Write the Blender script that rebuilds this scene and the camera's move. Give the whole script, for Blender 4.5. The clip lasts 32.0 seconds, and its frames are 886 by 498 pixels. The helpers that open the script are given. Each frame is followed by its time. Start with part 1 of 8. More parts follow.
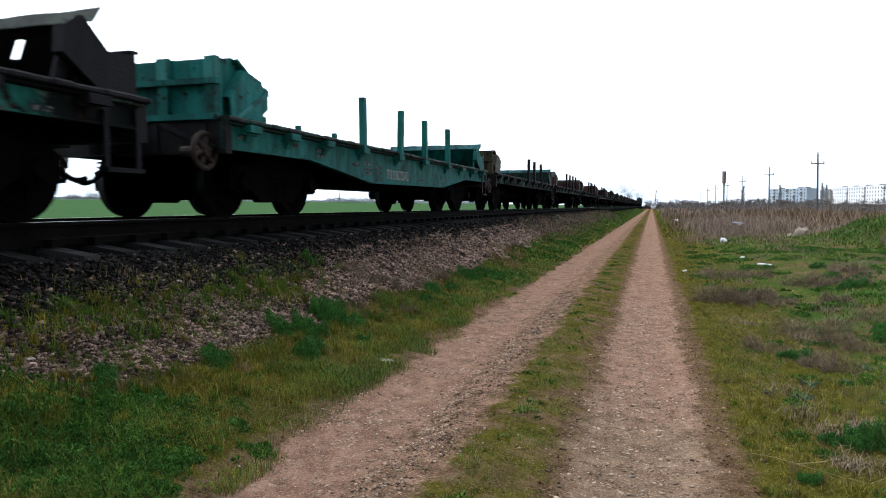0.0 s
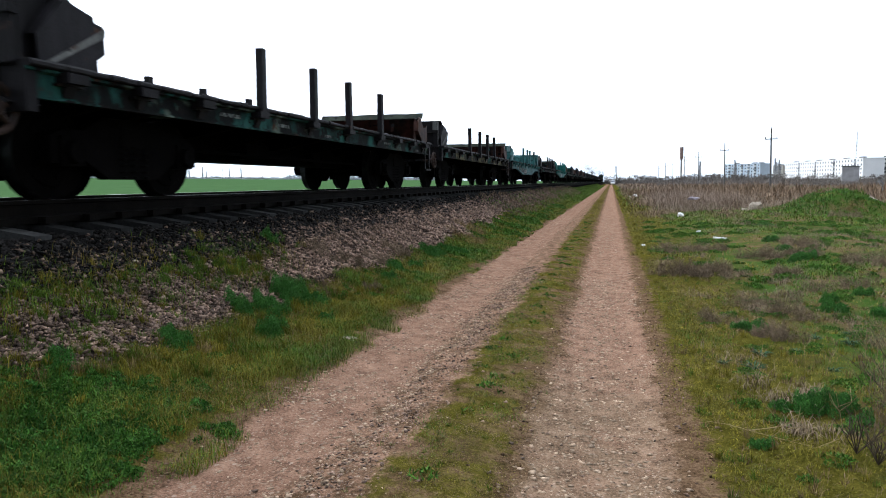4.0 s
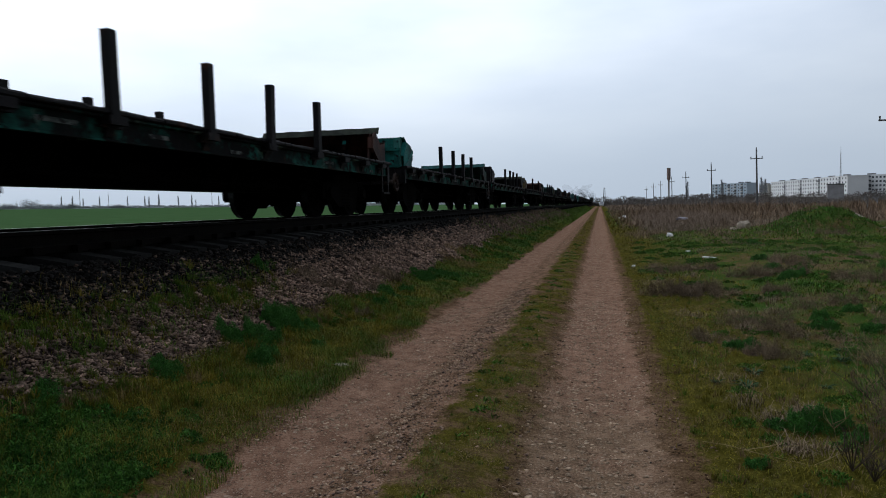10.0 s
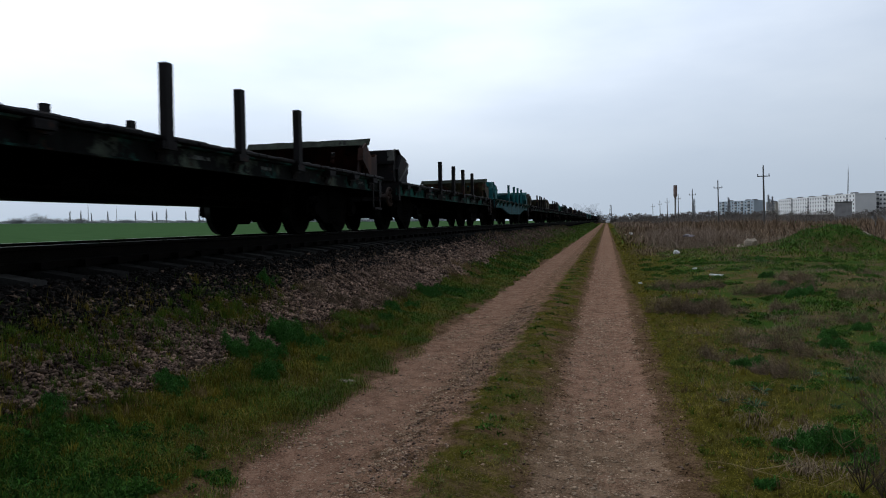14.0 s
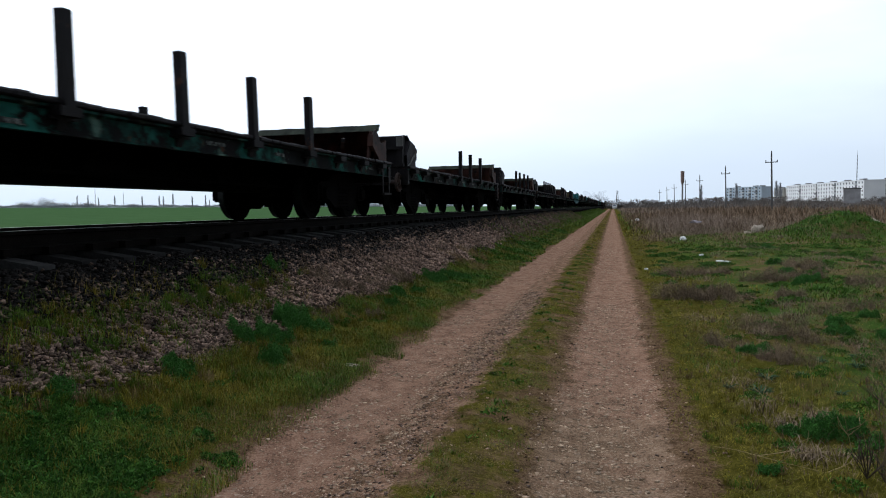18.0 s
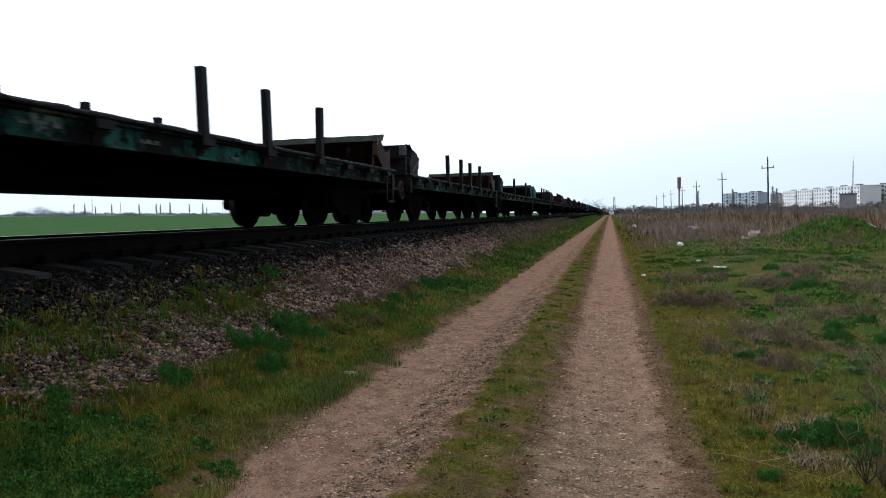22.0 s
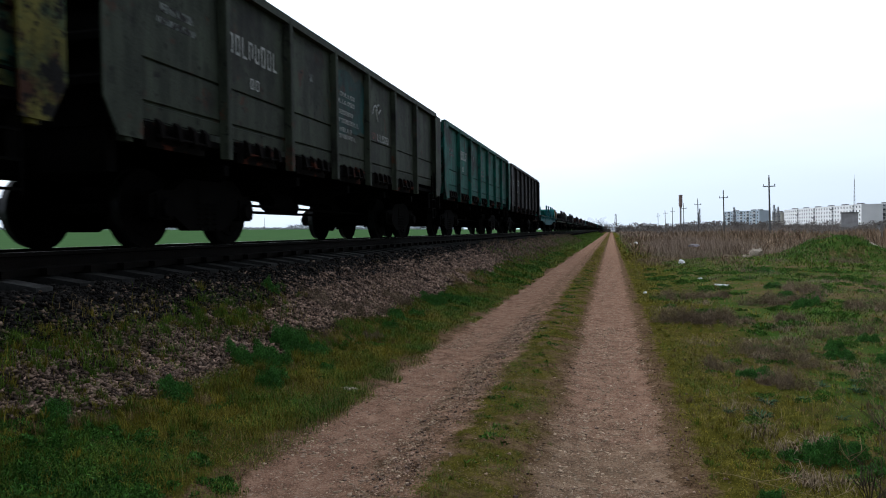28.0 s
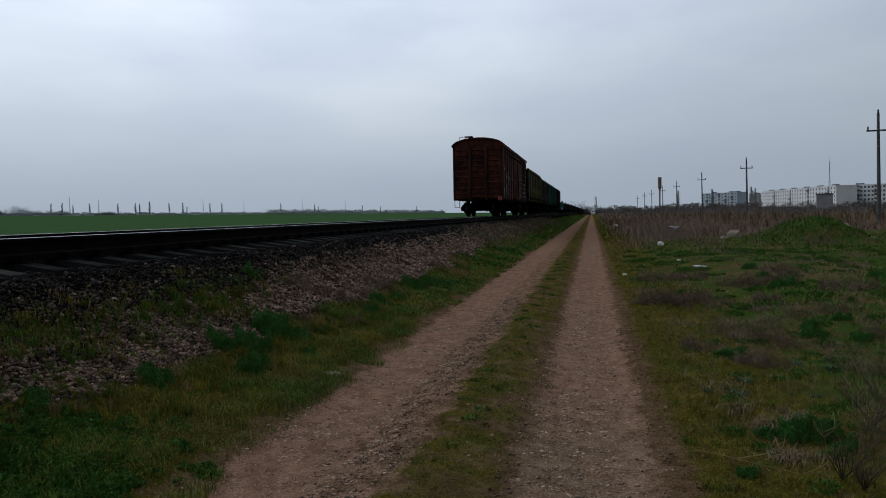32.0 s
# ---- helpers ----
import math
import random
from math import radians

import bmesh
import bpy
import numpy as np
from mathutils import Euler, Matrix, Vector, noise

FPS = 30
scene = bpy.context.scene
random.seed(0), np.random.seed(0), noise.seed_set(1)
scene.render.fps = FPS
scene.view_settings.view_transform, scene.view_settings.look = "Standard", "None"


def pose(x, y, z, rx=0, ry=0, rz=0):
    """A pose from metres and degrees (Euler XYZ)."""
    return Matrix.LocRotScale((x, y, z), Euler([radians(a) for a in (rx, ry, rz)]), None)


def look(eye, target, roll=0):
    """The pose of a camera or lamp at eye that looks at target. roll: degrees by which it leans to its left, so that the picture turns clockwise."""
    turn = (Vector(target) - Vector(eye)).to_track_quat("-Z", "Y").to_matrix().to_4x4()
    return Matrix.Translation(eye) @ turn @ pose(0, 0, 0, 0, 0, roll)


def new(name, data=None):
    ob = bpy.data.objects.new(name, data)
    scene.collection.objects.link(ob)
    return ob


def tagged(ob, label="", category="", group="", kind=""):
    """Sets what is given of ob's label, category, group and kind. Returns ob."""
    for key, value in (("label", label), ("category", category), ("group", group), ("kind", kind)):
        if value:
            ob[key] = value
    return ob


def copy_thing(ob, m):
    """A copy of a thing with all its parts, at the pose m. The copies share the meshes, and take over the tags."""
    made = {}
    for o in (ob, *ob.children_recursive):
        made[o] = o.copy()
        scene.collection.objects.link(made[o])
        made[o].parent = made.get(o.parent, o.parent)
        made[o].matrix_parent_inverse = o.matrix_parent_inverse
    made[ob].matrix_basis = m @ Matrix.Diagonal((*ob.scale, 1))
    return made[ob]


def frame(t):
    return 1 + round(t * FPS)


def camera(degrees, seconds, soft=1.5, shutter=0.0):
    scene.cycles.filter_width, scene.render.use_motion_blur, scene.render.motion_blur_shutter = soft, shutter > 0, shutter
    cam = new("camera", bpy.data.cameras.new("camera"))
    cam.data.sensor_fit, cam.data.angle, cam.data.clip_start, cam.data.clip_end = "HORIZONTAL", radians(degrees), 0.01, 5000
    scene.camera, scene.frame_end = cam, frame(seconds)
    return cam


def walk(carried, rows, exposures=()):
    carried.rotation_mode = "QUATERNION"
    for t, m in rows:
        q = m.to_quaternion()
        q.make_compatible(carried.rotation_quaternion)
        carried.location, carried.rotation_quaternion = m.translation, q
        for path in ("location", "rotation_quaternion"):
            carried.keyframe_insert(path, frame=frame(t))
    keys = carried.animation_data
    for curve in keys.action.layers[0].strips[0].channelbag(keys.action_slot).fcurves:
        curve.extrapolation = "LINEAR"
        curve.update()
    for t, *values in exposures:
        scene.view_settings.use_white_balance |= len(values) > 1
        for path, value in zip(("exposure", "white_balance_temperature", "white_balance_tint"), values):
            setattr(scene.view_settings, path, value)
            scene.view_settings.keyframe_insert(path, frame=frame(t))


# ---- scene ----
cam = camera(66.0, 32.0, soft=1.0, shutter=0.12)

# the camera is hand-held on one spot: seconds, yaw to the left, pitch up, roll
EYE = Vector((0.0, 0.0, 1.5))
TURNS = [
(0, 16.98, -3.61, -0.02), (0.5, 16.98, -3.32, -0.46), (1, 16.83, -3.67, -0.47), (1.5, 15.22, -3.30, 0.39), (2, 13.73, -3.79, 0.07),
(2.5, 13.79, -4.41, -0.46), (3, 13.50, -4.46, -0.53), (3.5, 13.96, -5.09, -0.30), (5.5, 13.11, -6.01, -0.17), (6, 14.29, -5.23, -0.42),
(6.5, 13.30, -4.74, -1.15), (7, 12.07, -4.57, -1.23), (7.5, 11.81, -4.44, -1.03), (8, 12.35, -4.08, -1.47), (8.5, 12.43, -3.70, -1.69),
(9, 12.53, -3.32, -1.44), (9.5, 12.80, -3.53, -1.15), (10, 13.03, -3.55, -1.30), (10.5, 12.93, -3.75, -1.29), (11, 13.01, -3.60, -1.34),
(11.5, 13.17, -3.43, -1.04), (12, 13.01, -3.32, -1.08), (12.5, 13.17, -3.17, -1.17), (13, 13.42, -3.25, -1.37), (13.5, 13.66, -2.83, -1.33),
(14, 13.51, -2.18, -1.05), (14.5, 15.75, -2.78, -1.07), (16.5, 14.22, -2.64, -1.17), (17, 14.48, -3.16, -0.89), (17.5, 14.37, -2.59, -0.89),
(18, 14.02, -3.40, -0.88), (18.5, 14.13, -3.29, -0.91), (19, 14.19, -3.07, -1.25), (19.5, 14.62, -2.70, -1.19), (20, 14.42, -2.37, -1.26),
(20.5, 14.16, -2.62, -1.23), (21, 13.98, -2.77, -1.19), (21.5, 13.92, -2.53, -1.16), (22, 13.80, -2.82, -1.12), (22.5, 13.40, -2.78, -1.21),
(23, 13.47, -2.42, -1.05), (23.5, 13.42, -2.15, -0.96), (24, 13.56, -1.95, -1.11), (24.5, 13.79, -1.66, -1.40), (25, 13.77, -1.74, -0.80),
(25.5, 13.74, -1.50, -0.33), (27.5, 13.76, -1.71, -0.82), (28, 13.89, -1.48, -0.71), (28.5, 14.44, -1.61, -0.83), (29, 14.24, -1.94, -1.26),
(29.5, 13.72, -2.02, -1.29), (30, 13.37, -1.98, -1.39), (30.5, 12.73, -1.88, -1.28), (31, 12.76, -2.02, -1.43), (31.5, 12.71, -2.11, -1.46),
(32, 12.33, -2.88, -1.10),
]


def view(yaw, pitch, roll):
    a, b = radians(yaw), radians(pitch)
    return look(EYE, EYE + Vector((-math.sin(a) * math.cos(b), math.cos(a) * math.cos(b), math.sin(b))), roll)


EXPOSURES = [(0, 1.25), (1, 1.49), (3.5, 1.53), (5.5, 0.47), (6, 0.34), (7, 0.21), (8, 0.11), (9, -0.06), (13, -0.15), (14.5, -0.06), (17, 0.46), (18, 0.45), (19, 0.66), (20, 0.65), (21, 0.70), (22, 0.64), (24, 0.43), (25, 0.31), (28, 0.63), (30, 0.70), (31, 0.12), (31.5, -0.46), (32, -0.61)]
walk(cam, [(t, view(a, b, c)) for t, a, b, c in TURNS], exposures=EXPOSURES)

# ---- sky and light: an overcast afternoon, brighter over the field beyond the railway ----
SUN_ELEVATION, SUN_AZIMUTH = radians(32), radians(-48)
world = bpy.data.worlds.new("overcast")
scene.world = world
world.use_nodes = True


def build_sky():
    nt = world.node_tree
    nt.nodes.clear()
    N, L = nt.nodes.new, nt.links.new
    sky = N("ShaderNodeTexSky")
    sky.sky_type, sky.sun_disc = "NISHITA", False
    sky.sun_elevation, sky.sun_rotation = SUN_ELEVATION, SUN_AZIMUTH
    dim = N("ShaderNodeVectorMath")
    dim.operation = "SCALE"
    dim.inputs[3].default_value = 0.10
    L(sky.outputs[0], dim.inputs[0])
    co = N("ShaderNodeTexCoord")
    mp = N("ShaderNodeMapping")
    mp.inputs["Scale"].default_value = (1.2, 1.2, 4.0)
    L(co.outputs["Generated"], mp.inputs[0])
    cl = N("ShaderNodeTexNoise")
    cl.inputs["Scale"].default_value, cl.inputs["Detail"].default_value, cl.inputs["Roughness"].default_value = 1.6, 5, 0.5
    L(mp.outputs[0], cl.inputs[0])
    ramp = N("ShaderNodeValToRGB")
    ramp.color_ramp.elements[0].position, ramp.color_ramp.elements[1].position = 0.32, 0.72
    ramp.color_ramp.elements[0].color = (0.62, 0.72, 0.89, 1)
    ramp.color_ramp.elements[1].color = (0.98, 1.06, 1.17, 1)
    L(cl.outputs[0], ramp.inputs[0])
    # the veiled sun brightens its side of the cloud layer
    way = Vector((math.sin(SUN_AZIMUTH) * math.cos(SUN_ELEVATION), math.cos(SUN_AZIMUTH) * math.cos(SUN_ELEVATION), math.sin(SUN_ELEVATION)))
    dot = N("ShaderNodeVectorMath")
    dot.operation = "DOT_PRODUCT"
    L(co.outputs["Generated"], dot.inputs[0])
    dot.inputs[1].default_value = way
    glow = N("ShaderNodeMapRange")
    glow.inputs[1].default_value, glow.inputs[2].default_value = -0.3, 1.0
    glow.inputs[3].default_value, glow.inputs[4].default_value = 0.2, 1.75
    L(dot.outputs["Value"], glow.inputs[0])
    veil = N("ShaderNodeVectorMath")
    veil.operation = "SCALE"
    L(ramp.outputs[0], veil.inputs[0])
    L(glow.outputs[0], veil.inputs[3])
    # the cloud layer is thicker and greyer low over the land
    up = N("ShaderNodeSeparateXYZ")
    L(co.outputs["Generated"], up.inputs[0])
    low = N("ShaderNodeMapRange")
    low.interpolation_type = "SMOOTHSTEP"
    low.inputs[1].default_value, low.inputs[2].default_value = -0.05, 0.38
    L(up.outputs[2], low.inputs[0])
    mix = N("ShaderNodeMix")
    mix.data_type = "RGBA"
    mix.inputs[0].default_value = 0.9
    L(dim.outputs[0], mix.inputs[6])
    L(veil.outputs[0], mix.inputs[7])
    murk = N("ShaderNodeVectorMath")
    murk.operation = "SCALE"
    murk.inputs[0].default_value = (0.485, 0.575, 0.69)
    soft = N("ShaderNodeMapRange")
    soft.inputs[1].default_value, soft.inputs[2].default_value = 0.2, 1.65
    soft.inputs[3].default_value, soft.inputs[4].default_value = 0.8, 1.1
    L(glow.outputs[0], soft.inputs[0])
    L(soft.outputs[0], murk.inputs[3])
    deep = N("ShaderNodeMix")
    deep.data_type = "RGBA"
    L(low.outputs[0], deep.inputs[0])
    L(murk.outputs[0], deep.inputs[6])
    L(mix.outputs[2], deep.inputs[7])
    bg = N("ShaderNodeBackground")
    bg.inputs[1].default_value = 1.0
    L(deep.outputs[2], bg.inputs[0])
    out = N("ShaderNodeOutputWorld")
    L(bg.outputs[0], out.inputs[0])


build_sky()
sun = new("sun", bpy.data.lights.new("sun", "SUN"))
sun.data.energy, sun.data.angle, sun.data.color = 0.5, radians(40), (1.0, 0.95, 0.88)
_w = Vector((math.sin(SUN_AZIMUTH) * math.cos(SUN_ELEVATION), math.cos(SUN_AZIMUTH) * math.cos(SUN_ELEVATION), math.sin(SUN_ELEVATION)))
sun.matrix_basis = look(_w * 50, (0, 0, 0))


# ---- materials ----
def tone(c, k):
    return tuple(min(1.0, v * k) for v in c[:3]) + (1,)


def surface(name, colors, scale=4.0, rough=0.8, bump=0.3, fine=40.0, metal=0.0, spots=None, per="none", stretch=(1, 1, 1), spec=0.3, amount=0.5, vary=0.4, streak=0.0, shuffle=False):
    """Colours mixed by two scales of noise, with bump; spots: (colour, size, share) of rust or stains; per: object or island variation."""
    m = bpy.data.materials.new(name)
    m.use_nodes = True
    nt = m.node_tree
    N, L = nt.nodes.new, nt.links.new
    b = nt.nodes["Principled BSDF"]
    co = N("ShaderNodeTexCoord")
    mp = N("ShaderNodeMapping")
    mp.inputs["Scale"].default_value = stretch
    where = co.outputs["Object"]
    if shuffle:
        each = N("ShaderNodeVectorMath")
        each.operation = "MULTIPLY_ADD"
        L(N("ShaderNodeObjectInfo").outputs["Random"], each.inputs[0])
        each.inputs[1].default_value = (31.0, 57.0, 13.0)
        L(where, each.inputs[2])
        where = each.outputs[0]
    L(where, mp.inputs[0])
    big, small = N("ShaderNodeTexNoise"), N("ShaderNodeTexNoise")
    for n, s, d in ((big, scale, 4), (small, fine, 3)):
        n.inputs["Scale"].default_value, n.inputs["Detail"].default_value = s, d
        L(mp.outputs[0], n.inputs[0])
    ramp = N("ShaderNodeValToRGB")
    e = ramp.color_ramp.elements
    e[0].position, e[1].position = 0.3, 0.7
    e[0].color, e[1].color = (*colors[0], 1), (*colors[-1], 1)
    for i, c in enumerate(colors[1:-1]):
        x = e.new(0.3 + 0.4 * (i + 1) / (len(colors) - 1))
        x.color = (*c, 1)
    add = N("ShaderNodeMath")
    add.operation = "MULTIPLY_ADD"
    L(small.outputs[0], add.inputs[0])
    add.inputs[1].default_value = amount
    sub = N("ShaderNodeMath")
    sub.operation = "SUBTRACT"
    L(big.outputs[0], sub.inputs[0])
    sub.inputs[1].default_value = amount * 0.5
    L(sub.outputs[0], add.inputs[2])
    L(add.outputs[0], ramp.inputs[0])
    col = ramp.outputs[0]
    if spots:
        for i, (c, s, share, *edge) in enumerate(spots):
            sn = N("ShaderNodeTexNoise")
            sn.inputs["Scale"].default_value, sn.inputs["Detail"].default_value, sn.inputs["Roughness"].default_value = s, 6, 0.65
            off = N("ShaderNodeVectorMath")
            off.inputs[1].default_value = (7.3 * (i + 1), 3.1, 1.7)
            L(mp.outputs[0], off.inputs[0])
            L(off.outputs[0], sn.inputs[0])
            mr = N("ShaderNodeMapRange")
            mr.inputs[1].default_value, mr.inputs[2].default_value = 0.66 - 0.4 * share, 0.66 - 0.4 * share + (edge[0] if edge else 0.06)
            L(sn.outputs[0], mr.inputs[0])
            mx = N("ShaderNodeMix")
            mx.data_type = "RGBA"
            L(mr.outputs[0], mx.inputs[0])
            L(col, mx.inputs[6])
            mx.inputs[7].default_value = (*c, 1)
            col = mx.outputs[2]
    if streak:
        run = N("ShaderNodeMapping")
        run.inputs["Scale"].default_value = (3.0, 3.4, 0.55)
        L(where, run.inputs[0])
        rn = N("ShaderNodeTexNoise")
        rn.inputs["Scale"].default_value, rn.inputs["Detail"].default_value, rn.inputs["Roughness"].default_value = 1.5, 5, 0.65
        L(run.outputs[0], rn.inputs[0])
        rr = N("ShaderNodeMapRange")
        rr.inputs[1].default_value, rr.inputs[2].default_value, rr.inputs[3].default_value, rr.inputs[4].default_value = 0.34, 0.66, 1 - streak, 1 + 0.6 * streak
        L(rn.outputs[0], rr.inputs[0])
        rs_ = N("ShaderNodeVectorMath")
        rs_.operation = "SCALE"
        L(col, rs_.inputs[0])
        L(rr.outputs[0], rs_.inputs[3])
        col = rs_.outputs[0]
    if per != "none":
        src = N("ShaderNodeObjectInfo").outputs["Random"] if per == "object" else N("ShaderNodeNewGeometry").outputs["Random Per Island"]
        mr = N("ShaderNodeMapRange")
        mr.inputs[3].default_value, mr.inputs[4].default_value = 1 - vary, 1 + vary
        L(src, mr.inputs[0])
        sc = N("ShaderNodeVectorMath")
        sc.operation = "SCALE"
        L(col, sc.inputs[0])
        L(mr.outputs[0], sc.inputs[3])
        col = sc.outputs[0]
    L(col, b.inputs["Base Color"])
    b.inputs["Roughness"].default_value, b.inputs["Metallic"].default_value = rough, metal
    b.inputs["Specular IOR Level"].default_value = spec
    if bump:
        bp = N("ShaderNodeBump")
        bp.inputs["Strength"].default_value, bp.inputs["Distance"].default_value = bump, 0.02
        L(small.outputs[0], bp.inputs["Height"])
        L(bp.outputs[0], b.inputs["Normal"])
    return m


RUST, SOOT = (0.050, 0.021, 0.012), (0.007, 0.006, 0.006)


def paint(name, c, rust=0.35, soot=0.4):
    return surface(name, [tone(c, 0.7)[:3], c, tone(c, 1.25)[:3]], 1.3, 0.7, 0.25, 30, spots=[(RUST, 2.6, rust), (SOOT, 1.1, soot, 0.16), (SOOT, 7.0, 0.16, 0.05)], spec=0.12, streak=0.55, shuffle=True)


def sooty_sill(name, first, second, share=0.36, share2=0.24):
    """Soot-black steel with blotches of older paint showing between the stake pockets."""
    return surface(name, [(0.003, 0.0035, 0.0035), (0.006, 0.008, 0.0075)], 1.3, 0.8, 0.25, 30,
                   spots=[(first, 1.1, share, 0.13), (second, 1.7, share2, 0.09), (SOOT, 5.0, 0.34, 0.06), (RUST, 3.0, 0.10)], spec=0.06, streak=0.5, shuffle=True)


PAINT = {
    "teal": paint("teal_paint", (0.007, 0.105, 0.090), 0.05, 0.3),
    "pale": paint("grey_teal_paint", (0.028, 0.102, 0.100), 0.06, 0.35),
    "blue": paint("blue_teal_paint", (0.012, 0.104, 0.114), 0.05, 0.34),
    "brown": paint("red_brown_paint", (0.048, 0.020, 0.015), 0.3, 0.4),
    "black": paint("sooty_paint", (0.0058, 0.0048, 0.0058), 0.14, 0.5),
    "green": paint("dark_green_paint", (0.008, 0.032, 0.022), 0.2, 0.45),
    "olive": paint("olive_paint", (0.045, 0.040, 0.020), 0.3, 0.4),
    "ochre": paint("ochre_paint", (0.11, 0.083, 0.033), 0.3, 0.35),
    "grey": paint("grey_paint", (0.027, 0.034, 0.023), 0.12, 0.3),
    "sooty": sooty_sill("sooty_green_paint", (0.020, 0.078, 0.068), (0.085, 0.112, 0.090), 0.42, 0.26),
    "sooty_teal": sooty_sill("sooty_teal_paint", (0.016, 0.110, 0.088), (0.10, 0.17, 0.14), 0.46, 0.22),
    "sooty_ochre": sooty_sill("sooty_ochre_paint", (0.120, 0.105, 0.058), (0.015, 0.095, 0.082), 0.46, 0.34),
    "sooty_pale": sooty_sill("sooty_pale_paint", (0.085, 0.105, 0.080), (0.018, 0.070, 0.058), 0.36, 0.34),
    "wine": paint("wine_red_paint", (0.112, 0.025, 0.016), 0.2, 0.36),
    # boxcar ends: a darker copy of the red, shade painted in, plus soot
    "wine_end": paint("shaded_sooty_wine_paint", (0.088, 0.022, 0.014), 0.2, 0.46),
}
TREAD = surface("worn_wheel_tread", [(0.015, 0.015, 0.016), (0.04, 0.04, 0.04)], 6, 0.5, 0.05, 60, metal=1.0)
# undercarriage shade is put into this steel's colour, far below real steel
STEEL = surface("shade_black_steel", [(0.0012, 0.0011, 0.001), (0.0036, 0.0032, 0.003)], 3, 0.9, 0.2, 30, spec=0.02)
RAILTOP = surface("polished_rail_steel", [(0.30, 0.30, 0.31), (0.42, 0.42, 0.42)], 3, 0.4, 0.05, 60, metal=1.0)
# rusty rail sides, with the shade beside the train put into their colour
RAILSIDE = surface("rusty_shaded_rail_steel", [(0.002, 0.0017, 0.0014), (0.006, 0.0048, 0.004)], 3, 0.9, 0.3, 40, spec=0.05)
# sleeper concrete far below its own tone: the train's shade is painted in
CONCRETE = surface("shade_darkened_concrete", [(0.014, 0.014, 0.0135), (0.044, 0.0435, 0.042)], 3, 0.9, 0.4, 30, per="object", spec=0.0)
POLE = surface("pole_concrete", [(0.07, 0.068, 0.065), (0.11, 0.105, 0.10)], 2, 0.9, 0.3, 20)
WHITE = surface("white_marking_paint", [(0.16, 0.17, 0.165), (0.38, 0.38, 0.37)], 6, 0.8, 0.1, 30)
CHALK = surface("worn_stencil_paint", [(0.035, 0.05, 0.046), (0.16, 0.17, 0.16)], 9, 0.85, 0.1, 40, spots=[(SOOT, 14, 0.5)], shuffle=True)
ORANGE = surface("rusty_orange_paint", [(0.013, 0.0075, 0.006), (0.034, 0.017, 0.011)], 8, 0.8, 0.2, 40)


# ---- mesh helpers ----
def box(bm, x0, x1, y0, y1, z0, z1):
    v = [bm.verts.new(p) for p in ((x0, y0, z0), (x1, y0, z0), (x1, y1, z0), (x0, y1, z0), (x0, y0, z1), (x1, y0, z1), (x1, y1, z1), (x0, y1, z1))]
    for f in ((3, 2, 1, 0), (4, 5, 6, 7), (0, 1, 5, 4), (1, 2, 6, 5), (2, 3, 7, 6), (3, 0, 4, 7)):
        bm.faces.new([v[i] for i in f])
    return v


def prism(bm, outline, a0, a1, axis="x"):
    """An outline drawn in the two other axes, swept along one axis."""
    def at(p, q, a):
        return (a, p, q) if axis == "x" else (p, a, q) if axis == "y" else (p, q, a)
    lo, hi = ([bm.verts.new(at(p, q, a)) for p, q in outline] for a in (a0, a1))
    n = len(outline)
    faces = [bm.faces.new(lo), bm.faces.new(hi[::-1])]
    for i in range(n):
        faces.append(bm.faces.new((lo[i], hi[i], hi[(i + 1) % n], lo[(i + 1) % n])))
    bmesh.ops.recalc_face_normals(bm, faces=faces)


def rod(bm, a, b, r0, r1=None, n=8):
    a, b = Vector(a), Vector(b)
    r1 = r0 if r1 is None else r1
    q = (b - a).to_track_quat("Z", "Y")
    ra = [bm.verts.new(a + q @ Vector((r0 * math.cos(i * math.tau / n), r0 * math.sin(i * math.tau / n), 0))) for i in range(n)]
    rb = [bm.verts.new(b + q @ Vector((r1 * math.cos(i * math.tau / n), r1 * math.sin(i * math.tau / n), 0))) for i in range(n)]
    for i in range(n):
        bm.faces.new((ra[i], ra[(i + 1) % n], rb[(i + 1) % n], rb[i]))
    bm.faces.new(ra[::-1])
    bm.faces.new(rb)


def torus(bm, c, R, r, axis="x", n=20, k=6):
    rings = []
    for i in range(n):
        a = i * math.tau / n
        ring = []
        for j in range(k):
            d = j * math.tau / k
            p, q, s = (R + r * math.cos(d)) * math.cos(a), (R + r * math.cos(d)) * math.sin(a), r * math.sin(d)
            ring.append(bm.verts.new(Vector(c) + Vector((s, p, q) if axis == "x" else (p, s, q) if axis == "y" else (p, q, s))))
        rings.append(ring)
    for i in range(n):
        for j in range(k):
            bm.faces.new((rings[i][j], rings[(i + 1) % n][j], rings[(i + 1) % n][(j + 1) % k], rings[i][(j + 1) % k]))


def tube(bm, pts, r, n=5):
    """One bent round bar along points."""
    pts = [Vector(p) for p in pts]
    rings = []
    for i, p in enumerate(pts):
        d = (pts[min(i + 1, len(pts) - 1)] - pts[max(i - 1, 0)]).normalized()
        u = d.orthogonal() if i == 0 else (u - d * u.dot(d)).normalized()
        u = u.normalized()
        w = d.cross(u)
        rings.append([bm.verts.new(p + (u * math.cos(k * math.tau / n) + w * math.sin(k * math.tau / n)) * r) for k in range(n)])
    for a, c in zip(rings, rings[1:]):
        for k in range(n):
            bm.faces.new((a[k], a[(k + 1) % n], c[(k + 1) % n], c[k]))
    bm.faces.new(rings[0][::-1])
    bm.faces.new(rings[-1])


MESHES = {}


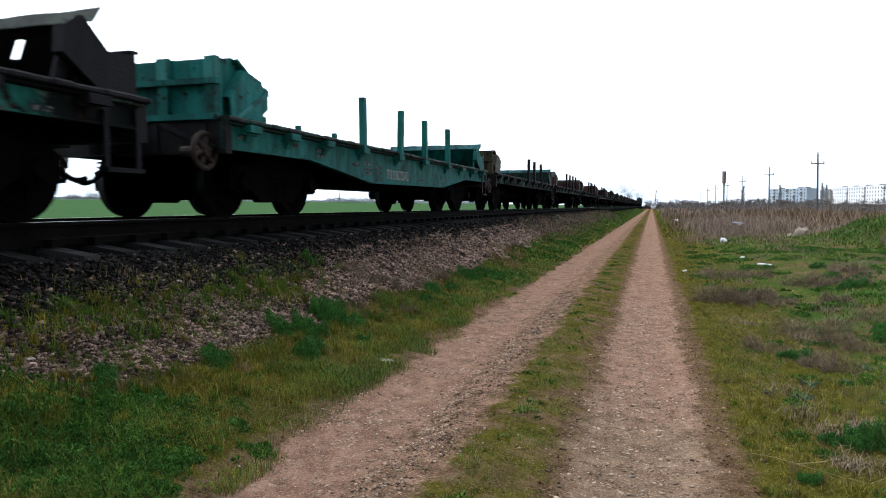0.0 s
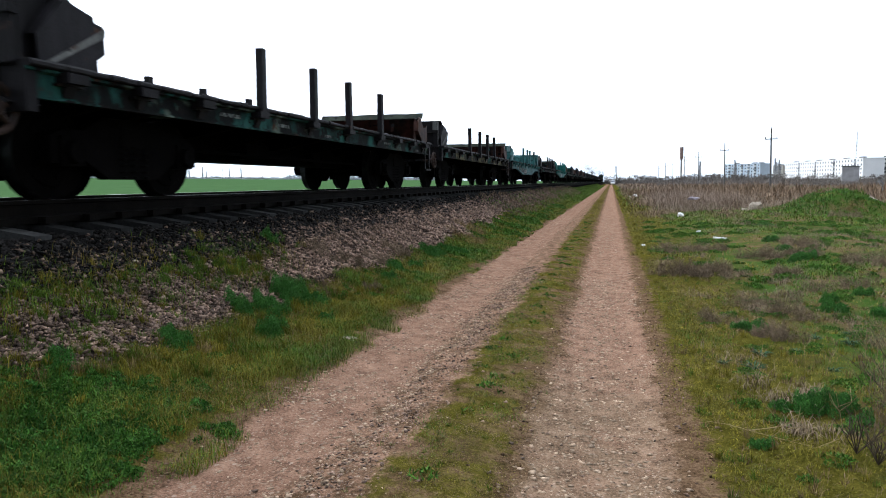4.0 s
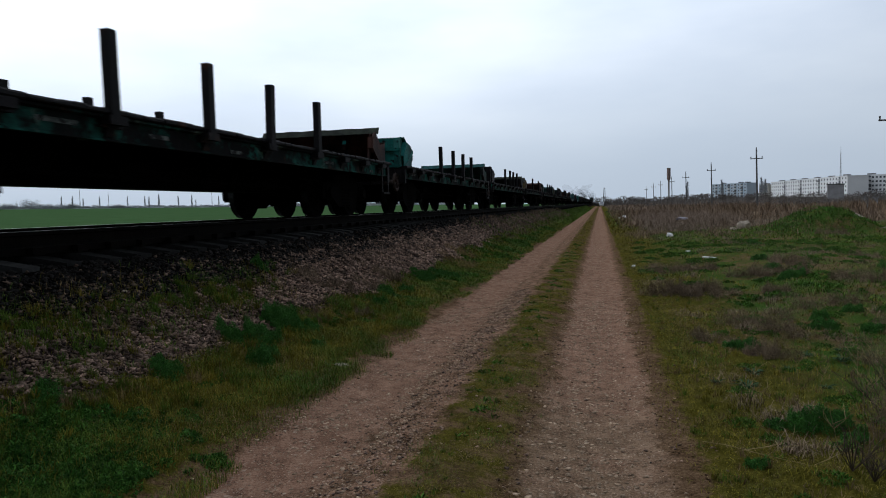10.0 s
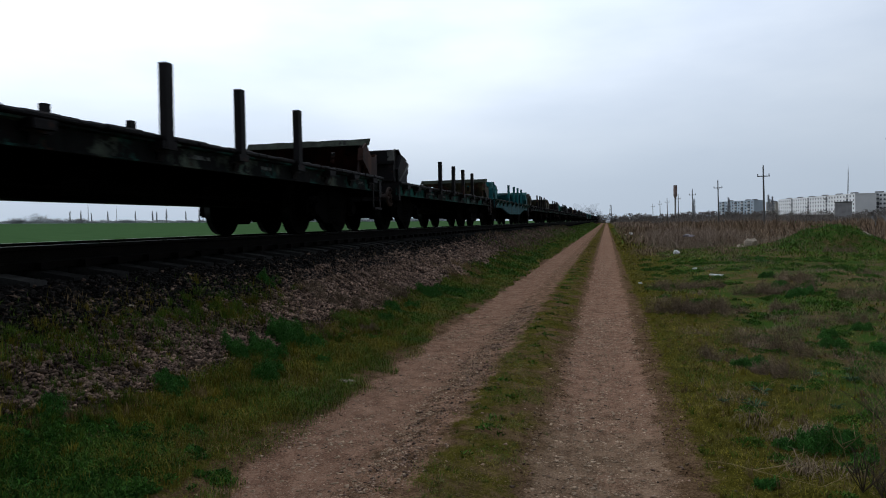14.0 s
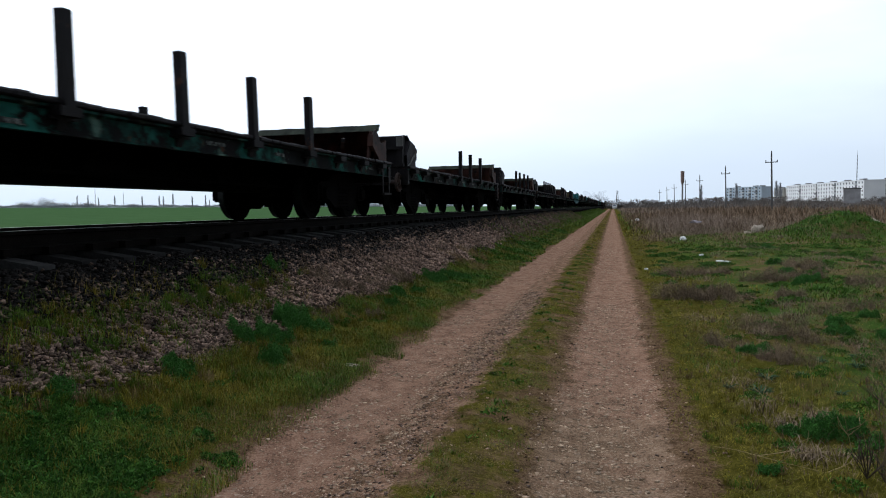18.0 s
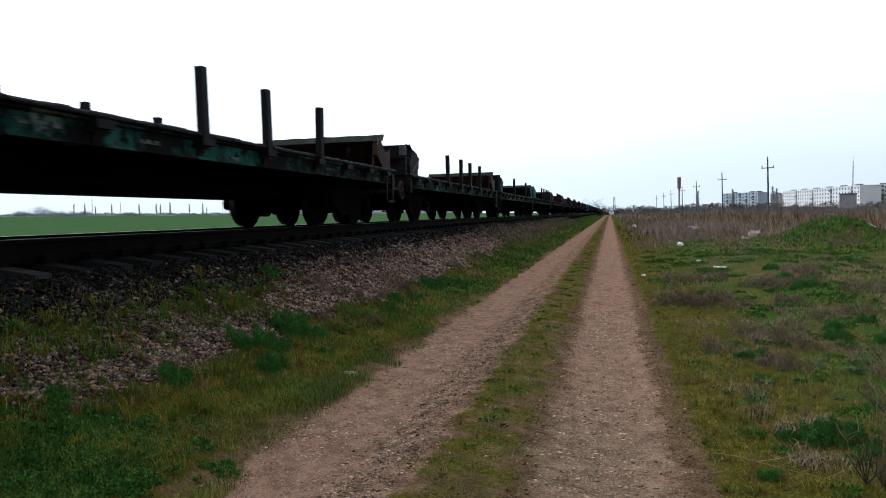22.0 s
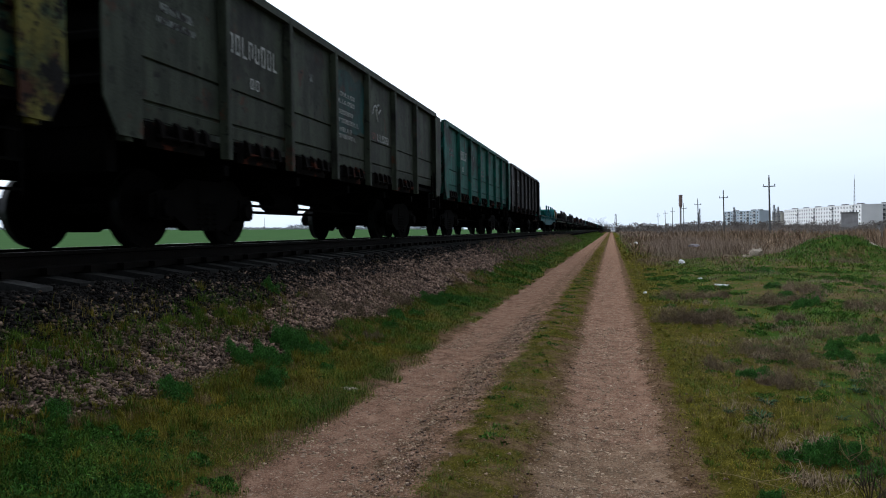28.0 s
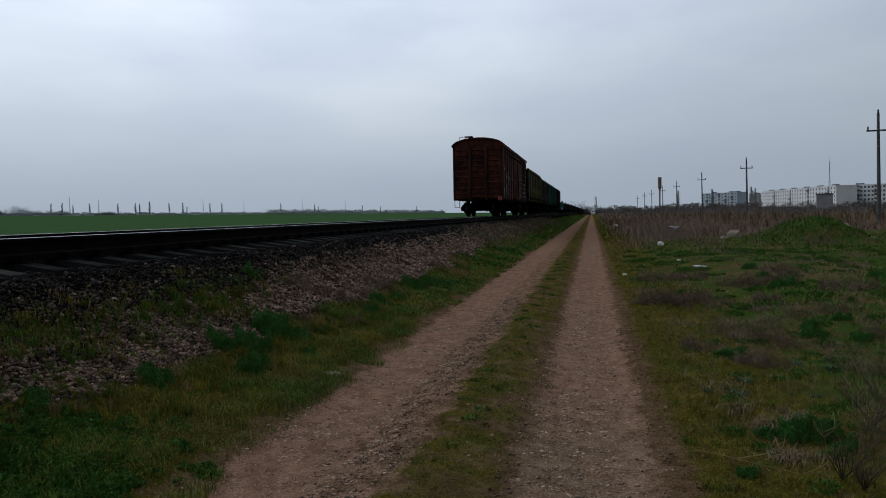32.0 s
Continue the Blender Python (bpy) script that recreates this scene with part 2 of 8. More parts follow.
def mesh_of(key, material, draw, bevel=0.0):
    """The mesh that draw(bm) makes, once for each key and material."""
    k = (key, material.name)
    if k not in MESHES:
        bm = bmesh.new()
        draw(bm)
        if bevel:
            bmesh.ops.bevel(bm, geom=[e for e in bm.edges if e.is_manifold and e.calc_face_angle(0) > 0.6], offset=bevel, segments=1, affect="EDGES")
        me = bpy.data.meshes.new(key)
        bm.to_mesh(me)
        bm.free()
        me.materials.append(material)
        if key == "wheelset":
            me.materials.append(TREAD)
        MESHES[k] = me
    return MESHES[k]


def part(name, key, draw, material, parent, at=(0, 0, 0), turn=(0, 0, 0), label="", bevel=0.0):
    ob = new(name, mesh_of(key, material, draw, bevel))
    ob.parent = parent
    ob.matrix_basis = pose(*at, *turn)
    return tagged(ob, label)


def thing(name, label, category, group="", kind="", at=(0, 0, 0), turn=(0, 0, 0)):
    ob = new(name)
    ob.empty_display_size = 0.2
    ob.matrix_basis = pose(*at, *turn)
    return tagged(ob, label, category, group, kind)


def smoothstep(a, b, x):
    t = np.clip((x - a) / (b - a), 0, 1)
    return t * t * (3 - 2 * t)


# ---- the ground: dirt road, verge, embankment, field and waste land in one sheet ----
TRACK_X, RAIL_Z = -6.35, 1.35


def value_noise(x, y, size, seed=0):
    """Smooth random heights between -1 and 1 over the plan, at one size."""
    rng = np.random.RandomState(seed)
    tab = rng.rand(256, 256) * 2 - 1
    u, v = x / size, y / size
    i, j = np.floor(u).astype(int), np.floor(v).astype(int)
    a, b = u - i, v - j
    a, b = a * a * (3 - 2 * a), b * b * (3 - 2 * b)
    g = lambda p, q: tab[p % 256, q % 256]
    return (g(i, j) * (1 - a) + g(i + 1, j) * a) * (1 - b) + (g(i, j + 1) * (1 - a) + g(i + 1, j + 1) * a) * b


def ground_z(x, y):
    x, y = np.asarray(x, float), np.asarray(y, float)
    z = np.zeros(np.broadcast(x, y).shape)
    wob = 0.12 * value_noise(x * 0, y, 3.0, 5)
    # road: two worn ruts and a raised middle strip
    for c in (-1.85, -0.07):
        z = z - 0.045 * np.exp(-((x - c + 0.5 * wob) / 0.42) ** 4)
    z = z + 0.05 * np.exp(-((x + 0.93) / 0.35) ** 2)
    # embankment with its ballast shoulder, on both sides
    near = np.interp(x, [-4.95, -4.72, -3.95, -3.15, -2.45], [1.0, 0.915, 0.48, 0.13, 0.02])
    far = np.interp(x, [-12.0, -9.8, -8.0, -7.75], [0.25, 0.35, 0.95, 0.97])
    z = z + np.where(x < -2.45, np.where(x > TRACK_X, near, far), 0)
    # the field rises slowly towards the trees
    z = np.where(x < -12, 0.25 + 0.0147 * np.clip(-x - 12, 0, 600), z)
    # waste land: gentle bumps, the grassy mound, a slow rise towards the houses
    right = smoothstep(0.7, 3.0, x)
    z = z + right * (0.10 * value_noise(x, y, 4.0, 1) + 0.05 * value_noise(x, y, 1.3, 2) + 0.05)
    z = z + 1.02 * np.exp(-np.abs((x - 9.8) / np.where(x < 9.8, 1.85, 1.15)) ** np.where(x < 9.8, 2.5, 3.0) - np.abs((y - 33.0) / 3.0) ** 3) * (1 + 0.28 * value_noise(x, y, 1.3, 7) + 0.20 * value_noise(x, y, 0.5, 8))
    z = z + 0.22 * np.exp(-((x - 7.2) / 1.6) ** 2 - ((y - 30.0) / 2.2) ** 2) + 0.5 * np.exp(-((x - 15.5) / 3.0) ** 2 - ((y - 36.0) / 4.0) ** 2)
    d = np.hypot(x, y)
    z = z + np.where(y > 0, smoothstep(0.03, 0.14, np.arctan2(x, np.maximum(y, 1e-6))), smoothstep(5, 60, x)) * 0.0055 * np.clip(d - 120, 0, 900)
    # fine unevenness
    amp = np.interp(x, [-9.9, -9.5, -5.1, -4.8, -2.6, -2.2, 0.5, 1.2], [0.0, 0.03, 0.01, 0.05, 0.04, 0.012, 0.012, 0.05])
    z = z + amp * (value_noise(x, y, 0.45, 3) * 0.6 + value_noise(x, y, 0.16, 4) * 0.5)
    return z


def ground_material():
    m = bpy.data.materials.new("soil_grass_and_gravel")
    m.use_nodes = True
    nt = m.node_tree
    N, L = nt.nodes.new, nt.links.new
    b = nt.nodes["Principled BSDF"]
    b.inputs["Roughness"].default_value, b.inputs["Specular IOR Level"].default_value = 1.0, 0.0
    co = N("ShaderNodeTexCoord")
    P = co.outputs["Object"]
    sep = N("ShaderNodeSeparateXYZ")
    L(P, sep.inputs[0])

    def noise_at(scale, detail=4, rough=0.55, shift=0.0):
        n = N("ShaderNodeTexNoise")
        n.inputs["Scale"].default_value, n.inputs["Detail"].default_value, n.inputs["Roughness"].default_value = scale, detail, rough
        o = N("ShaderNodeVectorMath")
        o.inputs[1].default_value = (shift, shift * 0.7, 0)
        L(P, o.inputs[0])
        L(o.outputs[0], n.inputs[0])
        return n.outputs[0]

    def math_(op, a, c, d=None):
        n = N("ShaderNodeMath")
        n.operation = op
        for i, v in enumerate((a, c) if d is None else (a, c, d)):
            if isinstance(v, (int, float)):
                n.inputs[i].default_value = v
            else:
                L(v, n.inputs[i])
        return n.outputs[0]

    def ramp(src, stops):
        n = N("ShaderNodeValToRGB")
        e = n.color_ramp.elements
        e[0].position, e[0].color = stops[0][0], (*stops[0][1], 1)
        e[1].position, e[1].color = stops[-1][0], (*stops[-1][1], 1)
        for p, c in stops[1:-1]:
            x = e.new(p)
            x.color = (*c, 1)
        L(src, n.inputs[0])
        return n.outputs[0]

    def mix(f, a, c):
        n = N("ShaderNodeMix")
        n.data_type = "RGBA"
        L(f, n.inputs[0])
        L(a, n.inputs[6])
        L(c, n.inputs[7])
        return n.outputs[2]

    def between(src, lo, hi):
        n = N("ShaderNodeMapRange")
        n.interpolation_type = "SMOOTHSTEP"
        n.inputs[1].default_value, n.inputs[2].default_value = lo, hi
        L(src, n.inputs[0])
        return n.outputs[0]

    def pebbles(scale, share, shift):
        v = N("ShaderNodeTexVoronoi")
        v.inputs["Scale"].default_value = scale
        o = N("ShaderNodeVectorMath")
        o.inputs[1].default_value = (shift, shift, 0)
        L(P, o.inputs[0])
        L(o.outputs[0], v.inputs["Vector"])
        sp = N("ShaderNodeSeparateXYZ")
        L(v.outputs["Color"], sp.inputs[0])
        inside = between(v.outputs["Distance"], 0.42, 0.30)
        chosen = between(sp.outputs[1], 1 - share, 1.02 - share)
        return math_("MULTIPLY", inside, chosen), sp.outputs[0]

    # wobbling distance from the road, so that no border runs straight
    wob = math_("MULTIPLY_ADD", noise_at(0.9, 5, 0.6), 0.26, -0.13)
    wob2 = math_("MULTIPLY_ADD", noise_at(4.0, 9, 0.8, 3.0), 0.56, -0.28)
    wob3 = math_("MULTIPLY_ADD", noise_at(22.0, 5, 0.75, 7.0), 0.26, -0.13)
    X = math_("ADD", math_("ADD", math_("ADD", sep.outputs[0], wob), wob2), wob3)
    fine, mid, wide = noise_at(60, 5, 0.75), noise_at(7, 5, 0.65, 9.0), noise_at(0.45, 4, 0.55, 5.0)
    grain = math_("MULTIPLY_ADD", fine, 0.6, math_("MULTIPLY_ADD", mid, 0.4, 0.0))
    soil = ramp(grain, [(0.36, (0.055, 0.032, 0.0215)), (0.5, (0.212, 0.120, 0.079)), (0.64, (0.352, 0.217, 0.148))])
    pale = lambda src: ramp(src, [(0.0, (0.045, 0.030, 0.022)), (0.35, (0.17, 0.118, 0.082)), (1.0, (0.42, 0.33, 0.25))])
    m1, v1 = pebbles(26, 0.30, 1.0)
    m2, v2 = pebbles(62, 0.40, 4.0)
    stony = between(noise_at(1.6, 5, 0.65, 31.0), 0.40, 0.6)
    dirt = mix(math_("MULTIPLY", m2, 0.7), soil, pale(v2))
    dirt = mix(math_("MULTIPLY", math_("MULTIPLY", m1, stony), 0.85), dirt, pale(v1))
    mud = ramp(grain, [(0.38, (0.032, 0.019, 0.010)), (0.5, (0.105, 0.063, 0.035)), (0.62, (0.195, 0.126, 0.075))])
    gravel = mix(math_("MULTIPLY", math_("MAXIMUM", m1, m2), 0.5), mix(between(mid, 0.26, 0.72), mud, soil), pale(v2))
    grass = ramp(grain, [(0.36, (0.019, 0.018, 0.004)), (0.5, (0.062, 0.055, 0.009)), (0.64, (0.120, 0.094, 0.022))])
    meadow = ramp(math_("MULTIPLY_ADD", noise_at(1.7, 6, 0.7, 41.0), 0.6, math_("MULTIPLY", wide, 0.4)), [(0.36, (0.145, 0.098, 0.058)), (0.44, (0.094, 0.067, 0.032)), (0.50, (0.055, 0.071, 0.018)), (0.58, (0.033, 0.072, 0.013))])
    waste = ramp(math_("MULTIPLY_ADD", mid, 0.5, math_("MULTIPLY", wide, 0.5)), [(0.35, (0.055, 0.043, 0.030)), (0.55, (0.095, 0.075, 0.052)), (0.66, (0.055, 0.060, 0.024))])
    # very dark under the stones: the shade in their gaps is put into the colour
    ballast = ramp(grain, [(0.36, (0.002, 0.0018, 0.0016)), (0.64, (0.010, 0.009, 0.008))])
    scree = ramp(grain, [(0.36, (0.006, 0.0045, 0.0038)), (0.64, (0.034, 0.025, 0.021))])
    field = ramp(math_("MULTIPLY_ADD", mid, 0.3, math_("MULTIPLY", wide, 0.7)), [(0.35, (0.042, 0.088, 0.034)), (0.65, (0.058, 0.110, 0.044))])
    col = mix(between(X, -9.9, -9.4), field, scree)
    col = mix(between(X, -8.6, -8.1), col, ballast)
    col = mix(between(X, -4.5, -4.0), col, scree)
    col = mix(between(X, -3.55, -3.25), col, grass)
    col = mix(between(X, -2.48, -2.38), col, mud)
    col = mix(between(X, -2.28, -2.16), col, dirt)
    col = mix(between(X, -1.58, -1.46), col, gravel)
    strip = mix(between(noise_at(2.2, 5, 0.65, 13.0), 0.40, 0.56), mud, grass)
    col = mix(between(X, -1.14, -1.04), col, strip)
    col = mix(between(X, -0.60, -0.48), col, mud)
    col = mix(between(X, -0.46, -0.37), col, dirt)
    khaki = ramp(grain, [(0.36, (0.045, 0.031, 0.019)), (0.5, (0.165, 0.114, 0.071)), (0.64, (0.29, 0.208, 0.138))])
    near_rut = math_("MULTIPLY", math_("MULTIPLY", between(X, -0.50, -0.40), between(sep.outputs[1], 6.5, 4.0)), between(noise_at(0.8, 4, 0.6, 51.0), 0.32, 0.55))
    col = mix(math_("MULTIPLY", near_rut, 0.7), col, mix(math_("MULTIPLY", m2, 0.6), khaki, pale(v2)))
    col = mix(between(X, 0.30, 0.40), col, mud)
    col = mix(between(X, 0.50, 0.60), col, grass)
    col = mix(between(X, 1.1, 2.4), col, meadow)
    far = math_("MULTIPLY", between(math_("ADD", sep.outputs[1], math_("MULTIPLY_ADD", wide, 14.0, -7.0)), 36, 40), between(X, 1.2, 2.4))
    col = mix(far, col, waste)
    L(col, b.inputs["Base Color"])
    bp = N("ShaderNodeBump")
    bp.inputs["Strength"].default_value, bp.inputs["Distance"].default_value = 0.9, 0.02
    L(grain, bp.inputs["Height"])
    L(bp.outputs[0], b.inputs["Normal"])
    return m


def steps(marks):
    """Coordinates from (start, end, step) stretches."""
    out = []
    for a, c, s in marks:
        out += list(np.arange(a, c - 1e-6, s))
    return np.array(out + [marks[-1][1]])


def grid_mesh(name, xs, ys, zf, material):
    gx, gy = np.meshgrid(xs, ys)
    z = zf(gx, gy)
    co = np.stack([gx, gy, z], -1).reshape(-1, 3)
    w, h = len(xs), len(ys)
    i = (np.arange(h - 1)[:, None] * w + np.arange(w - 1)[None, :]).ravel()
    quads = np.stack([i, i + 1, i + w + 1, i + w], -1)
    me = bpy.data.meshes.new(name)
    me.from_pydata(co.tolist(), [], quads.tolist())
    me.polygons.foreach_set("use_smooth", [True] * len(quads))
    me.materials.append(material)
    return me


GROUND = ground_material()
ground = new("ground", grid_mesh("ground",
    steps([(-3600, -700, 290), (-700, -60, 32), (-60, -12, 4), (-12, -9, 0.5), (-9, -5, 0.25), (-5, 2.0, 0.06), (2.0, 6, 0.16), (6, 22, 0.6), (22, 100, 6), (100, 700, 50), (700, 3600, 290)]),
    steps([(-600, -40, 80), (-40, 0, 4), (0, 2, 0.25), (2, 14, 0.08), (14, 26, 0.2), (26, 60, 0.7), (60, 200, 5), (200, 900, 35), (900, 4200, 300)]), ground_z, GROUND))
tagged(ground, "dirt road, grass verge, gravel embankment and green field", "ground", kind="structure")


def height(x, y):
    return float(ground_z(np.array([x]), np.array([y]))[0])


# ---- the railway track ----
track = thing("railway_track", "straight ballasted track with rusty rails on concrete sleepers", "railway track", kind="structure")


def rail_head(bm):
    prism(bm, [(-0.024, 0.176), (-0.020, 0.179), (0.020, 0.179), (0.024, 0.176)], -200, 1600, "y")


def rail_web(bm):
    prism(bm, [(-0.075, -0.05), (-0.075, 0.012), (-0.01, 0.03), (-0.01, 0.13), (-0.036, 0.14), (-0.036, 0.176), (0.036, 0.176), (0.036, 0.14), (0.01, 0.13), (0.01, 0.03), (0.075, 0.012), (0.075, -0.05)], -200, 1600, "y")


for side in (-0.795, 0.795):
    web = part("rail", "rail_web", rail_web, RAILSIDE, track, (TRACK_X + side, 0, RAIL_Z - 0.18), label="rusty steel rail")
    part("rail_head", "rail_head", rail_head, RAILTOP, web, (0, 0, 0), label="polished running surface")


def sleeper_shape(bm):
    prism(bm, [(-1.37, -0.2), (-1.37, -0.045), (-0.97, 0.012), (-0.6, 0.035), (-0.3, 0.0), (0.3, 0.0), (0.6, 0.035), (0.97, 0.012), (1.37, -0.045), (1.37, -0.2)], -0.095, 0.095, "y")


def clips(bm):
    for s in (-0.795, 0.795):
        for k in (-0.13, 0.13):
            box(bm, s + k - 0.045, s + k + 0.045, -0.07, 0.07, 0.0, 0.07)


rng = random.Random(4)
y = 0.2 - 40 * 0.545
while y < 82:
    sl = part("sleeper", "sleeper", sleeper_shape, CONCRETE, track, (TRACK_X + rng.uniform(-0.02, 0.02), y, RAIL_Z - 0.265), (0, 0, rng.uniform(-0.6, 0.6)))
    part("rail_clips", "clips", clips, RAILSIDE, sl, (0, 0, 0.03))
    y += 0.545


def far_sleepers(bm):
    for i in range(560):
        yy = 82.2 + i * 0.545
        box(bm, -1.35, 1.35, yy - 0.12, yy + 0.12, -0.1, 0.03)


tagged(part("far_sleepers", "far_sleepers", far_sleepers, CONCRETE, track, (TRACK_X, 0, RAIL_Z - 0.265)), kind="stuff")


# ---- rolling stock: y is the way of travel, x towards the road, z from the rail top ----
def wheelset(bm):
    rod(bm, (-1.05, 0, 0), (1.05, 0, 0), 0.075, n=10)
    for s in (-1, 1):
        a = 0.715 * s
        known = set(bm.faces)
        rod(bm, (a, 0, 0), (a + 0.13 * s, 0, 0), 0.475, 0.47, 28)
        for f in set(bm.faces) - known:
            f.material_index = 1 if len(f.verts) == 4 else 0
        rod(bm, (a - 0.03 * s, 0, 0), (a, 0, 0), 0.503, 0.503, 28)
        rod(bm, (a + 0.13 * s, 0, 0), (a + 0.15 * s, 0, 0), 0.36, 0.34, 20)
        rod(bm, (a + 0.14 * s, 0, 0), (a + 0.22 * s, 0, 0), 0.14, 0.12, 12)
        for k in range(5):
            c, d = math.cos(k * math.tau / 5), math.sin(k * math.tau / 5)
            rod(bm, (a + 0.13 * s, 0.25 * c, 0.25 * d), (a + 0.165 * s, 0.25 * c, 0.25 * d), 0.05, 0.04, 6)


def side_frame(bm):
    prism(bm, [(-1.18, 0.36), (-1.18, 0.62), (-1.0, 0.70), (-0.72, 0.70), (-0.45, 0.86), (0.45, 0.86), (0.72, 0.70), (1.0, 0.70), (1.18, 0.62), (1.18, 0.36),
               (1.08, 0.36), (1.06, 0.58), (0.80, 0.58), (0.74, 0.40), (0.40, 0.20), (-0.40, 0.20), (-0.74, 0.40), (-0.80, 0.58), (-1.06, 0.58), (-1.08, 0.36)], -0.07, 0.07)


def spring(bm):
    turns = [(0.085 * math.cos(k * math.tau / 8), 0.085 * math.sin(k * math.tau / 8), 0.22 + k * 0.34 / 40) for k in range(41)]
    tube(bm, turns, 0.016, 4)


def axle_box(bm):
    box(bm, -0.10, 0.10, -0.15, 0.15, -0.14, 0.16)
    rod(bm, (0.08, 0, 0), (0.17, 0, 0), 0.13, 0.11, 12)


def bolster(bm):
    prism(bm, [(-1.1, 0.55), (-1.1, 0.76), (-0.4, 0.86), (0.4, 0.86), (1.1, 0.76), (1.1, 0.55), (0.5, 0.38), (-0.5, 0.38)], -0.2, 0.2, "y")
    rod(bm, (0, 0, 0.84), (0, 0, 0.95), 0.24, 0.24, 14)


def brake_rigging(bm):
    for s in (-1, 1):
        rod(bm, (-0.85, 0.36 * s, 0.36), (0.85, 0.36 * s, 0.36), 0.04, n=6)
        for x in (-0.78, 0.78):
            box(bm, x - 0.05, x + 0.05, 0.37 * s - 0.05, 0.37 * s + 0.09, 0.24, 0.66)
    rod(bm, (0.06, -0.3, 0.36), (0.06, -0.22, 0.85), 0.025, n=6)
    rod(bm, (0.06, 0.3, 0.36), (0.06, 0.42, 0.85), 0.025, n=6)
    rod(bm, (0.2, -0.3, 0.3), (0.2, 0.3, 0.3), 0.022, n=6)


AXLES = {-1: [], 1: []}


def add_bogie(wagon, y, far=False):
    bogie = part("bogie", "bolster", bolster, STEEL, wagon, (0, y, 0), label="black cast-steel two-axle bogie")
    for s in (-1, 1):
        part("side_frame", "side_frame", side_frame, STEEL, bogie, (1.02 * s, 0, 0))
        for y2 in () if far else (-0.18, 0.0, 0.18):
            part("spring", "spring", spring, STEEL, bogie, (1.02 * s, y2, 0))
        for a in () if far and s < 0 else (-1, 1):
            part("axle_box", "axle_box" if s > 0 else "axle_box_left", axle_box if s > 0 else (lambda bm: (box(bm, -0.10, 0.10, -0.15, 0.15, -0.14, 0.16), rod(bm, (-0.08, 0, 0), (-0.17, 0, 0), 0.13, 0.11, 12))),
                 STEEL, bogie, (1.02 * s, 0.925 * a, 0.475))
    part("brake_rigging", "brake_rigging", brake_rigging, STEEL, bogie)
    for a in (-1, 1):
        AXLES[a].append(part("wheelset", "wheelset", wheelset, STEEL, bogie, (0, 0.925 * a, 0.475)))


def coupler(bm):
    box(bm, -0.11, 0.11, -0.2, 0.42, -0.12, 0.12)
    prism(bm, [(-0.2, 0.40), (-0.2, 0.62), (-0.05, 0.72), (0.22, 0.66), (0.24, 0.42)], -0.16, 0.16, "z")
    hose = [(0.34, 0.12 + 0.62 * k / 9, -0.02 - 0.50 * math.sin(math.pi * 0.62 * k / 9) ** 0.8) for k in range(10)]
    tube(bm, hose, 0.032, 6)
    for k in range(5):
        torus(bm, (0.16, 0.30 + 0.07 * k, -0.16 - 0.035 * k), 0.035, 0.012, "x" if k % 2 else "y", 8, 4)
    rod(bm, (-0.3, 0.1, 0.16), (1.1, 0.1, 0.16), 0.018, n=5)
    rod(bm, (1.1, 0.1, 0.16), (1.1, 0.14, -0.3), 0.018, n=5)


def brake_gear(bm):
    rod(bm, (0.45, -1.5, 0.70), (0.45, -0.8, 0.70), 0.16, n=14)
    rod(bm, (-0.45, 0.3, 0.70), (-0.45, 1.3, 0.70), 0.16, n=14)
    rod(bm, (0.55, -3.4, 0.62), (0.55, 3.4, 0.58), 0.025, n=6)
    rod(bm, (-0.2, -3.4, 0.55), (-0.2, 3.4, 0.55), 0.03, n=6)
    box(bm, 0.3, 0.4, 1.5, 1.9, 0.55, 0.75)
    rod(bm, (0.5, 1.6, 0.75), (0.5, 1.75, 0.52), 0.02, n=5)


def brake_wheel(bm):
    torus(bm, (0, 0, 0), 0.205, 0.034, n=24, k=8)
    for k in range(6):
        a = k * math.tau / 6 + 0.3
        rod(bm, (0, 0, 0), (0, 0.20 * math.cos(a), 0.20 * math.sin(a)), 0.034, 0.026, 6)
    rod(bm, (-0.3, 0, 0), (0.05, 0, 0), 0.065, n=12)


def bars(count, w, h, gap, seed=0):
    """A row of painted strokes, as high as the letters they stand for."""
    def draw(bm):
        r = random.Random(seed)
        for i in range(count):
            c = (i - (count - 1) / 2) * (w + gap)
            hh = h * r.uniform(0.85, 1.0)
            k = r.random()
            box(bm, 0, 0.004, c - w * 0.5, c - w * 0.28, -hh / 2, hh / 2)
            if k > 0.25:
                box(bm, 0, 0.004, c - w * 0.28, c + w * 0.42, hh / 2 - h * 0.12, hh / 2)
            if k < 0.75:
                box(bm, 0, 0.004, c - w * 0.28, c + w * 0.42, -hh / 2, -hh / 2 + h * 0.12)
            if 0.2 < k < 0.9:
                box(bm, 0, 0.004, c + w * 0.22, c + w * 0.42, -hh / 2 + h * 0.12, hh / 2 - h * 0.12)
    return draw


# flat wagon
FLAT_REAR, FLAT_FRONT = -6.7, 6.7
# how high each deck rides on its springs
RIDE = (0.06, 0.06, 0.06, 0.06, 0.06, 0.06, 0.07, 0.08, 0.06, 0.05, 0.05, 0.04, 0.04, 0.0, 0.03, 0.03, 0.03, 0.03, 0.03, 0.02, 0.01, 0.02, 0.055, 0.055, 0.055, 0.055)
STAKE_Y = (-2.73, -0.98, 0.63, 2.41)
POCKETS = (-6.2, -5.2, -4.1, -2.73, -0.98, 0.63, 2.41, 3.7, 4.9, 6.0)


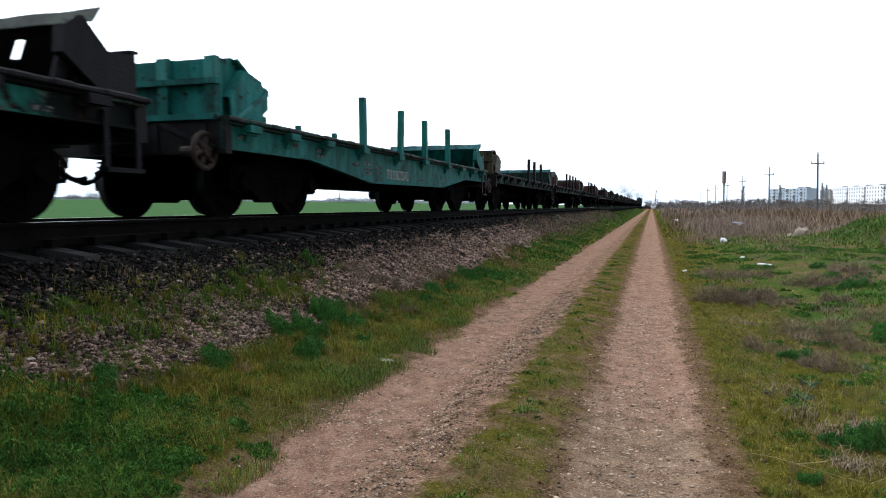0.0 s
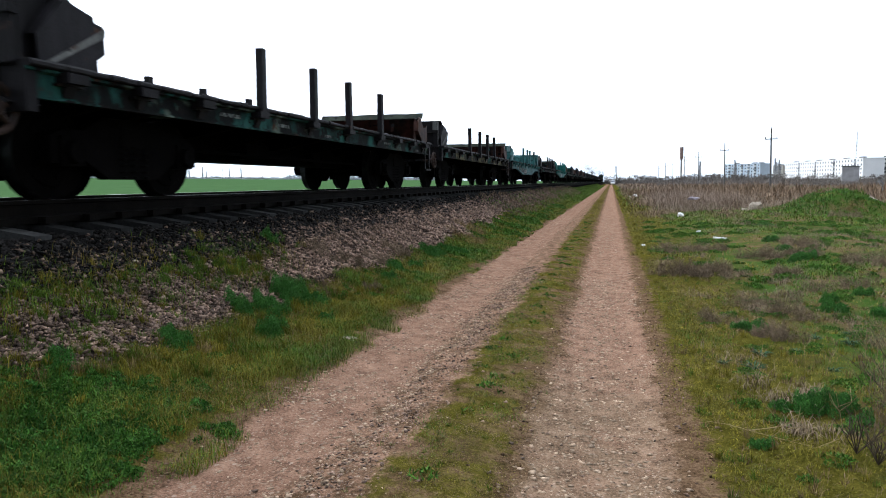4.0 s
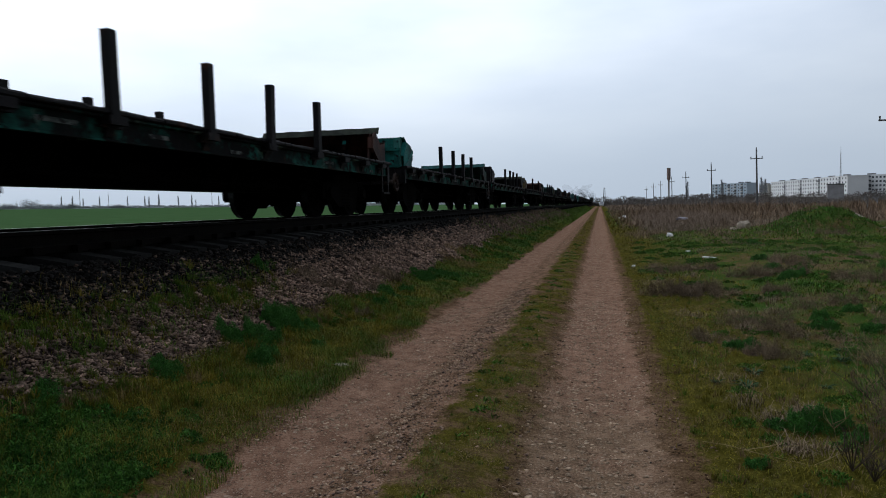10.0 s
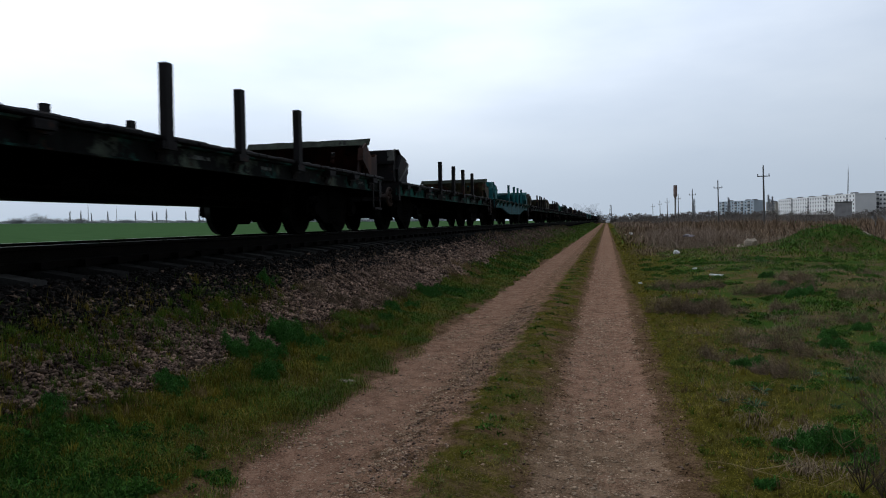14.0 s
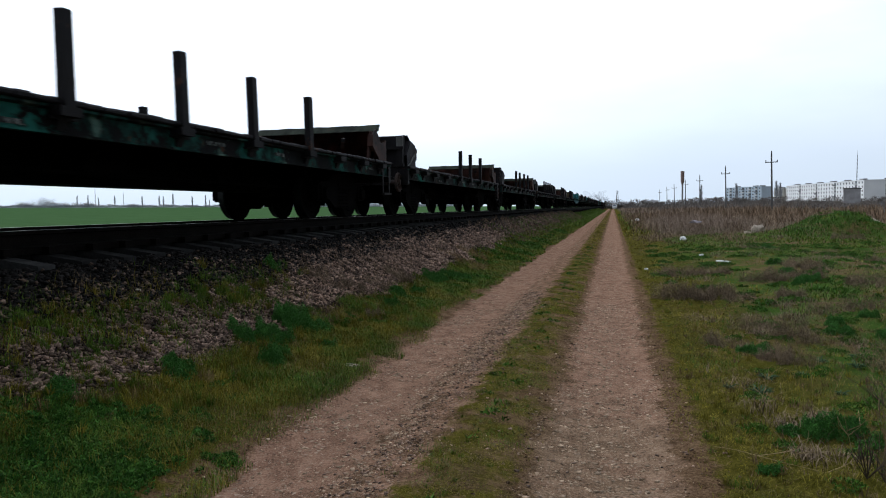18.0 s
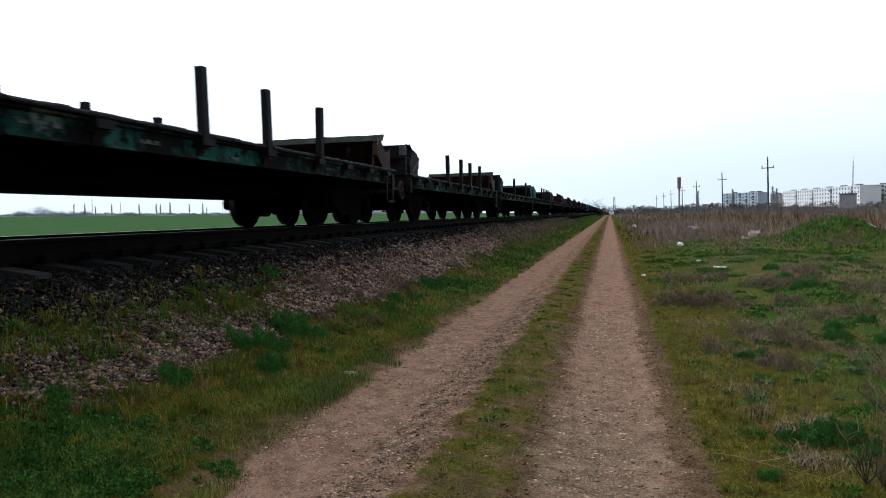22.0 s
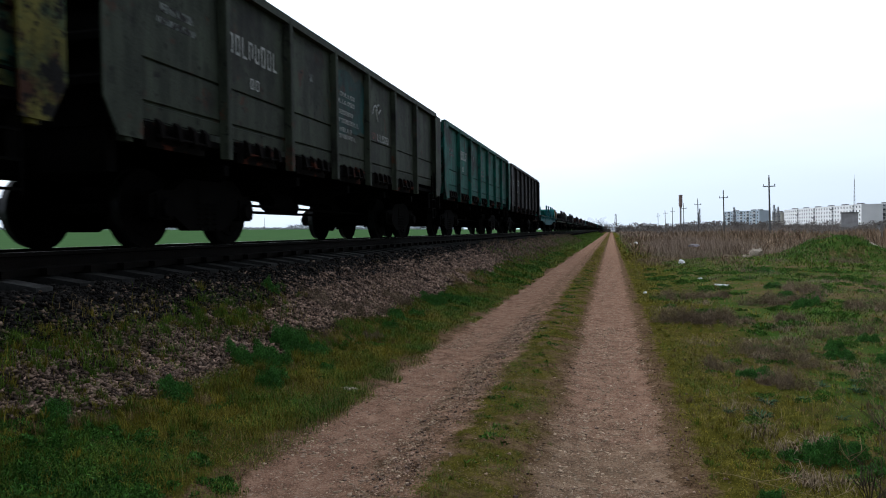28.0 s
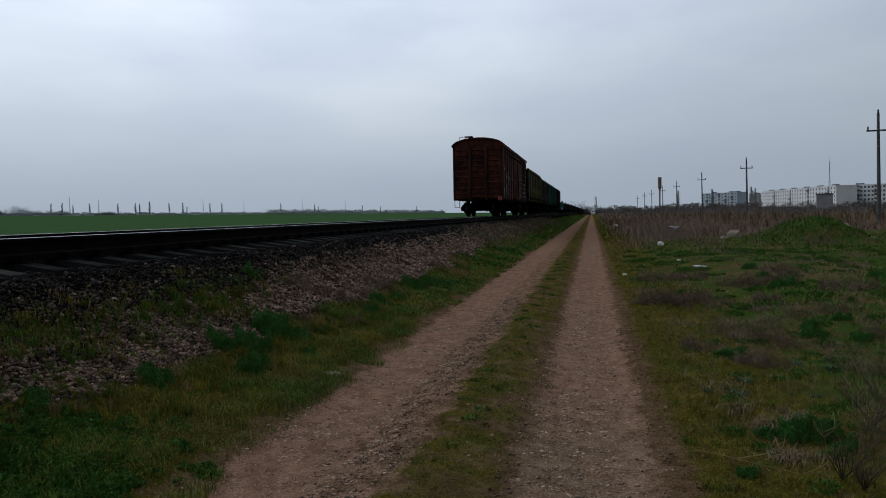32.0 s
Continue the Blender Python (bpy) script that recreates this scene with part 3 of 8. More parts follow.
def straight_sill(bm):
    prism(bm, [(-0.05, 0.84), (0.03, 0.84), (0.03, 0.862), (0.0, 0.866), (0.0, 1.076), (0.03, 1.08), (0.03, 1.10), (-0.05, 1.10)], FLAT_REAR, FLAT_FRONT, "y")


BELLY = [(-6.7, 0.77), (-4.56, 0.77), (-2.25, 0.50), (2.2, 0.54), (4.3, 0.80), (6.7, 0.81)]


def belly_sill(bm):
    prism(bm, [(FLAT_REAR, 1.10)] + BELLY + [(FLAT_FRONT, 1.10)], -0.05, 0.0)


def belly_flange(bm):
    prism(bm, BELLY + [(y, z + 0.022) for y, z in BELLY[::-1]], 0.0, 0.035)


def centre_sill(bm):
    for s in (-0.2, 0.2):
        prism(bm, [(FLAT_REAR, 0.78), (FLAT_REAR, 1.05), (FLAT_FRONT, 1.05), (FLAT_FRONT, 0.78), (4.0, 0.76), (3.5, 0.505), (-3.5, 0.505), (-4.0, 0.76)], s - 0.02, s + 0.02)
    box(bm, -0.24, 0.24, -3.5, 3.5, 0.49, 0.507)


def cross_beam(bm):
    prism(bm, [(-1.39, 0.92), (-1.39, 1.06), (1.39, 1.06), (1.39, 0.92), (0.3, 0.74), (-0.3, 0.74)], -0.05, 0.05, "y")


def deck_boards(bm):
    y = FLAT_REAR
    r = random.Random(2)
    while y < FLAT_FRONT - 0.05:
        w = min(0.2, FLAT_FRONT - y)
        box(bm, -1.5, 1.5, y + 0.004, y + w - 0.004, 1.10, 1.15 + r.uniform(-0.006, 0.006))
        y += w


def deck_edge(bm):
    """The plank ends along the side, each a little longer, higher or more broken than the next."""
    r = random.Random(6)
    y = FLAT_REAR
    while y < FLAT_FRONT - 0.02:
        w = min(r.uniform(0.14, 0.24), FLAT_FRONT - y)
        out, top, dip = 0.09 + r.uniform(-0.012, 0.014), 1.165 + r.uniform(-0.004, 0.004), r.choice((0, 0, 0, 0, 0, 0.009))
        prism(bm, [(-0.03, 1.10 + r.uniform(-0.008, 0.004)), (out - 0.01, 1.105), (out, 1.118), (out, top - 0.02 - dip), (out - 0.014, top - dip), (-0.03, top)], y, y + w - r.choice((0.0, 0.0, 0.006, 0.012)), "y")
        y += w


def side_angle(bm):
    """The steel angle that carries the plank ends."""
    prism(bm, [(0.0, 1.06), (0.055, 1.075), (0.055, 1.10), (0.0, 1.10)], FLAT_REAR, FLAT_FRONT, "y")


def corner_step(bm):
    """A stirrup step hung from the frame's front corner."""
    for y in (6.17, 6.58):
        box(bm, -0.012, 0.012, y - 0.03, y + 0.03, 0.50, 1.10)
    box(bm, -0.012, 0.05, 6.14, 6.61, 0.47, 0.515)


def end_brace(bm):
    prism(bm, [(0.55, 1.09), (0.68, 1.09), (1.36, 0.80), (1.28, 0.76)], -0.10, -0.06, "y")


def pocket(bm):
    box(bm, 0.0, 0.15, -0.13, 0.13, 1.0, 1.09)
    box(bm, 0.0, 0.06, -0.16, 0.16, 0.975, 1.0)
    prism(bm, [(0.0, 0.88), (0.0, 0.975), (0.05, 0.975), (0.015, 0.88)], -0.06, 0.06, "y")


def stake(bm):
    box(bm, -0.05, 0.05, -0.062, 0.062, 1.0, 1.96)


def end_beam(bm):
    box(bm, -1.5, 1.5, -0.06, 0.06, 0.72, 1.10)
    for s in (-1.2, -0.5, 0.5, 1.2):
        box(bm, s - 0.04, s + 0.04, -0.08, 0.08, 0.74, 1.08)


# end bulkheads on the deck: an inclined plate with a bent flange in front, a ribbed plate with deep cheeks behind
def slotted_plate(bm, slots):
    xs = sorted({-1.38, 1.38, *(v for s in slots for v in (s[0], s[1]))})
    zs = [0.0, 0.32, 0.54, 0.68] if slots else [0.0, 0.68]
    grid = {}
    def at(x, z):
        if (x, z) not in grid:
            grid[(x, z)] = bm.verts.new((x, 5.86 + 0.36 * z, 1.17 + z))
        return grid[(x, z)]
    for x0, x1 in zip(xs, xs[1:]):
        for z0, z1 in zip(zs, zs[1:]):
            if not any(s[0] <= x0 and x1 <= s[1] and z0 == 0.32 for s in slots):
                bm.faces.new((at(x0, z0), at(x1, z0), at(x1, z1), at(x0, z1)))
    bmesh.ops.solidify(bm, geom=bm.faces[:], thickness=-0.03)


def front_plate(bm):
    slotted_plate(bm, [])


def front_plate_slotted(bm):
    slotted_plate(bm, [(-0.98, -0.90), (0.60, 0.69)])


def front_flange(bm):
    r = random.Random(9)
    xs = [-1.44 + 2.88 * i / 12 for i in range(13)]
    pts = [[bm.verts.new((x, 6.10 + dy, 1.84 + dz + (j in (1, 2)) * wob)) for j, (dy, dz) in enumerate(((0, 0), (0.10, 0.15), (0.12, 0.145), (0.02, -0.005)))] for x in xs for wob in [r.uniform(-0.012, 0.006)]]
    for a, c in zip(pts, pts[1:]):
        for j in range(4):
            bm.faces.new((a[j], c[j], c[(j + 1) % 4], a[(j + 1) % 4]))
    bm.faces.new(pts[0][::-1])
    bm.faces.new(pts[-1])
    bmesh.ops.recalc_face_normals(bm, faces=bm.faces[:])


def front_cheek(bm):
    prism(bm, [(5.72, 1.17), (5.93, 1.82), (6.02, 1.84), (6.30, 1.58), (6.62, 1.62), (6.62, 1.17)], -0.13, -0.10)


def front_strut(bm):
    """The cheek's outer face, folded along its lower edge."""
    prism(bm, [(5.80, 1.74), (5.94, 1.85), (6.01, 1.87), (6.31, 1.60), (6.66, 1.65), (6.66, 1.18), (6.20, 1.22), (5.78, 1.50)], -0.03, 0.0)
    prism(bm, [(5.80, 1.74), (5.83, 1.74), (5.81, 1.51), (6.22, 1.25), (6.20, 1.22), (5.78, 1.50)], -0.12, -0.03)


def front_box(bm):
    """The low upright plate at the frame's end, in front of the inclined one."""
    box(bm, -1.41, 1.41, 6.62, 6.66, 1.17, 1.66)
    box(bm, -1.41, 1.41, 6.60, 6.72, 1.66, 1.685)


def rear_plate(bm):
    box(bm, -1.38, 1.38, -6.63, -6.59, 1.17, 1.92)


def rear_rib(bm):
    box(bm, -0.075, 0.075, -6.71, -6.63, 1.17, 1.93)


def rear_rail(bm):
    box(bm, -1.40, 1.40, -6.74, -6.63, -0.035, 0.035)


def rear_cheek(bm):
    prism(bm, [(-6.59, 1.17), (-6.59, 1.92), (-6.24, 2.00), (-6.14, 1.85), (-5.85, 1.70), (-5.85, 1.17)], -0.14, -0.11)


def cheek_wing(bm):
    """The cheek's outer plate, set out from the corner and stepped at its lower end."""
    prism(bm, [(-6.45, 1.17), (-6.47, 1.48), (-6.13, 1.85), (-5.77, 1.77), (-5.74, 1.71), (-5.63, 1.70), (-5.62, 1.43), (-5.73, 1.36), (-5.73, 1.17)], -0.03, 0.0)
    prism(bm, [(-6.47, 1.48), (-6.45, 1.50), (-6.13, 1.85), (-6.16, 1.86)], -0.13, -0.03)


def cheek_fold(bm):
    prism(bm, [(-6.46, 1.20), (-6.38, 1.20), (-5.63, 1.60), (-5.63, 1.68)], 0.0, 0.018)


def rear_slope(bm):
    prism(bm, [(-6.25, 1.97), (-6.21, 1.99), (-5.76, 1.74), (-5.70, 1.17), (-5.73, 1.17), (-5.79, 1.72)], -1.36, 1.36)


def mirrored(draw):
    def other(bm):
        draw(bm)
        for v in bm.verts:
            v.co.x = -v.co.x
        bmesh.ops.reverse_faces(bm, faces=bm.faces[:])
    return other


def both_sides(name, key, draw, material, parent, x, y=0.0, label="", bevel=0.0):
    part(name, key, draw, material, parent, (x, y, 0), label=label, bevel=bevel)
    part(name, key + "_left", mirrored(draw), material, parent, (-x, y, 0), label=label, bevel=bevel)


COLOUR_WORDS = {"teal": "teal green", "pale": "faded grey-teal", "blue": "blue-teal", "brown": "rusty brown", "black": "soot-black", "green": "dark green",
                "olive": "olive brown", "ochre": "ochre", "grey": "grey"}


WORN = dict.fromkeys(COLOUR_WORDS, paint("worn_pale_paint", (0.10, 0.10, 0.095), 0.1, 0.25))
WORN.update(teal=paint("worn_teal_paint", (0.035, 0.17, 0.15), 0.05, 0.2), pale=paint("worn_grey_paint", (0.15, 0.22, 0.22), 0.05, 0.2), blue=paint("worn_blue_paint", (0.05, 0.16, 0.16), 0.05, 0.2))


# lightened copies for outer cheek plates: light on outward faces put into the paint
WING = dict(PAINT)
WING.update(black=paint("lit_black_paint", (0.010, 0.0088, 0.0105), 0.12, 0.35), teal=paint("lit_teal_paint", (0.011, 0.135, 0.122), 0.05, 0.22), pale=paint("lit_grey_teal_paint", (0.045, 0.150, 0.148), 0.05, 0.22), olive=paint("lit_olive_paint", (0.060, 0.055, 0.032), 0.2, 0.3))
SILL = {3: "sooty_ochre", 10: "sooty_teal", 14: "sooty_pale", 13: "sooty_teal", 17: "sooty_teal", 18: "sooty_teal", 8: "sooty_teal", 19: "sooty_teal", 21: "sooty_teal", 22: "sooty_teal", 23: "sooty_teal", 24: "sooty_ochre", 9: "sooty_teal", 1: "sooty_teal"}


def flat_wagon(sill, trough, rear, belly=False, stakes=(0, 1, 2, 3), marks=True, holed=False, number=0, far=False):
    LIFT = RIDE[number] if number < len(RIDE) and not far else 0.04
    old = SILL.get(number, "sooty") if not far else "sooty"
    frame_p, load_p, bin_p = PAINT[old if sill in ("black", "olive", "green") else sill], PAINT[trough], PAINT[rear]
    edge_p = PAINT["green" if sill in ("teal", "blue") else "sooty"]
    w = thing("flat_wagon", "%s flat wagon with side stakes and %s bulkhead" % (COLOUR_WORDS[sill], COLOUR_WORDS[trough]),
              "railway wagon", group="freight train")
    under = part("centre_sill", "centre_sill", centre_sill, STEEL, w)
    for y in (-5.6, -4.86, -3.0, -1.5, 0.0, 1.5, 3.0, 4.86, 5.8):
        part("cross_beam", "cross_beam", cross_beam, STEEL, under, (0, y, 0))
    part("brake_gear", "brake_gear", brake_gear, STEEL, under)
    for s in (-1, 1):
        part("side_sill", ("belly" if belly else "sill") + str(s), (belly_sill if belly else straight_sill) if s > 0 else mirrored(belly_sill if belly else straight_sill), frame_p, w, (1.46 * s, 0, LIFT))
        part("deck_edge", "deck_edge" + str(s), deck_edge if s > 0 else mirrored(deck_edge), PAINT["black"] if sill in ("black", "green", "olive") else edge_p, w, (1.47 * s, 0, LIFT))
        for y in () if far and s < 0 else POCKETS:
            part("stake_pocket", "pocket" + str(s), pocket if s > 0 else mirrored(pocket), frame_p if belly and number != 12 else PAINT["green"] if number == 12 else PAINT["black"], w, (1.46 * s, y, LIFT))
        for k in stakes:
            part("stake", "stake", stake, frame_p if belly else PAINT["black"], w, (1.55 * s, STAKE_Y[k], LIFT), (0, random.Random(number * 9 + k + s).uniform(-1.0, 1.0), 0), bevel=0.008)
        if belly:
            part("sill_flange", "belly_flange" + str(s), belly_flange if s > 0 else mirrored(belly_flange), frame_p, w, (1.462 * s, 0, LIFT))
        part("side_angle", "side_angle" + str(s), side_angle if s > 0 else mirrored(side_angle), edge_p, w, (1.46 * s, 0, LIFT))
        if not far:
            part("corner_step", "corner_step", corner_step, frame_p if number == 2 else PAINT["black"], w, (1.49 * s, 0, 0) if s > 0 else (-1.49, 0, 0), (0, 0, 0) if s > 0 else (0, 0, 180), label="stirrup step below the frame corner")
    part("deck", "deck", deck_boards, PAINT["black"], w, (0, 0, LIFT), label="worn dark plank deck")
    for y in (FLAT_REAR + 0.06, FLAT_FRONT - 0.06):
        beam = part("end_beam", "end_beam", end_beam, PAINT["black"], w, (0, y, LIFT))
        if not far:
            part("brace", "end_brace", end_brace, PAINT["black"], beam, (0, 0, 0), (0, 0, 0 if y < 0 else 180))
    part("coupler", "coupler", coupler, STEEL, w, (0, FLAT_FRONT - 0.35, 0.95))
    part("coupler", "coupler", coupler, STEEL, w, (0, FLAT_REAR + 0.35, 0.95), (0, 0, 180))
    part("hand_brake_wheel", "brake_wheel", brake_wheel, ORANGE, w, (1.30, -6.84, 0.80), label="rusty orange hand brake wheel")
    add_bogie(w, -4.86, far)
    add_bogie(w, 4.86, far)
    # bulkheads
    fr = part("front_bulkhead", "front_plate" + str(holed), front_plate_slotted if holed else front_plate, load_p, w, label="%s inclined end plate" % COLOUR_WORDS[trough])
    part("flange", "front_flange", front_flange, PAINT["grey"] if holed else PAINT["pale"] if number % 3 == 0 else load_p, fr, label="bent flange along the top")
    both_sides("cheek", "front_cheek", front_cheek, load_p, fr, 1.42)
    both_sides("outer_plate", "front_strut", front_strut, load_p, fr, 1.42)
    part("end_plate", "front_box", front_box, load_p, fr, label="low upright plate before the inclined one")
    bn = part("rear_bulkhead", "rear_plate", rear_plate, bin_p, w, label="%s ribbed end plate" % COLOUR_WORDS[rear])
    for x in (-1.30, -0.62, 0.62, 1.30):
        rb = part("rib", "rear_rib", rear_rib, bin_p, bn, (x, 0, 0))
        if not far and number < 26 and (rear in ("teal", "pale", "blue") or number % 2):
            part("worn_end", "rib_cap", lambda bm: box(bm, -0.079, 0.079, -6.716, -6.625, 1.66, 1.935), WORN[rear], rb, label="faded pale upper end")
    for z in (1.22, 1.64):
        part("rail", "rear_rail", rear_rail, bin_p, bn, (0, 0, z))
    both_sides("cheek", "rear_cheek", rear_cheek, bin_p, bn, 1.40)
    both_sides("outer_plate", "cheek_wing", cheek_wing, WING[rear], bn, 1.42)
    # the fold strip is paler than its plate
    both_sides("fold", "cheek_fold", cheek_fold, WORN[rear], bn, 1.42)
    part("sloping_plate", "rear_slope", rear_slope, bin_p, bn)
    # stencilled numbers and notices
    if marks and belly and number == 2:
        for y, wd, z in ((-0.85, 1.5, 0.70), (-2.3, 0.55, 0.76), (-3.45, 0.7, 0.86)):
            part("number_field", "field%g" % wd, (lambda bm, wd=wd: box(bm, 0, 0.002, -wd / 2, wd / 2, -0.13, 0.13)), PAINT["green"], w, (1.461, y, z + LIFT), label="dark painted field behind the lettering")
    if marks and belly and number in (0, 2):
        part("stencilled_number", "mark_a%d" % number, bars(8, 0.11, 0.19, 0.045, number % 3), WHITE, w, (1.464, -0.85, LIFT + 0.70), label="white stencilled number")
    if marks and number != 12:
        rows_of_text = [(-6.25, 0.94, 0.3), (-5.0, 0.95, 0.26), (-4.2, 0.93, 0.3), (-4.2, 0.86, 0.24), (-2.9, 0.80, 0.32), (-2.35, 0.84, 0.34), (-2.35, 0.75, 0.36), (-2.35, 0.67, 0.3), (-1.85, 0.80, 0.3), (-1.85, 0.71, 0.32), (0.6, 0.66, 0.5), (2.3, 0.72, 0.3)] if belly else \
            [(-5.7, 0.97, 0.4), (-3.4, 0.98, 0.5), (-3.3, 0.91, 0.36), (-1.9, 0.96, 0.35), (-0.2, 0.98, 0.45), (-0.2, 0.91, 0.3), (1.5, 0.97, 0.3), (3.1, 0.96, 0.45), (5.5, 0.97, 0.3), (5.5, 0.91, 0.22)][number % 3::2]
        for y, z, n in rows_of_text if number != 25 else rows_of_text[-1:]:
            part("stencilled_notice", "mark_b%g" % n, (lambda bm, n=n: box(bm, 0, 0.003, -n / 2, n / 2, -0.024, 0.024)), CHALK, w, (1.463, y, z + LIFT), label="small faded white lettering")
    return w


# open wagon
HATCH = surface("rusty_sooty_iron", [(0.002, 0.0018, 0.0016), (0.006, 0.0045, 0.004)], 3, 0.9, 0.4, 30, spots=[((0.062, 0.018, 0.011), 3.2, 0.24)], spec=0.03, shuffle=True)
RED_WORD = surface("faded_red_stencil", [(0.10, 0.03, 0.025), (0.17, 0.06, 0.05)], 9, 0.85, 0.1, 40, spots=[(SOOT, 14, 0.45)])
GOND_POSTS = (-6.38, -4.45, -2.63, -0.83, 0.90, 2.66, 4.42, 6.38)


def gond_floor(bm):
    box(bm, -1.42, 1.42, -6.4, 6.4, 1.25, 1.33)


def gond_panel(w, dh):
    def draw(bm):
        prism(bm, [(1.42, -0.01), (1.575, 0.0), (1.59, -0.03), (1.61, -0.03), (1.625, 0.0), (2.05, 0.0), (2.062, -0.03), (2.082, -0.03), (2.095, 0.0), (2.66, -0.004), (3.30 + dh, -0.012), (3.30 + dh, -0.05), (1.42, -0.05)][::-1], -w / 2, w / 2, "y")
        for v in bm.verts:
            v.co.x, v.co.z = v.co.z, v.co.x
    return draw


def gond_post(dh):
    def draw(bm):
        prism(bm, [(0.0, -0.095), (0.09, -0.06), (0.10, -0.04), (0.10, 0.04), (0.09, 0.06), (0.0, 0.095)], 1.12, 3.34 + dh, "z")
    return draw


def gond_rim(bm):
    box(bm, -0.05, 0.09, -6.45, 6.45, 0.0, 0.12)


def gond_end(dh):
    return lambda bm: box(bm, -1.44, 1.44, -0.03, 0.03, 1.30, 3.36 + dh)


def end_corrugation(bm):
    prism(bm, [(0.03, -0.09), (0.12, -0.04), (0.12, 0.04), (0.03, 0.09)], -1.42, 1.42)


def gond_gusset(dh, flip, past):
    """The flat corner plate, as high as the side, cut back at its foot."""
    def draw(bm):
        k = -1 if flip else 1
        pts = [(-0.22, 1.16), (past - 0.2, 1.16), (past, 1.52), (past, 3.32 + dh), (-0.22, 3.32 + dh)]
        prism(bm, [(k * y, z) for y, z in pts], 0.0, 0.022)
    return draw


def hatch(bm):
    box(bm, -0.10, -0.04, -0.55, 0.55, 1.12, 1.40)
    for y in (-0.42, -0.1, 0.2, 0.45):
        prism(bm, [(0.0, 1.18), (0.09, 1.22), (0.07, 1.38), (0.0, 1.44)], y - 0.04, y + 0.04, "y")
    rod(bm, (0.05, -0.5, 1.24), (0.05, 0.5, 1.24), 0.018, n=6)


def gond_sill(bm):
    for s in (-0.2, 0.2):
        box(bm, s - 0.02, s + 0.02, -6.4, 6.4, 0.78, 1.25)
    box(bm, -1.3, 1.3, -6.45, -6.3, 0.82, 1.25)
    box(bm, -1.3, 1.3, 6.3, 6.45, 0.82, 1.25)


def ladder(bm):
    for y in (-0.16, 0.16):
        box(bm, 0.0, 0.03, y - 0.012, y + 0.012, 0.5, 1.7)
    for z in (0.55, 0.8, 1.05, 1.3, 1.55):
        box(bm, 0.0, 0.03, -0.16, 0.16, z - 0.012, z + 0.012)


def diagonal(bm):
    prism(bm, [(1.80, 1.44), (1.93, 1.44), (0.09, 3.42), (-0.06, 3.42)], 0.02, 0.09)


def ragged(a, c, seed):
    """A flake of paint: a rectangle with a worn, broken outline."""
    def draw(bm):
        q = random.Random(seed)
        wear = min(a, c) * 0.13
        pts = []
        for (y0, z0), (y1, z1) in zip([(-1, -1), (1, -1), (1, 1), (-1, 1)], [(1, -1), (1, 1), (-1, 1), (-1, -1)]):
            for k in range(6):
                u = k / 6
                pts.append(((y0 + (y1 - y0) * u) * a / 2 + q.uniform(-wear, wear * 0.4) * (1 if y0 + y1 > 0 else -1) * (y0 == y1 or k == 0), (z0 + (z1 - z0) * u) * c / 2 + q.uniform(-wear, wear * 0.4) * (1 if z0 + z1 > 0 else -1) * (z0 == z1 or k == 0)))
        prism(bm, pts, 0.0, 0.004)
    return draw


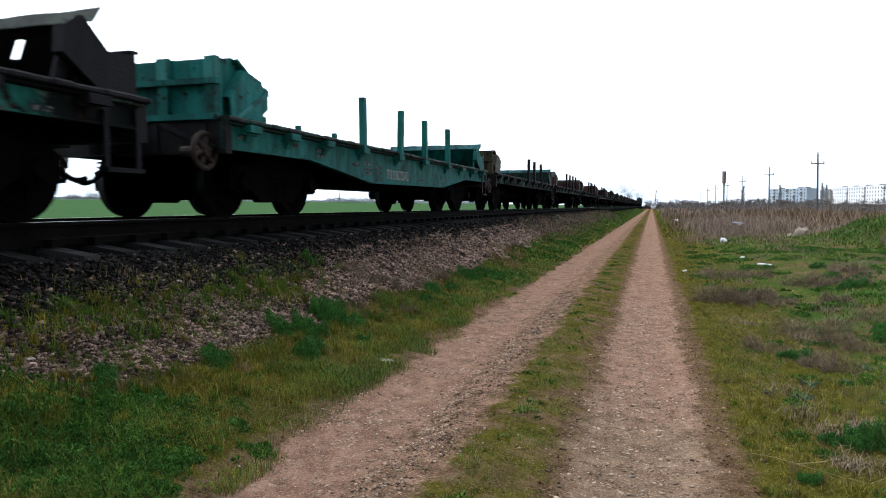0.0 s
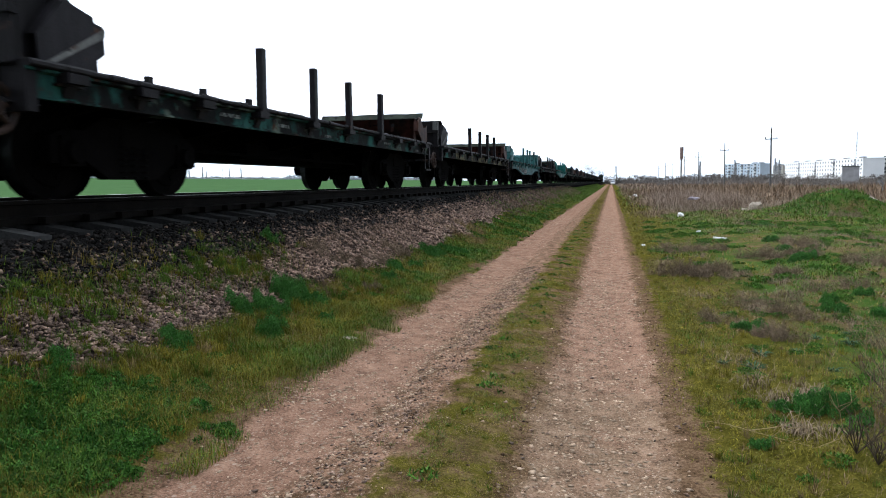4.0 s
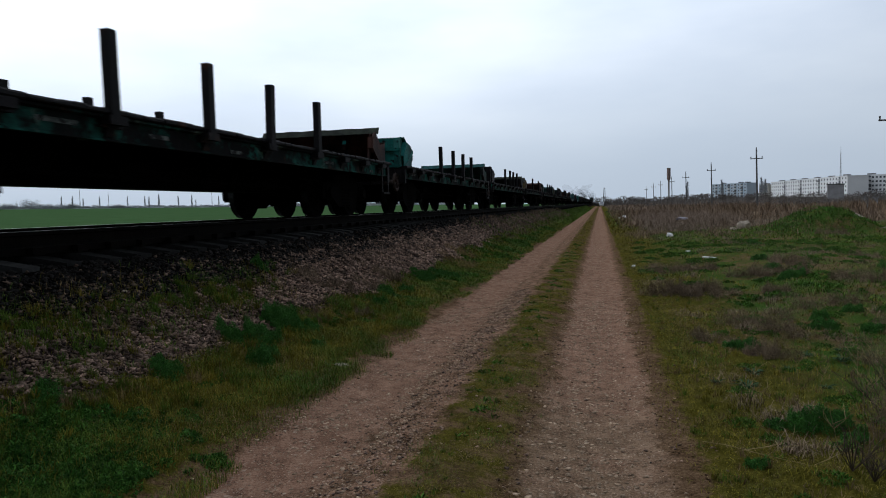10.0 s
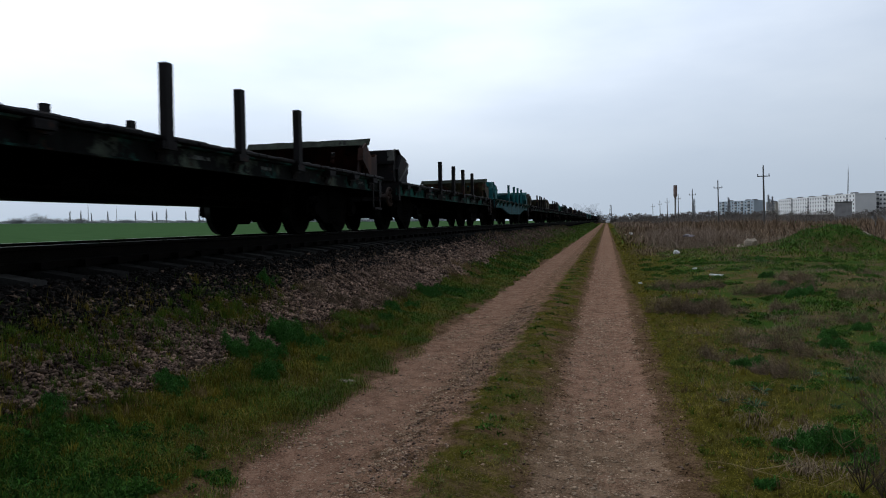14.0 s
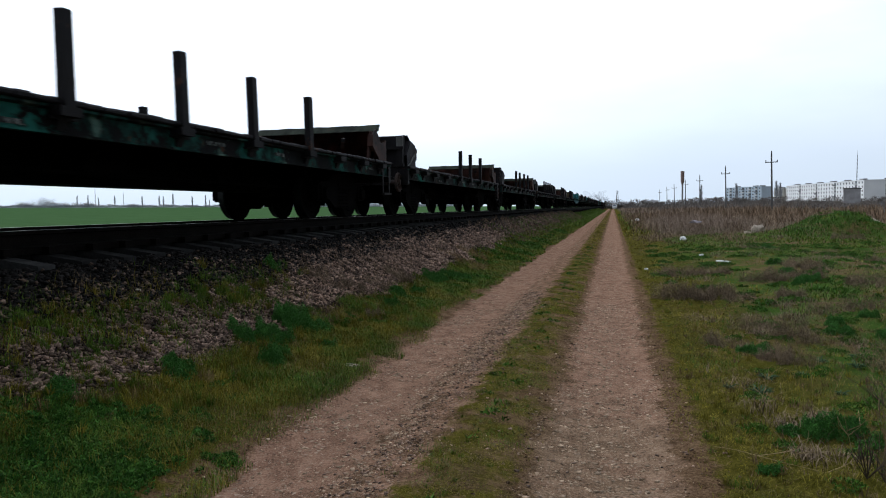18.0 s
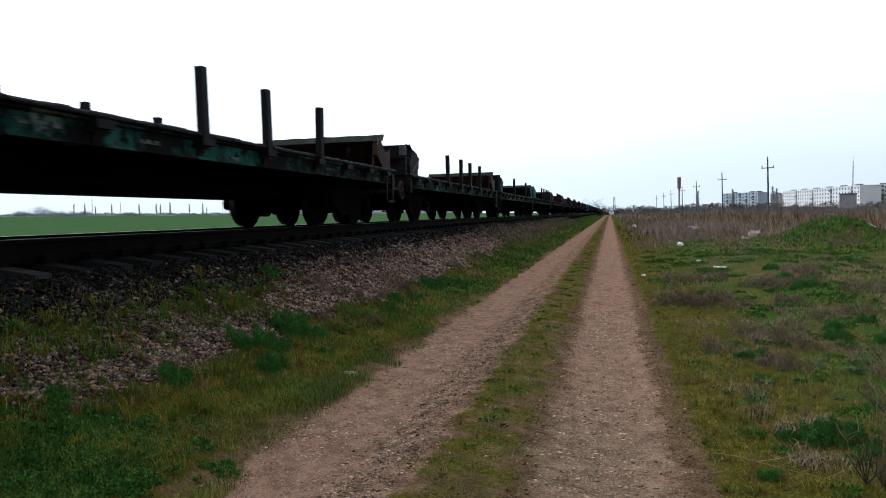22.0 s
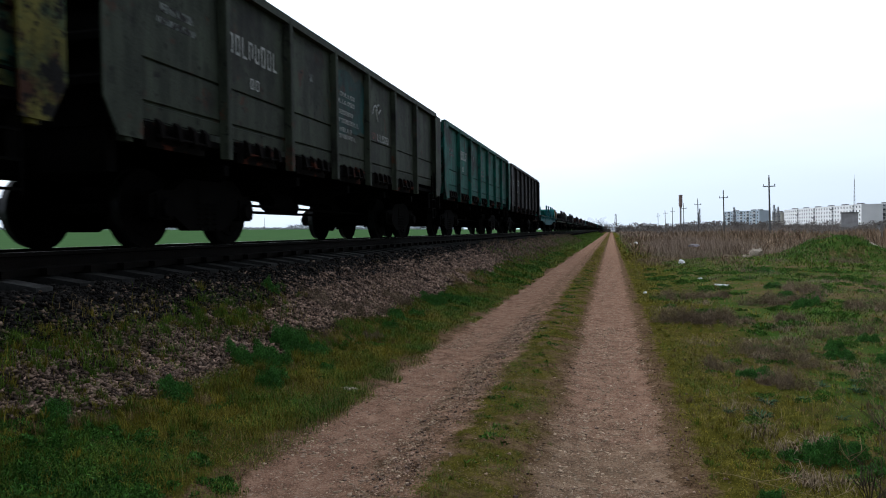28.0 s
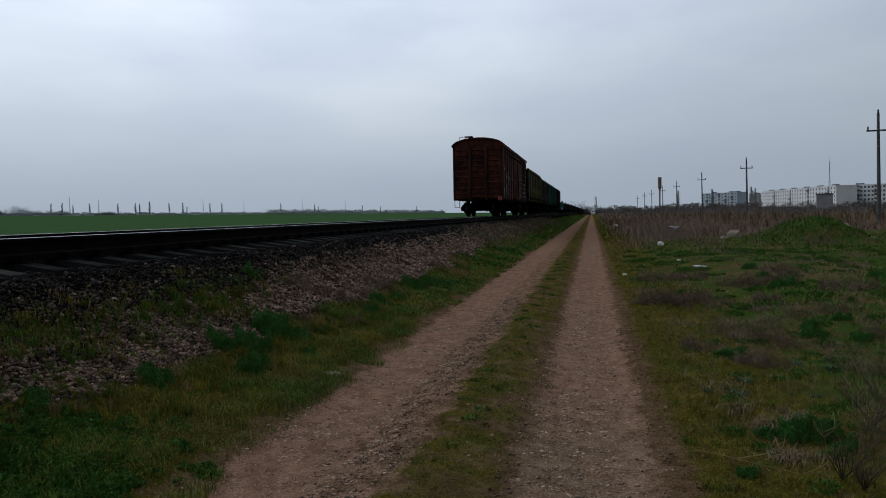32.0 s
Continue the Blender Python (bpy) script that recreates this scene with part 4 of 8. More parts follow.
def open_wagon(side, label, patches=None, number=0, braces=False, dh=0.0):
    p = PAINT.get(side) or side
    face = 1.453 if patches else 1.436
    w = thing("open_wagon", label, "railway wagon", group="freight train")
    under = part("underframe", "gond_sill", gond_sill, STEEL, w)
    for y in (-4.33, -2.2, 0.0, 2.2, 4.33):
        part("cross_beam", "cross_beam", cross_beam, STEEL, under, (0, y, 0))
    part("brake_gear", "brake_gear", brake_gear, STEEL, under)
    part("floor", "gond_floor", gond_floor, STEEL, w)
    for s in (-1, 1):
        turn = (0, 0, 0) if s > 0 else (0, 0, 180)
        part("top_rim", "gond_rim", gond_rim, p, w, (1.44 * s, 0, 3.30 + dh), turn)
        for a, c in zip(GOND_POSTS, GOND_POSTS[1:]):
            wid = round(c - a, 2)
            pan = part("side_panel", "gond_panel%g_%g" % (wid, dh), gond_panel(wid, dh), p, w, (1.44 * s, s * (a + c) / 2, 0), turn)
            if wid < 1.95:
                part("hatch", "hatch", hatch, HATCH, pan, (0.02, 0, 0), label="bottom hatch with hinges and bar")
        for y in GOND_POSTS:
            part("side_post", "gond_post%g" % dh, gond_post(dh), p, w, (1.44 * s, s * y, 0), turn)
        for e in (-1, 1):
            part("corner_plate", "gond_gusset%g_%d" % (dh, s * e), gond_gusset(dh, s * e < 0, 0.30 if braces else 0.36), p, w, (1.545 * s, 6.42 * e, 0), turn)
            if braces:
                part("diagonal_brace", "diag" + str(e), diagonal if e < 0 else (lambda bm: (diagonal(bm), [setattr(v.co, "y", -v.co.y) for v in bm.verts], bmesh.ops.reverse_faces(bm, faces=bm.faces[:]))),
                     p, w, (1.45 * s, 6.3 * e, 0) if s > 0 else (1.45 * s, 6.3 * -e, 0), turn)
    for e in (-1, 1):
        # except on wagon 2, near-black steel paints in the shade of the gap
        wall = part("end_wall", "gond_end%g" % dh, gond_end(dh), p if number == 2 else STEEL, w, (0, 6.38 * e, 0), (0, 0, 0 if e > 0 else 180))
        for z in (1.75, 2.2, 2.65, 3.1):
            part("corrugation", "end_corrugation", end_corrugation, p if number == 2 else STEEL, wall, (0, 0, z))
        part("coupler", "coupler", coupler, STEEL, w, (0, 6.12 * e, 0.98), (0, 0, 0 if e > 0 else 180))
        add_bogie(w, 4.33 * e)
    part("ladder", "ladder", ladder, STEEL, w, (1.48, 6.1, 0))
    part("stencilled_number", "gmark%d" % number, bars(8, 0.125, 0.30, 0.05, number), WHITE, w, (face, -3.62, 2.71), label="white painted number")
    part("stencilled_number", "gmark_s%d" % number, bars(2, 0.1, 0.17, 0.05, 3), WHITE, w, (face, -3.62, 2.26), label="small white number")
    for y, z, wd, h in ((-5.4, 2.72, 0.62, 0.10), (-5.4, 2.57, 0.74, 0.08), (-1.75, 2.78, 0.16, 0.16), (-0.35, 2.60, 0.28, 0.07), (-0.1, 2.44, 0.62, 0.06), (0.0, 2.30, 0.78, 0.06), (-0.15, 2.16, 0.5, 0.06), (0.1, 2.0, 0.66, 0.05)):
        part("stencilled_notice", "gnote%g_%g" % (wd, h), (lambda bm, wd=wd, h=h: box(bm, 0, 0.003, -wd / 2, wd / 2, -h / 2, h / 2)), CHALK, w, (face, y, z), label="small faded white lettering")
    if number == 3:
        part("painted_sign", "swoosh", lambda bm: tube(bm, [(0, 0.50 * (k / 8 - 0.5) * 1.6, 0.15 * math.sin(k * 0.9) + 0.03 * k) for k in range(5)] + [(0, 0.33 * math.cos(a) * 0.5 + 0.03, 0.20 * math.sin(a) + 0.06) for a in (0.6, 1.4, 2.2, 3.0, 4.2)], 0.022, 4), WHITE, w, (face, 1.68, 2.66), label="looped white painted sign")
        part("painted_sign", "red_word", bars(4, 0.12, 0.17, 0.035, 6), RED_WORD, w, (face, 1.32, 2.20), label="faded red lettering")
        part("painted_sign", "white_word", bars(5, 0.12, 0.17, 0.035, 7), WHITE, w, (face, 1.98, 2.20), label="faded white lettering")
        part("paint_patch", "teal_field", ragged(1.62, 1.15, 5), paint("dark_teal_field", (0.006, 0.034, 0.032), 0.1, 0.4), w, (face + 0.002, 0.03, 2.62), label="dark teal painted panel")
        for i, (y, z, count) in enumerate(((-0.28, 2.42, 7), (-0.10, 2.26, 9), (-0.28, 2.10, 6), (-0.20, 1.97, 8), (-0.2, 2.62, 7), (-0.1, 2.76, 6))):
            part("stencilled_notice", "grey_row%d" % i, bars(count, 0.10, 0.085, 0.03, 40 + i), WHITE, w, (face + 0.006, y, z), label="row of small white lettering")
        part("paint_patch", "gnote_blob", lambda bm: box(bm, 0, 0.003, -0.16, 0.16, -0.07, 0.07), CHALK, w, (face, -6.0, 1.70))
    if patches:
        for i, (mat, py, pz, pw, ph) in enumerate(patches):
            part("paint_patch", "patch%d" % i, ragged(pw, ph, i), mat, w, ((1.437 if pz > 2.14 else 1.452) + 0.0015 * (i % 7), py, pz))
    return w


# covered wagon with an arched roof
BOX_HALF, BOX_LEN, BOX_LOW, BOX_EAVE, BOX_TOP = 1.40, 13.9, 0.95, 4.02, 4.50
BOX_POSTS = (-6.9, -5.85, -4.78, -3.80, -2.76, -1.60, 3.25, 4.15, 5.05, 5.95, 6.9)


def box_wall(bm):
    box(bm, -0.06, 0.0, -BOX_LEN / 2, BOX_LEN / 2, BOX_LOW + 0.1, BOX_EAVE)


def box_end(bm):
    pts = [(-BOX_HALF, BOX_LOW + 0.1), (BOX_HALF, BOX_LOW + 0.1), (BOX_HALF, BOX_EAVE)]
    pts += [(BOX_HALF * math.cos(a), BOX_EAVE + (BOX_TOP - BOX_EAVE - 0.03) * math.sin(a)) for a in [math.pi * i / 14 for i in range(1, 14)]]
    pts += [(-BOX_HALF, BOX_EAVE)]
    prism(bm, pts, -0.03, 0.03, "y")


def box_roof(bm):
    h = BOX_LEN / 2 + 0.08
    out, inn = [], []
    for i in range(17):
        a = math.pi * i / 16
        out.append(((BOX_HALF + 0.10) * math.cos(a), BOX_EAVE + (BOX_TOP - BOX_EAVE) * math.sin(a)))
        inn.append(((BOX_HALF + 0.06) * math.cos(a), BOX_EAVE - 0.03 + (BOX_TOP - BOX_EAVE - 0.02) * math.sin(a)))
    prism(bm, out + inn[::-1], -h, h, "y")


def roof_seam(bm):
    out, inn = [], []
    for i in range(17):
        a = math.pi * i / 16
        out.append(((BOX_HALF + 0.135) * math.cos(a), BOX_EAVE + (BOX_TOP - BOX_EAVE + 0.03) * math.sin(a)))
        inn.append(((BOX_HALF + 0.09) * math.cos(a), BOX_EAVE - 0.02 + (BOX_TOP - BOX_EAVE) * math.sin(a)))
    prism(bm, out + inn[::-1], -0.05, 0.05, "y")


def box_post(bm):
    prism(bm, [(0.0, -0.07), (0.0, 0.07), (0.07, 0.05), (0.07, -0.05)], BOX_LOW, BOX_EAVE - 0.02, "z")


def side_rib(w):
    def draw(bm):
        prism(bm, [(0.0, -0.05), (0.035, -0.015), (0.035, 0.015), (0.0, 0.05)], -w / 2, w / 2, "y")
    return draw


def end_post(bm):
    prism(bm, [(-0.09, 0.0), (-0.06, 0.13), (0.06, 0.13), (0.09, 0.0)], BOX_LOW, BOX_EAVE, "z")


def end_rib(w):
    def draw(bm):
        prism(bm, [(0.0, -0.05), (0.05, -0.02), (0.05, 0.02), (0.0, 0.05)], -w / 2, w / 2, "x")
    return draw


def door_leaf(half):
    return lambda bm: box(bm, 0.0, 0.05, -half, half, BOX_LOW + 0.15, BOX_EAVE - 0.35)


def door_stile(bm):
    box(bm, 0.05, 0.09, -0.035, 0.035, BOX_LOW + 0.15, BOX_EAVE - 0.35)


def door_slat(bm):
    prism(bm, [(0.05, -0.045), (0.095, -0.03), (0.05, 0.035)], -0.33, 0.33, "y")


def door_rail(bm):
    box(bm, 0.02, 0.12, -3.0, 4.6, BOX_EAVE - 0.36, BOX_EAVE - 0.26)
    box(bm, 0.0, 0.12, -0.9, 4.4, BOX_LOW + 0.02, BOX_LOW + 0.14)


def box_sill(bm):
    box(bm, -BOX_HALF + 0.02, BOX_HALF - 0.02, -BOX_LEN / 2, BOX_LEN / 2, BOX_LOW, BOX_LOW + 0.1)
    for s in (-0.2, 0.2):
        box(bm, s - 0.02, s + 0.02, -BOX_LEN / 2, BOX_LEN / 2, 0.7, BOX_LOW)


def step_iron(bm):
    rod(bm, (-0.14, 0, 0.95), (-0.14, 0, 0.55), 0.016, n=6)
    rod(bm, (0.14, 0, 0.95), (0.14, 0, 0.55), 0.016, n=6)
    rod(bm, (-0.14, 0, 0.55), (0.14, 0, 0.55), 0.016, n=6)


def roof_bracket(bm):
    box(bm, -0.22, 0.22, -0.2, 0.25, 0.08, 0.13)
    rod(bm, (-0.2, -0.15, -0.05), (-0.2, -0.15, 0.1), 0.02, n=6)
    rod(bm, (0.2, -0.15, -0.05), (0.2, -0.15, 0.1), 0.02, n=6)
    rod(bm, (-0.55, -0.1, -0.25), (-0.55, -0.1, 0.08), 0.012, n=6)
    rod(bm, (-0.55, -0.1, 0.08), (-0.2, -0.1, 0.1), 0.012, n=6)


def disc(r, t=0.03):
    return lambda bm: rod(bm, (0, 0, 0), (0, -t, 0), r, r, 24)


def covered_wagon():
    wine = PAINT["wine"]
    w = thing("covered_wagon", "wine-red ribbed boxcar with arched roof and louvred sliding door", "railway wagon", group="freight train")
    roof = part("roof", "box_roof", box_roof, wine, w)
    for i in range(15):
        part("roof_seam", "roof_seam", roof_seam, wine, roof, (0, -7.0 + i, 0))
    part("roof_bracket", "roof_bracket", roof_bracket, STEEL, roof, (-0.55, -6.7, BOX_TOP + 0.0), label="bent iron bracket")
    part("underframe", "box_sill", box_sill, STEEL, w)
    part("brake_gear", "brake_gear", brake_gear, STEEL, w)
    zs = [1.35 + 0.31 * i for i in range(9)]
    for e in (-1, 1):
        end = part("end_wall", "box_end", box_end, PAINT["wine_end"], w, (0, (BOX_LEN / 2 - 0.03) * e, 0), (0, 0, 0 if e > 0 else 180))
        for x in (-0.47, 0.47):
            part("end_post", "end_post", end_post, PAINT["brown"], end, (x, 0.03, 0))
        for c, wd in ((-0.93, 0.62), (0.0, 0.66), (0.93, 0.62)):
            for z in zs:
                part("end_rib", "end_rib%g" % wd, end_rib(wd), PAINT["wine_end"], end, (c, 0.03, z))
        part("coupler", "coupler", coupler, STEEL, w, (0, (BOX_LEN / 2 - 0.1) * e, 0.95), (0, 0, 0 if e > 0 else 180))
        add_bogie(w, 5.2 * e)
    for s in (-1, 1):
        turn = (0, 0, 0) if s > 0 else (0, 0, 180)
        part("side_wall", "box_wall", box_wall, wine, w, (BOX_HALF * s, 0, 0), turn)
        for y in BOX_POSTS:
            part("side_post", "box_post", box_post, PAINT["brown"], w, (BOX_HALF * s, s * y, 0), turn)
        for a, c in zip(BOX_POSTS, BOX_POSTS[1:]):
            if c - a < 2:
                for z in zs:
                    part("side_rib", "side_rib%g" % round(c - a - 0.2, 2), side_rib(round(c - a - 0.2, 2)), PAINT["teal"] if s > 0 and 4 < a < 5.5 and z < 2.3 else wine, w, (BOX_HALF * s, s * (a + c) / 2, z), turn)
        door = part("sliding_door", "door_leaf", door_leaf(1.17), wine, w, (BOX_HALF * s, s * 1.98, 0), turn, label="closed sliding door with louvred slats")
        for yy in (-0.74, 0.0, 0.74):
            for k in range(24):
                part("slat", "door_slat", door_slat, wine, door, (0, yy, BOX_LOW + 0.28 + k * 0.104))
        for y in (-1.13, -0.37, 0.37, 1.13):
            part("stile", "door_stile", door_stile, wine, door, (0, y, 0))
        door2 = part("sliding_door", "plain_leaf", door_leaf(0.98), wine, w, (BOX_HALF * s, s * -0.52, 0), turn, label="closed plain sliding door")
        for y in (-0.94, -0.31, 0.31, 0.94):
            part("stile", "door_stile", door_stile, wine, door2, (0, y, 0))
        part("door_latch", "latch", lambda bm: (rod(bm, (0.1, 1.1, 1.3), (0.1, 1.1, 3.4), 0.03, n=6), box(bm, 0.05, 0.16, 1.0, 1.2, 2.0, 2.25)), STEEL, door2)
        part("hatch_rail", "hatch_rail", lambda bm: box(bm, 0.03, 0.085, -1.08, 1.08, -0.035, 0.035), PAINT["brown"], w, (BOX_HALF * s, s * -2.7, 2.28), turn)
        part("door_rail", "door_rail", door_rail, STEEL, w, (BOX_HALF * s, -0.8, 0), turn)
    # painted fields, stencils, step irons and the tail signal
    greenp = PAINT["teal"]
    for y in (4.6, 5.5):
        f = part("painted_field", "green_field", lambda bm: box(bm, 0, 0.006, -0.40, 0.40, -0.66, 0.66), greenp, w, (BOX_HALF + 0.001, y, 1.75), label="green notice field")
        for i in range(4):
            part("lettering", "box_mark%d" % i, bars(5, 0.08, 0.12, 0.04, i), WHITE, f, (0.037, 0, 0.45 - i * 0.28))
    part("stencilled_number", "box_num", bars(3, 0.15, 0.30, 0.07, 1), WHITE, w, (BOX_HALF + 0.036, -5.25, 2.32), label="white painted number")
    part("stencilled_number", "box_num2", bars(5, 0.12, 0.30, 0.05, 2), WHITE, w, (BOX_HALF + 0.036, -4.3, 2.28), label="white painted number")
    for y, z in ((-6.35, 2.75), (-4.3, 2.62), (6.35, 2.9)):
        part("stencilled_notice", "box_mark_s", bars(4, 0.09, 0.14, 0.04, 4), WHITE, w, (BOX_HALF + 0.04, y, z))
    FADED = paint("faded_red_paint", (0.080, 0.048, 0.038), 0.35, 0.35)
    TAN = paint("faded_tan_paint", (0.095, 0.070, 0.052), 0.3, 0.35)
    STICKER = surface("bluish_paper_notice", [(0.16, 0.20, 0.28), (0.30, 0.34, 0.40)], 6, 0.8, 0.1, 30)
    for y, z, a, c, m in ((-6.38, 2.1, 0.86, 1.7, FADED), (-6.33, 1.46, 0.44, 0.36, STICKER), (-6.38, 1.1, 0.7, 0.14, TAN), (-6.38, 1.86, 0.8, 0.3, TAN), (-1.22, 1.75, 0.22, 0.4, CHALK), (-1.2, 1.4, 0.3, 0.3, TAN), (-0.5, 1.3, 0.4, 0.2, TAN), (0.1, 1.25, 0.3, 0.2, TAN), (1.4, 1.25, 0.4, 0.14, TAN), (-5.3, 1.45, 0.8, 0.55, FADED), (5.4, 3.2, 0.6, 0.3, FADED), (6.38, 2.3, 0.5, 0.26, TAN), (6.38, 1.5, 0.6, 0.2, FADED), (-4.3, 1.9, 0.75, 0.9, FADED)):
        part("paint_patch", "fade%g%g" % (a, c), (lambda bm, a=a, c=c: box(bm, 0, 0.003, -a / 2, a / 2, -c / 2, c / 2)), m, w, (BOX_HALF + (0.053 if -1.5 < y < 3.1 else 0.001 if m is FADED else 0.006), y, z), label="worn faded paint patch")
    for i in range(4):
        part("stencilled_notice", "box_note%d" % i, bars(5, 0.07, 0.08, 0.03, i + 2), WHITE, w, (BOX_HALF + 0.036, -5.3, 1.82 - 0.13 * i), label="small white lettering")
    part("stencilled_notice", "box_note_b", bars(2, 0.1, 0.17, 0.04, 8), WHITE, w, (BOX_HALF + 0.036, -4.3, 1.97), label="small white lettering")
    for x in (-1.25, 1.25):
        part("step_iron", "step_iron", step_iron, STEEL, w, (x, -BOX_LEN / 2 - 0.03, 0))
    sig = part("tail_signal", "disc_white", disc(0.115), WHITE, w, (1.24, -BOX_LEN / 2 - 0.02, 1.02), label="round red tail disc with white rim")
    part("red_disc", "disc_red", disc(0.088), surface("signal_red", [(0.5, 0.006, 0.006), (0.62, 0.012, 0.010)], 8, 0.9, 0.0, spec=0.0), sig, (0, -0.006, 0))
    return w


# diesel locomotive far ahead
def loco_body(bm):
    prism(bm, [(-1.4, 1.1), (-1.45, 3.4), (-1.0, 4.2), (0, 4.45), (1.0, 4.2), (1.45, 3.4), (1.4, 1.1)], -8.2, 6.3, "y")


def loco_cab(bm):
    prism(bm, [(6.3, 1.1), (6.3, 4.4), (7.4, 4.3), (8.3, 3.0), (8.5, 1.1)], -1.4, 1.4)


def locomotive():
    w = thing("diesel_locomotive", "dark green diesel locomotive pulling the freight train", "locomotive", group="freight train")
    part("engine_hood", "loco_body", loco_body, PAINT["green"], w)
    part("cab", "loco_cab", loco_cab, PAINT["green"], w)
    part("frame", "loco_frame", lambda bm: box(bm, -1.45, 1.45, -8.6, 8.6, 0.8, 1.1), STEEL, w)
    part("exhaust_stack", "stack", lambda bm: box(bm, -0.3, 0.3, -0.6, 0.6, 4.4, 4.7), STEEL, w)
    for y in (-5.2, -3.6, 3.4, 5.2):
        add_bogie(w, y)
    return w


# ---- the train, from the locomotive back to the tail; each flat wagon: sill, trough, bin, fish-bellied, stakes, slot in the trough ----
A4, LAST3, ENDS = (0, 1, 2, 3), (1, 2, 3), (0, 3)
PASSING = [
    ("teal", "teal", "teal", True, A4, False), ("black", "black", "black", False, A4, True), ("pale", "pale", "pale", True, A4, False), ("olive", "brown", "black", False, A4, True),
    ("black", "brown", "black", False, A4, True), ("black", "green", "olive", False, A4, False), ("black", "green", "green", False, A4, False), ("black", "brown", "ochre", False, ENDS, False),
    ("black", "black", "black", False, A4, True), ("green", "green", "teal", False, A4, False), ("green", "brown", "olive", False, A4, True), ("black", "olive", "olive", False, A4, True),
    ("blue", "blue", "blue", True, A4, False), ("black", "olive", "black", False, A4, True), ("black", "brown", "black", False, LAST3, True), ("black", "black", "black", False, A4, True),
    ("black", "brown", "black", False, A4, True), ("black", "brown", "black", False, LAST3, True), ("black", "brown", "green", False, A4, True), ("green", "black", "teal", False, A4, True),
    ("black", "black", "black", False, ENDS, True), ("green", "brown", "black", False, A4, True), ("green", "brown", "black", False, LAST3, True), ("green", "black", "green", False, A4, True),
    ("black", "black", "ochre", False, A4, True), ("blue", "teal", "teal", True, A4, False),
]
AHEAD = [("olive", "green", "olive", False), ("black", "brown", "brown", False), ("black", "brown", "black", False), ("brown", "brown", "brown", False), ("black", "green", "black", False), ("black", "black", "black", False)]
PITCH, FIRST = 14.73, 13.76
TRAIN = []
for i, (a, c, d, belly, st, holed) in enumerate(PASSING):
    TRAIN.append((flat_wagon(a, c, d, belly, st, a != "olive", holed, i), FIRST - PITCH * i))
for i in range(24):
    a, c, d, belly = AHEAD[i % len(AHEAD)]
    TRAIN.append((flat_wagon(a, c, d, belly, A4 if i % 5 else LAST3, False, i % 2 == 1, i, i > 2), FIRST + PITCH * (i + 1)))
TRAIN.append((locomotive(), FIRST + PITCH * 25 + 1.5))
TAIL = FIRST - PITCH * 25 - 14.65
MOSS = surface("blotched_green_paint", [(0.075, 0.068, 0.016), (0.135, 0.12, 0.03), (0.06, 0.075, 0.026)], 0.9, 0.8, 0.3, 30, spots=[((0.010, 0.05, 0.04), 0.7, 0.3, 0.1), (RUST, 1.5, 0.32), (SOOT, 3.5, 0.36), (SOOT, 9.0, 0.24, 0.04)], spec=0.1, streak=0.4)
DEEP = paint("deep_green_paint", (0.004, 0.056, 0.036), 0.2, 0.3)
MINT = paint("faded_mint_paint", (0.08, 0.19, 0.14), 0.15, 0.2)
RUSTY = surface("flaking_rust", [(0.09, 0.034, 0.010), (0.23, 0.095, 0.026)], 5, 0.9, 0.5, 40, spots=[(SOOT, 6, 0.42)])
TRAIN.append((open_wagon("black", "black open-top freight wagon with ribbed steel sides", number=1, dh=0.09), TAIL))
TRAIN.append((open_wagon(paint("sooty_teal_green_paint", (0.004, 0.074, 0.058), 0.10, 0.42), "teal green open-top freight wagon with ribbed steel sides", number=2, dh=0.09), TAIL - 14.0))
TRAIN.append((open_wagon("grey", "grey open-top freight wagon with ribbed steel sides", number=3, dh=0.09), TAIL - 28.0))
TRAIN.append((open_wagon(MOSS, "blotched yellow-green open-top wagon with diagonal end braces", number=4, braces=True, dh=0.25, patches=[
    (DEEP, -3.5, 2.98, 1.5, 0.95), (DEEP, -5.0, 2.85, 1.1, 0.7), (PAINT["brown"], -4.85, 3.42, 1.0, 0.38), (DEEP, -5.3, 1.72, 1.5, 0.42), (MINT, -5.75, 2.95, 0.36, 0.3), (MINT, -2.98, 2.3, 0.36, 0.42),
    (DEEP, -3.9, 1.72, 0.7, 0.5), (RUSTY, -3.3, 2.35, 0.7, 0.3), (PAINT["brown"], -1.78, 3.1, 1.5, 0.8), (DEEP, -1.78, 2.62, 1.5, 0.3), (MINT, -1.5, 2.3, 0.7, 0.28), (RUSTY, -1.9, 1.85, 0.8, 0.4),
    (PAINT["teal"], -0.2, 3.15, 1.2, 0.6), (DEEP, 0.1, 2.6, 1.4, 0.7), (MINT, 0.2, 1.85, 0.5, 0.45), (DEEP, 1.75, 2.5, 1.4, 0.5), (PAINT["olive"], 1.75, 3.2, 1.5, 0.5), (RUSTY, 3.5, 2.75, 1.4, 1.35), (PAINT["brown"], 3.3, 1.75, 0.9, 0.4), (DEEP, 5.2, 2.4, 1.2, 0.4), (PAINT["teal"], -5.35, 2.42, 0.9, 0.3), (PAINT["black"], -4.1, 2.36, 0.42, 0.34), (PAINT["teal"], -3.55, 1.72, 0.3, 0.3), (MINT, 0.45, 2.18, 0.55, 0.2), (PAINT["black"], 2.2, 2.92, 0.5, 0.26), (MINT, 1.5, 2.12, 0.4, 0.36), (PAINT["black"], -1.2, 1.75, 0.4, 0.3), (PAINT["black"], 1.5, 1.7, 0.7, 0.3)]), TAIL - 41.95))
TRAIN.append((covered_wagon(), TAIL - 56.7))

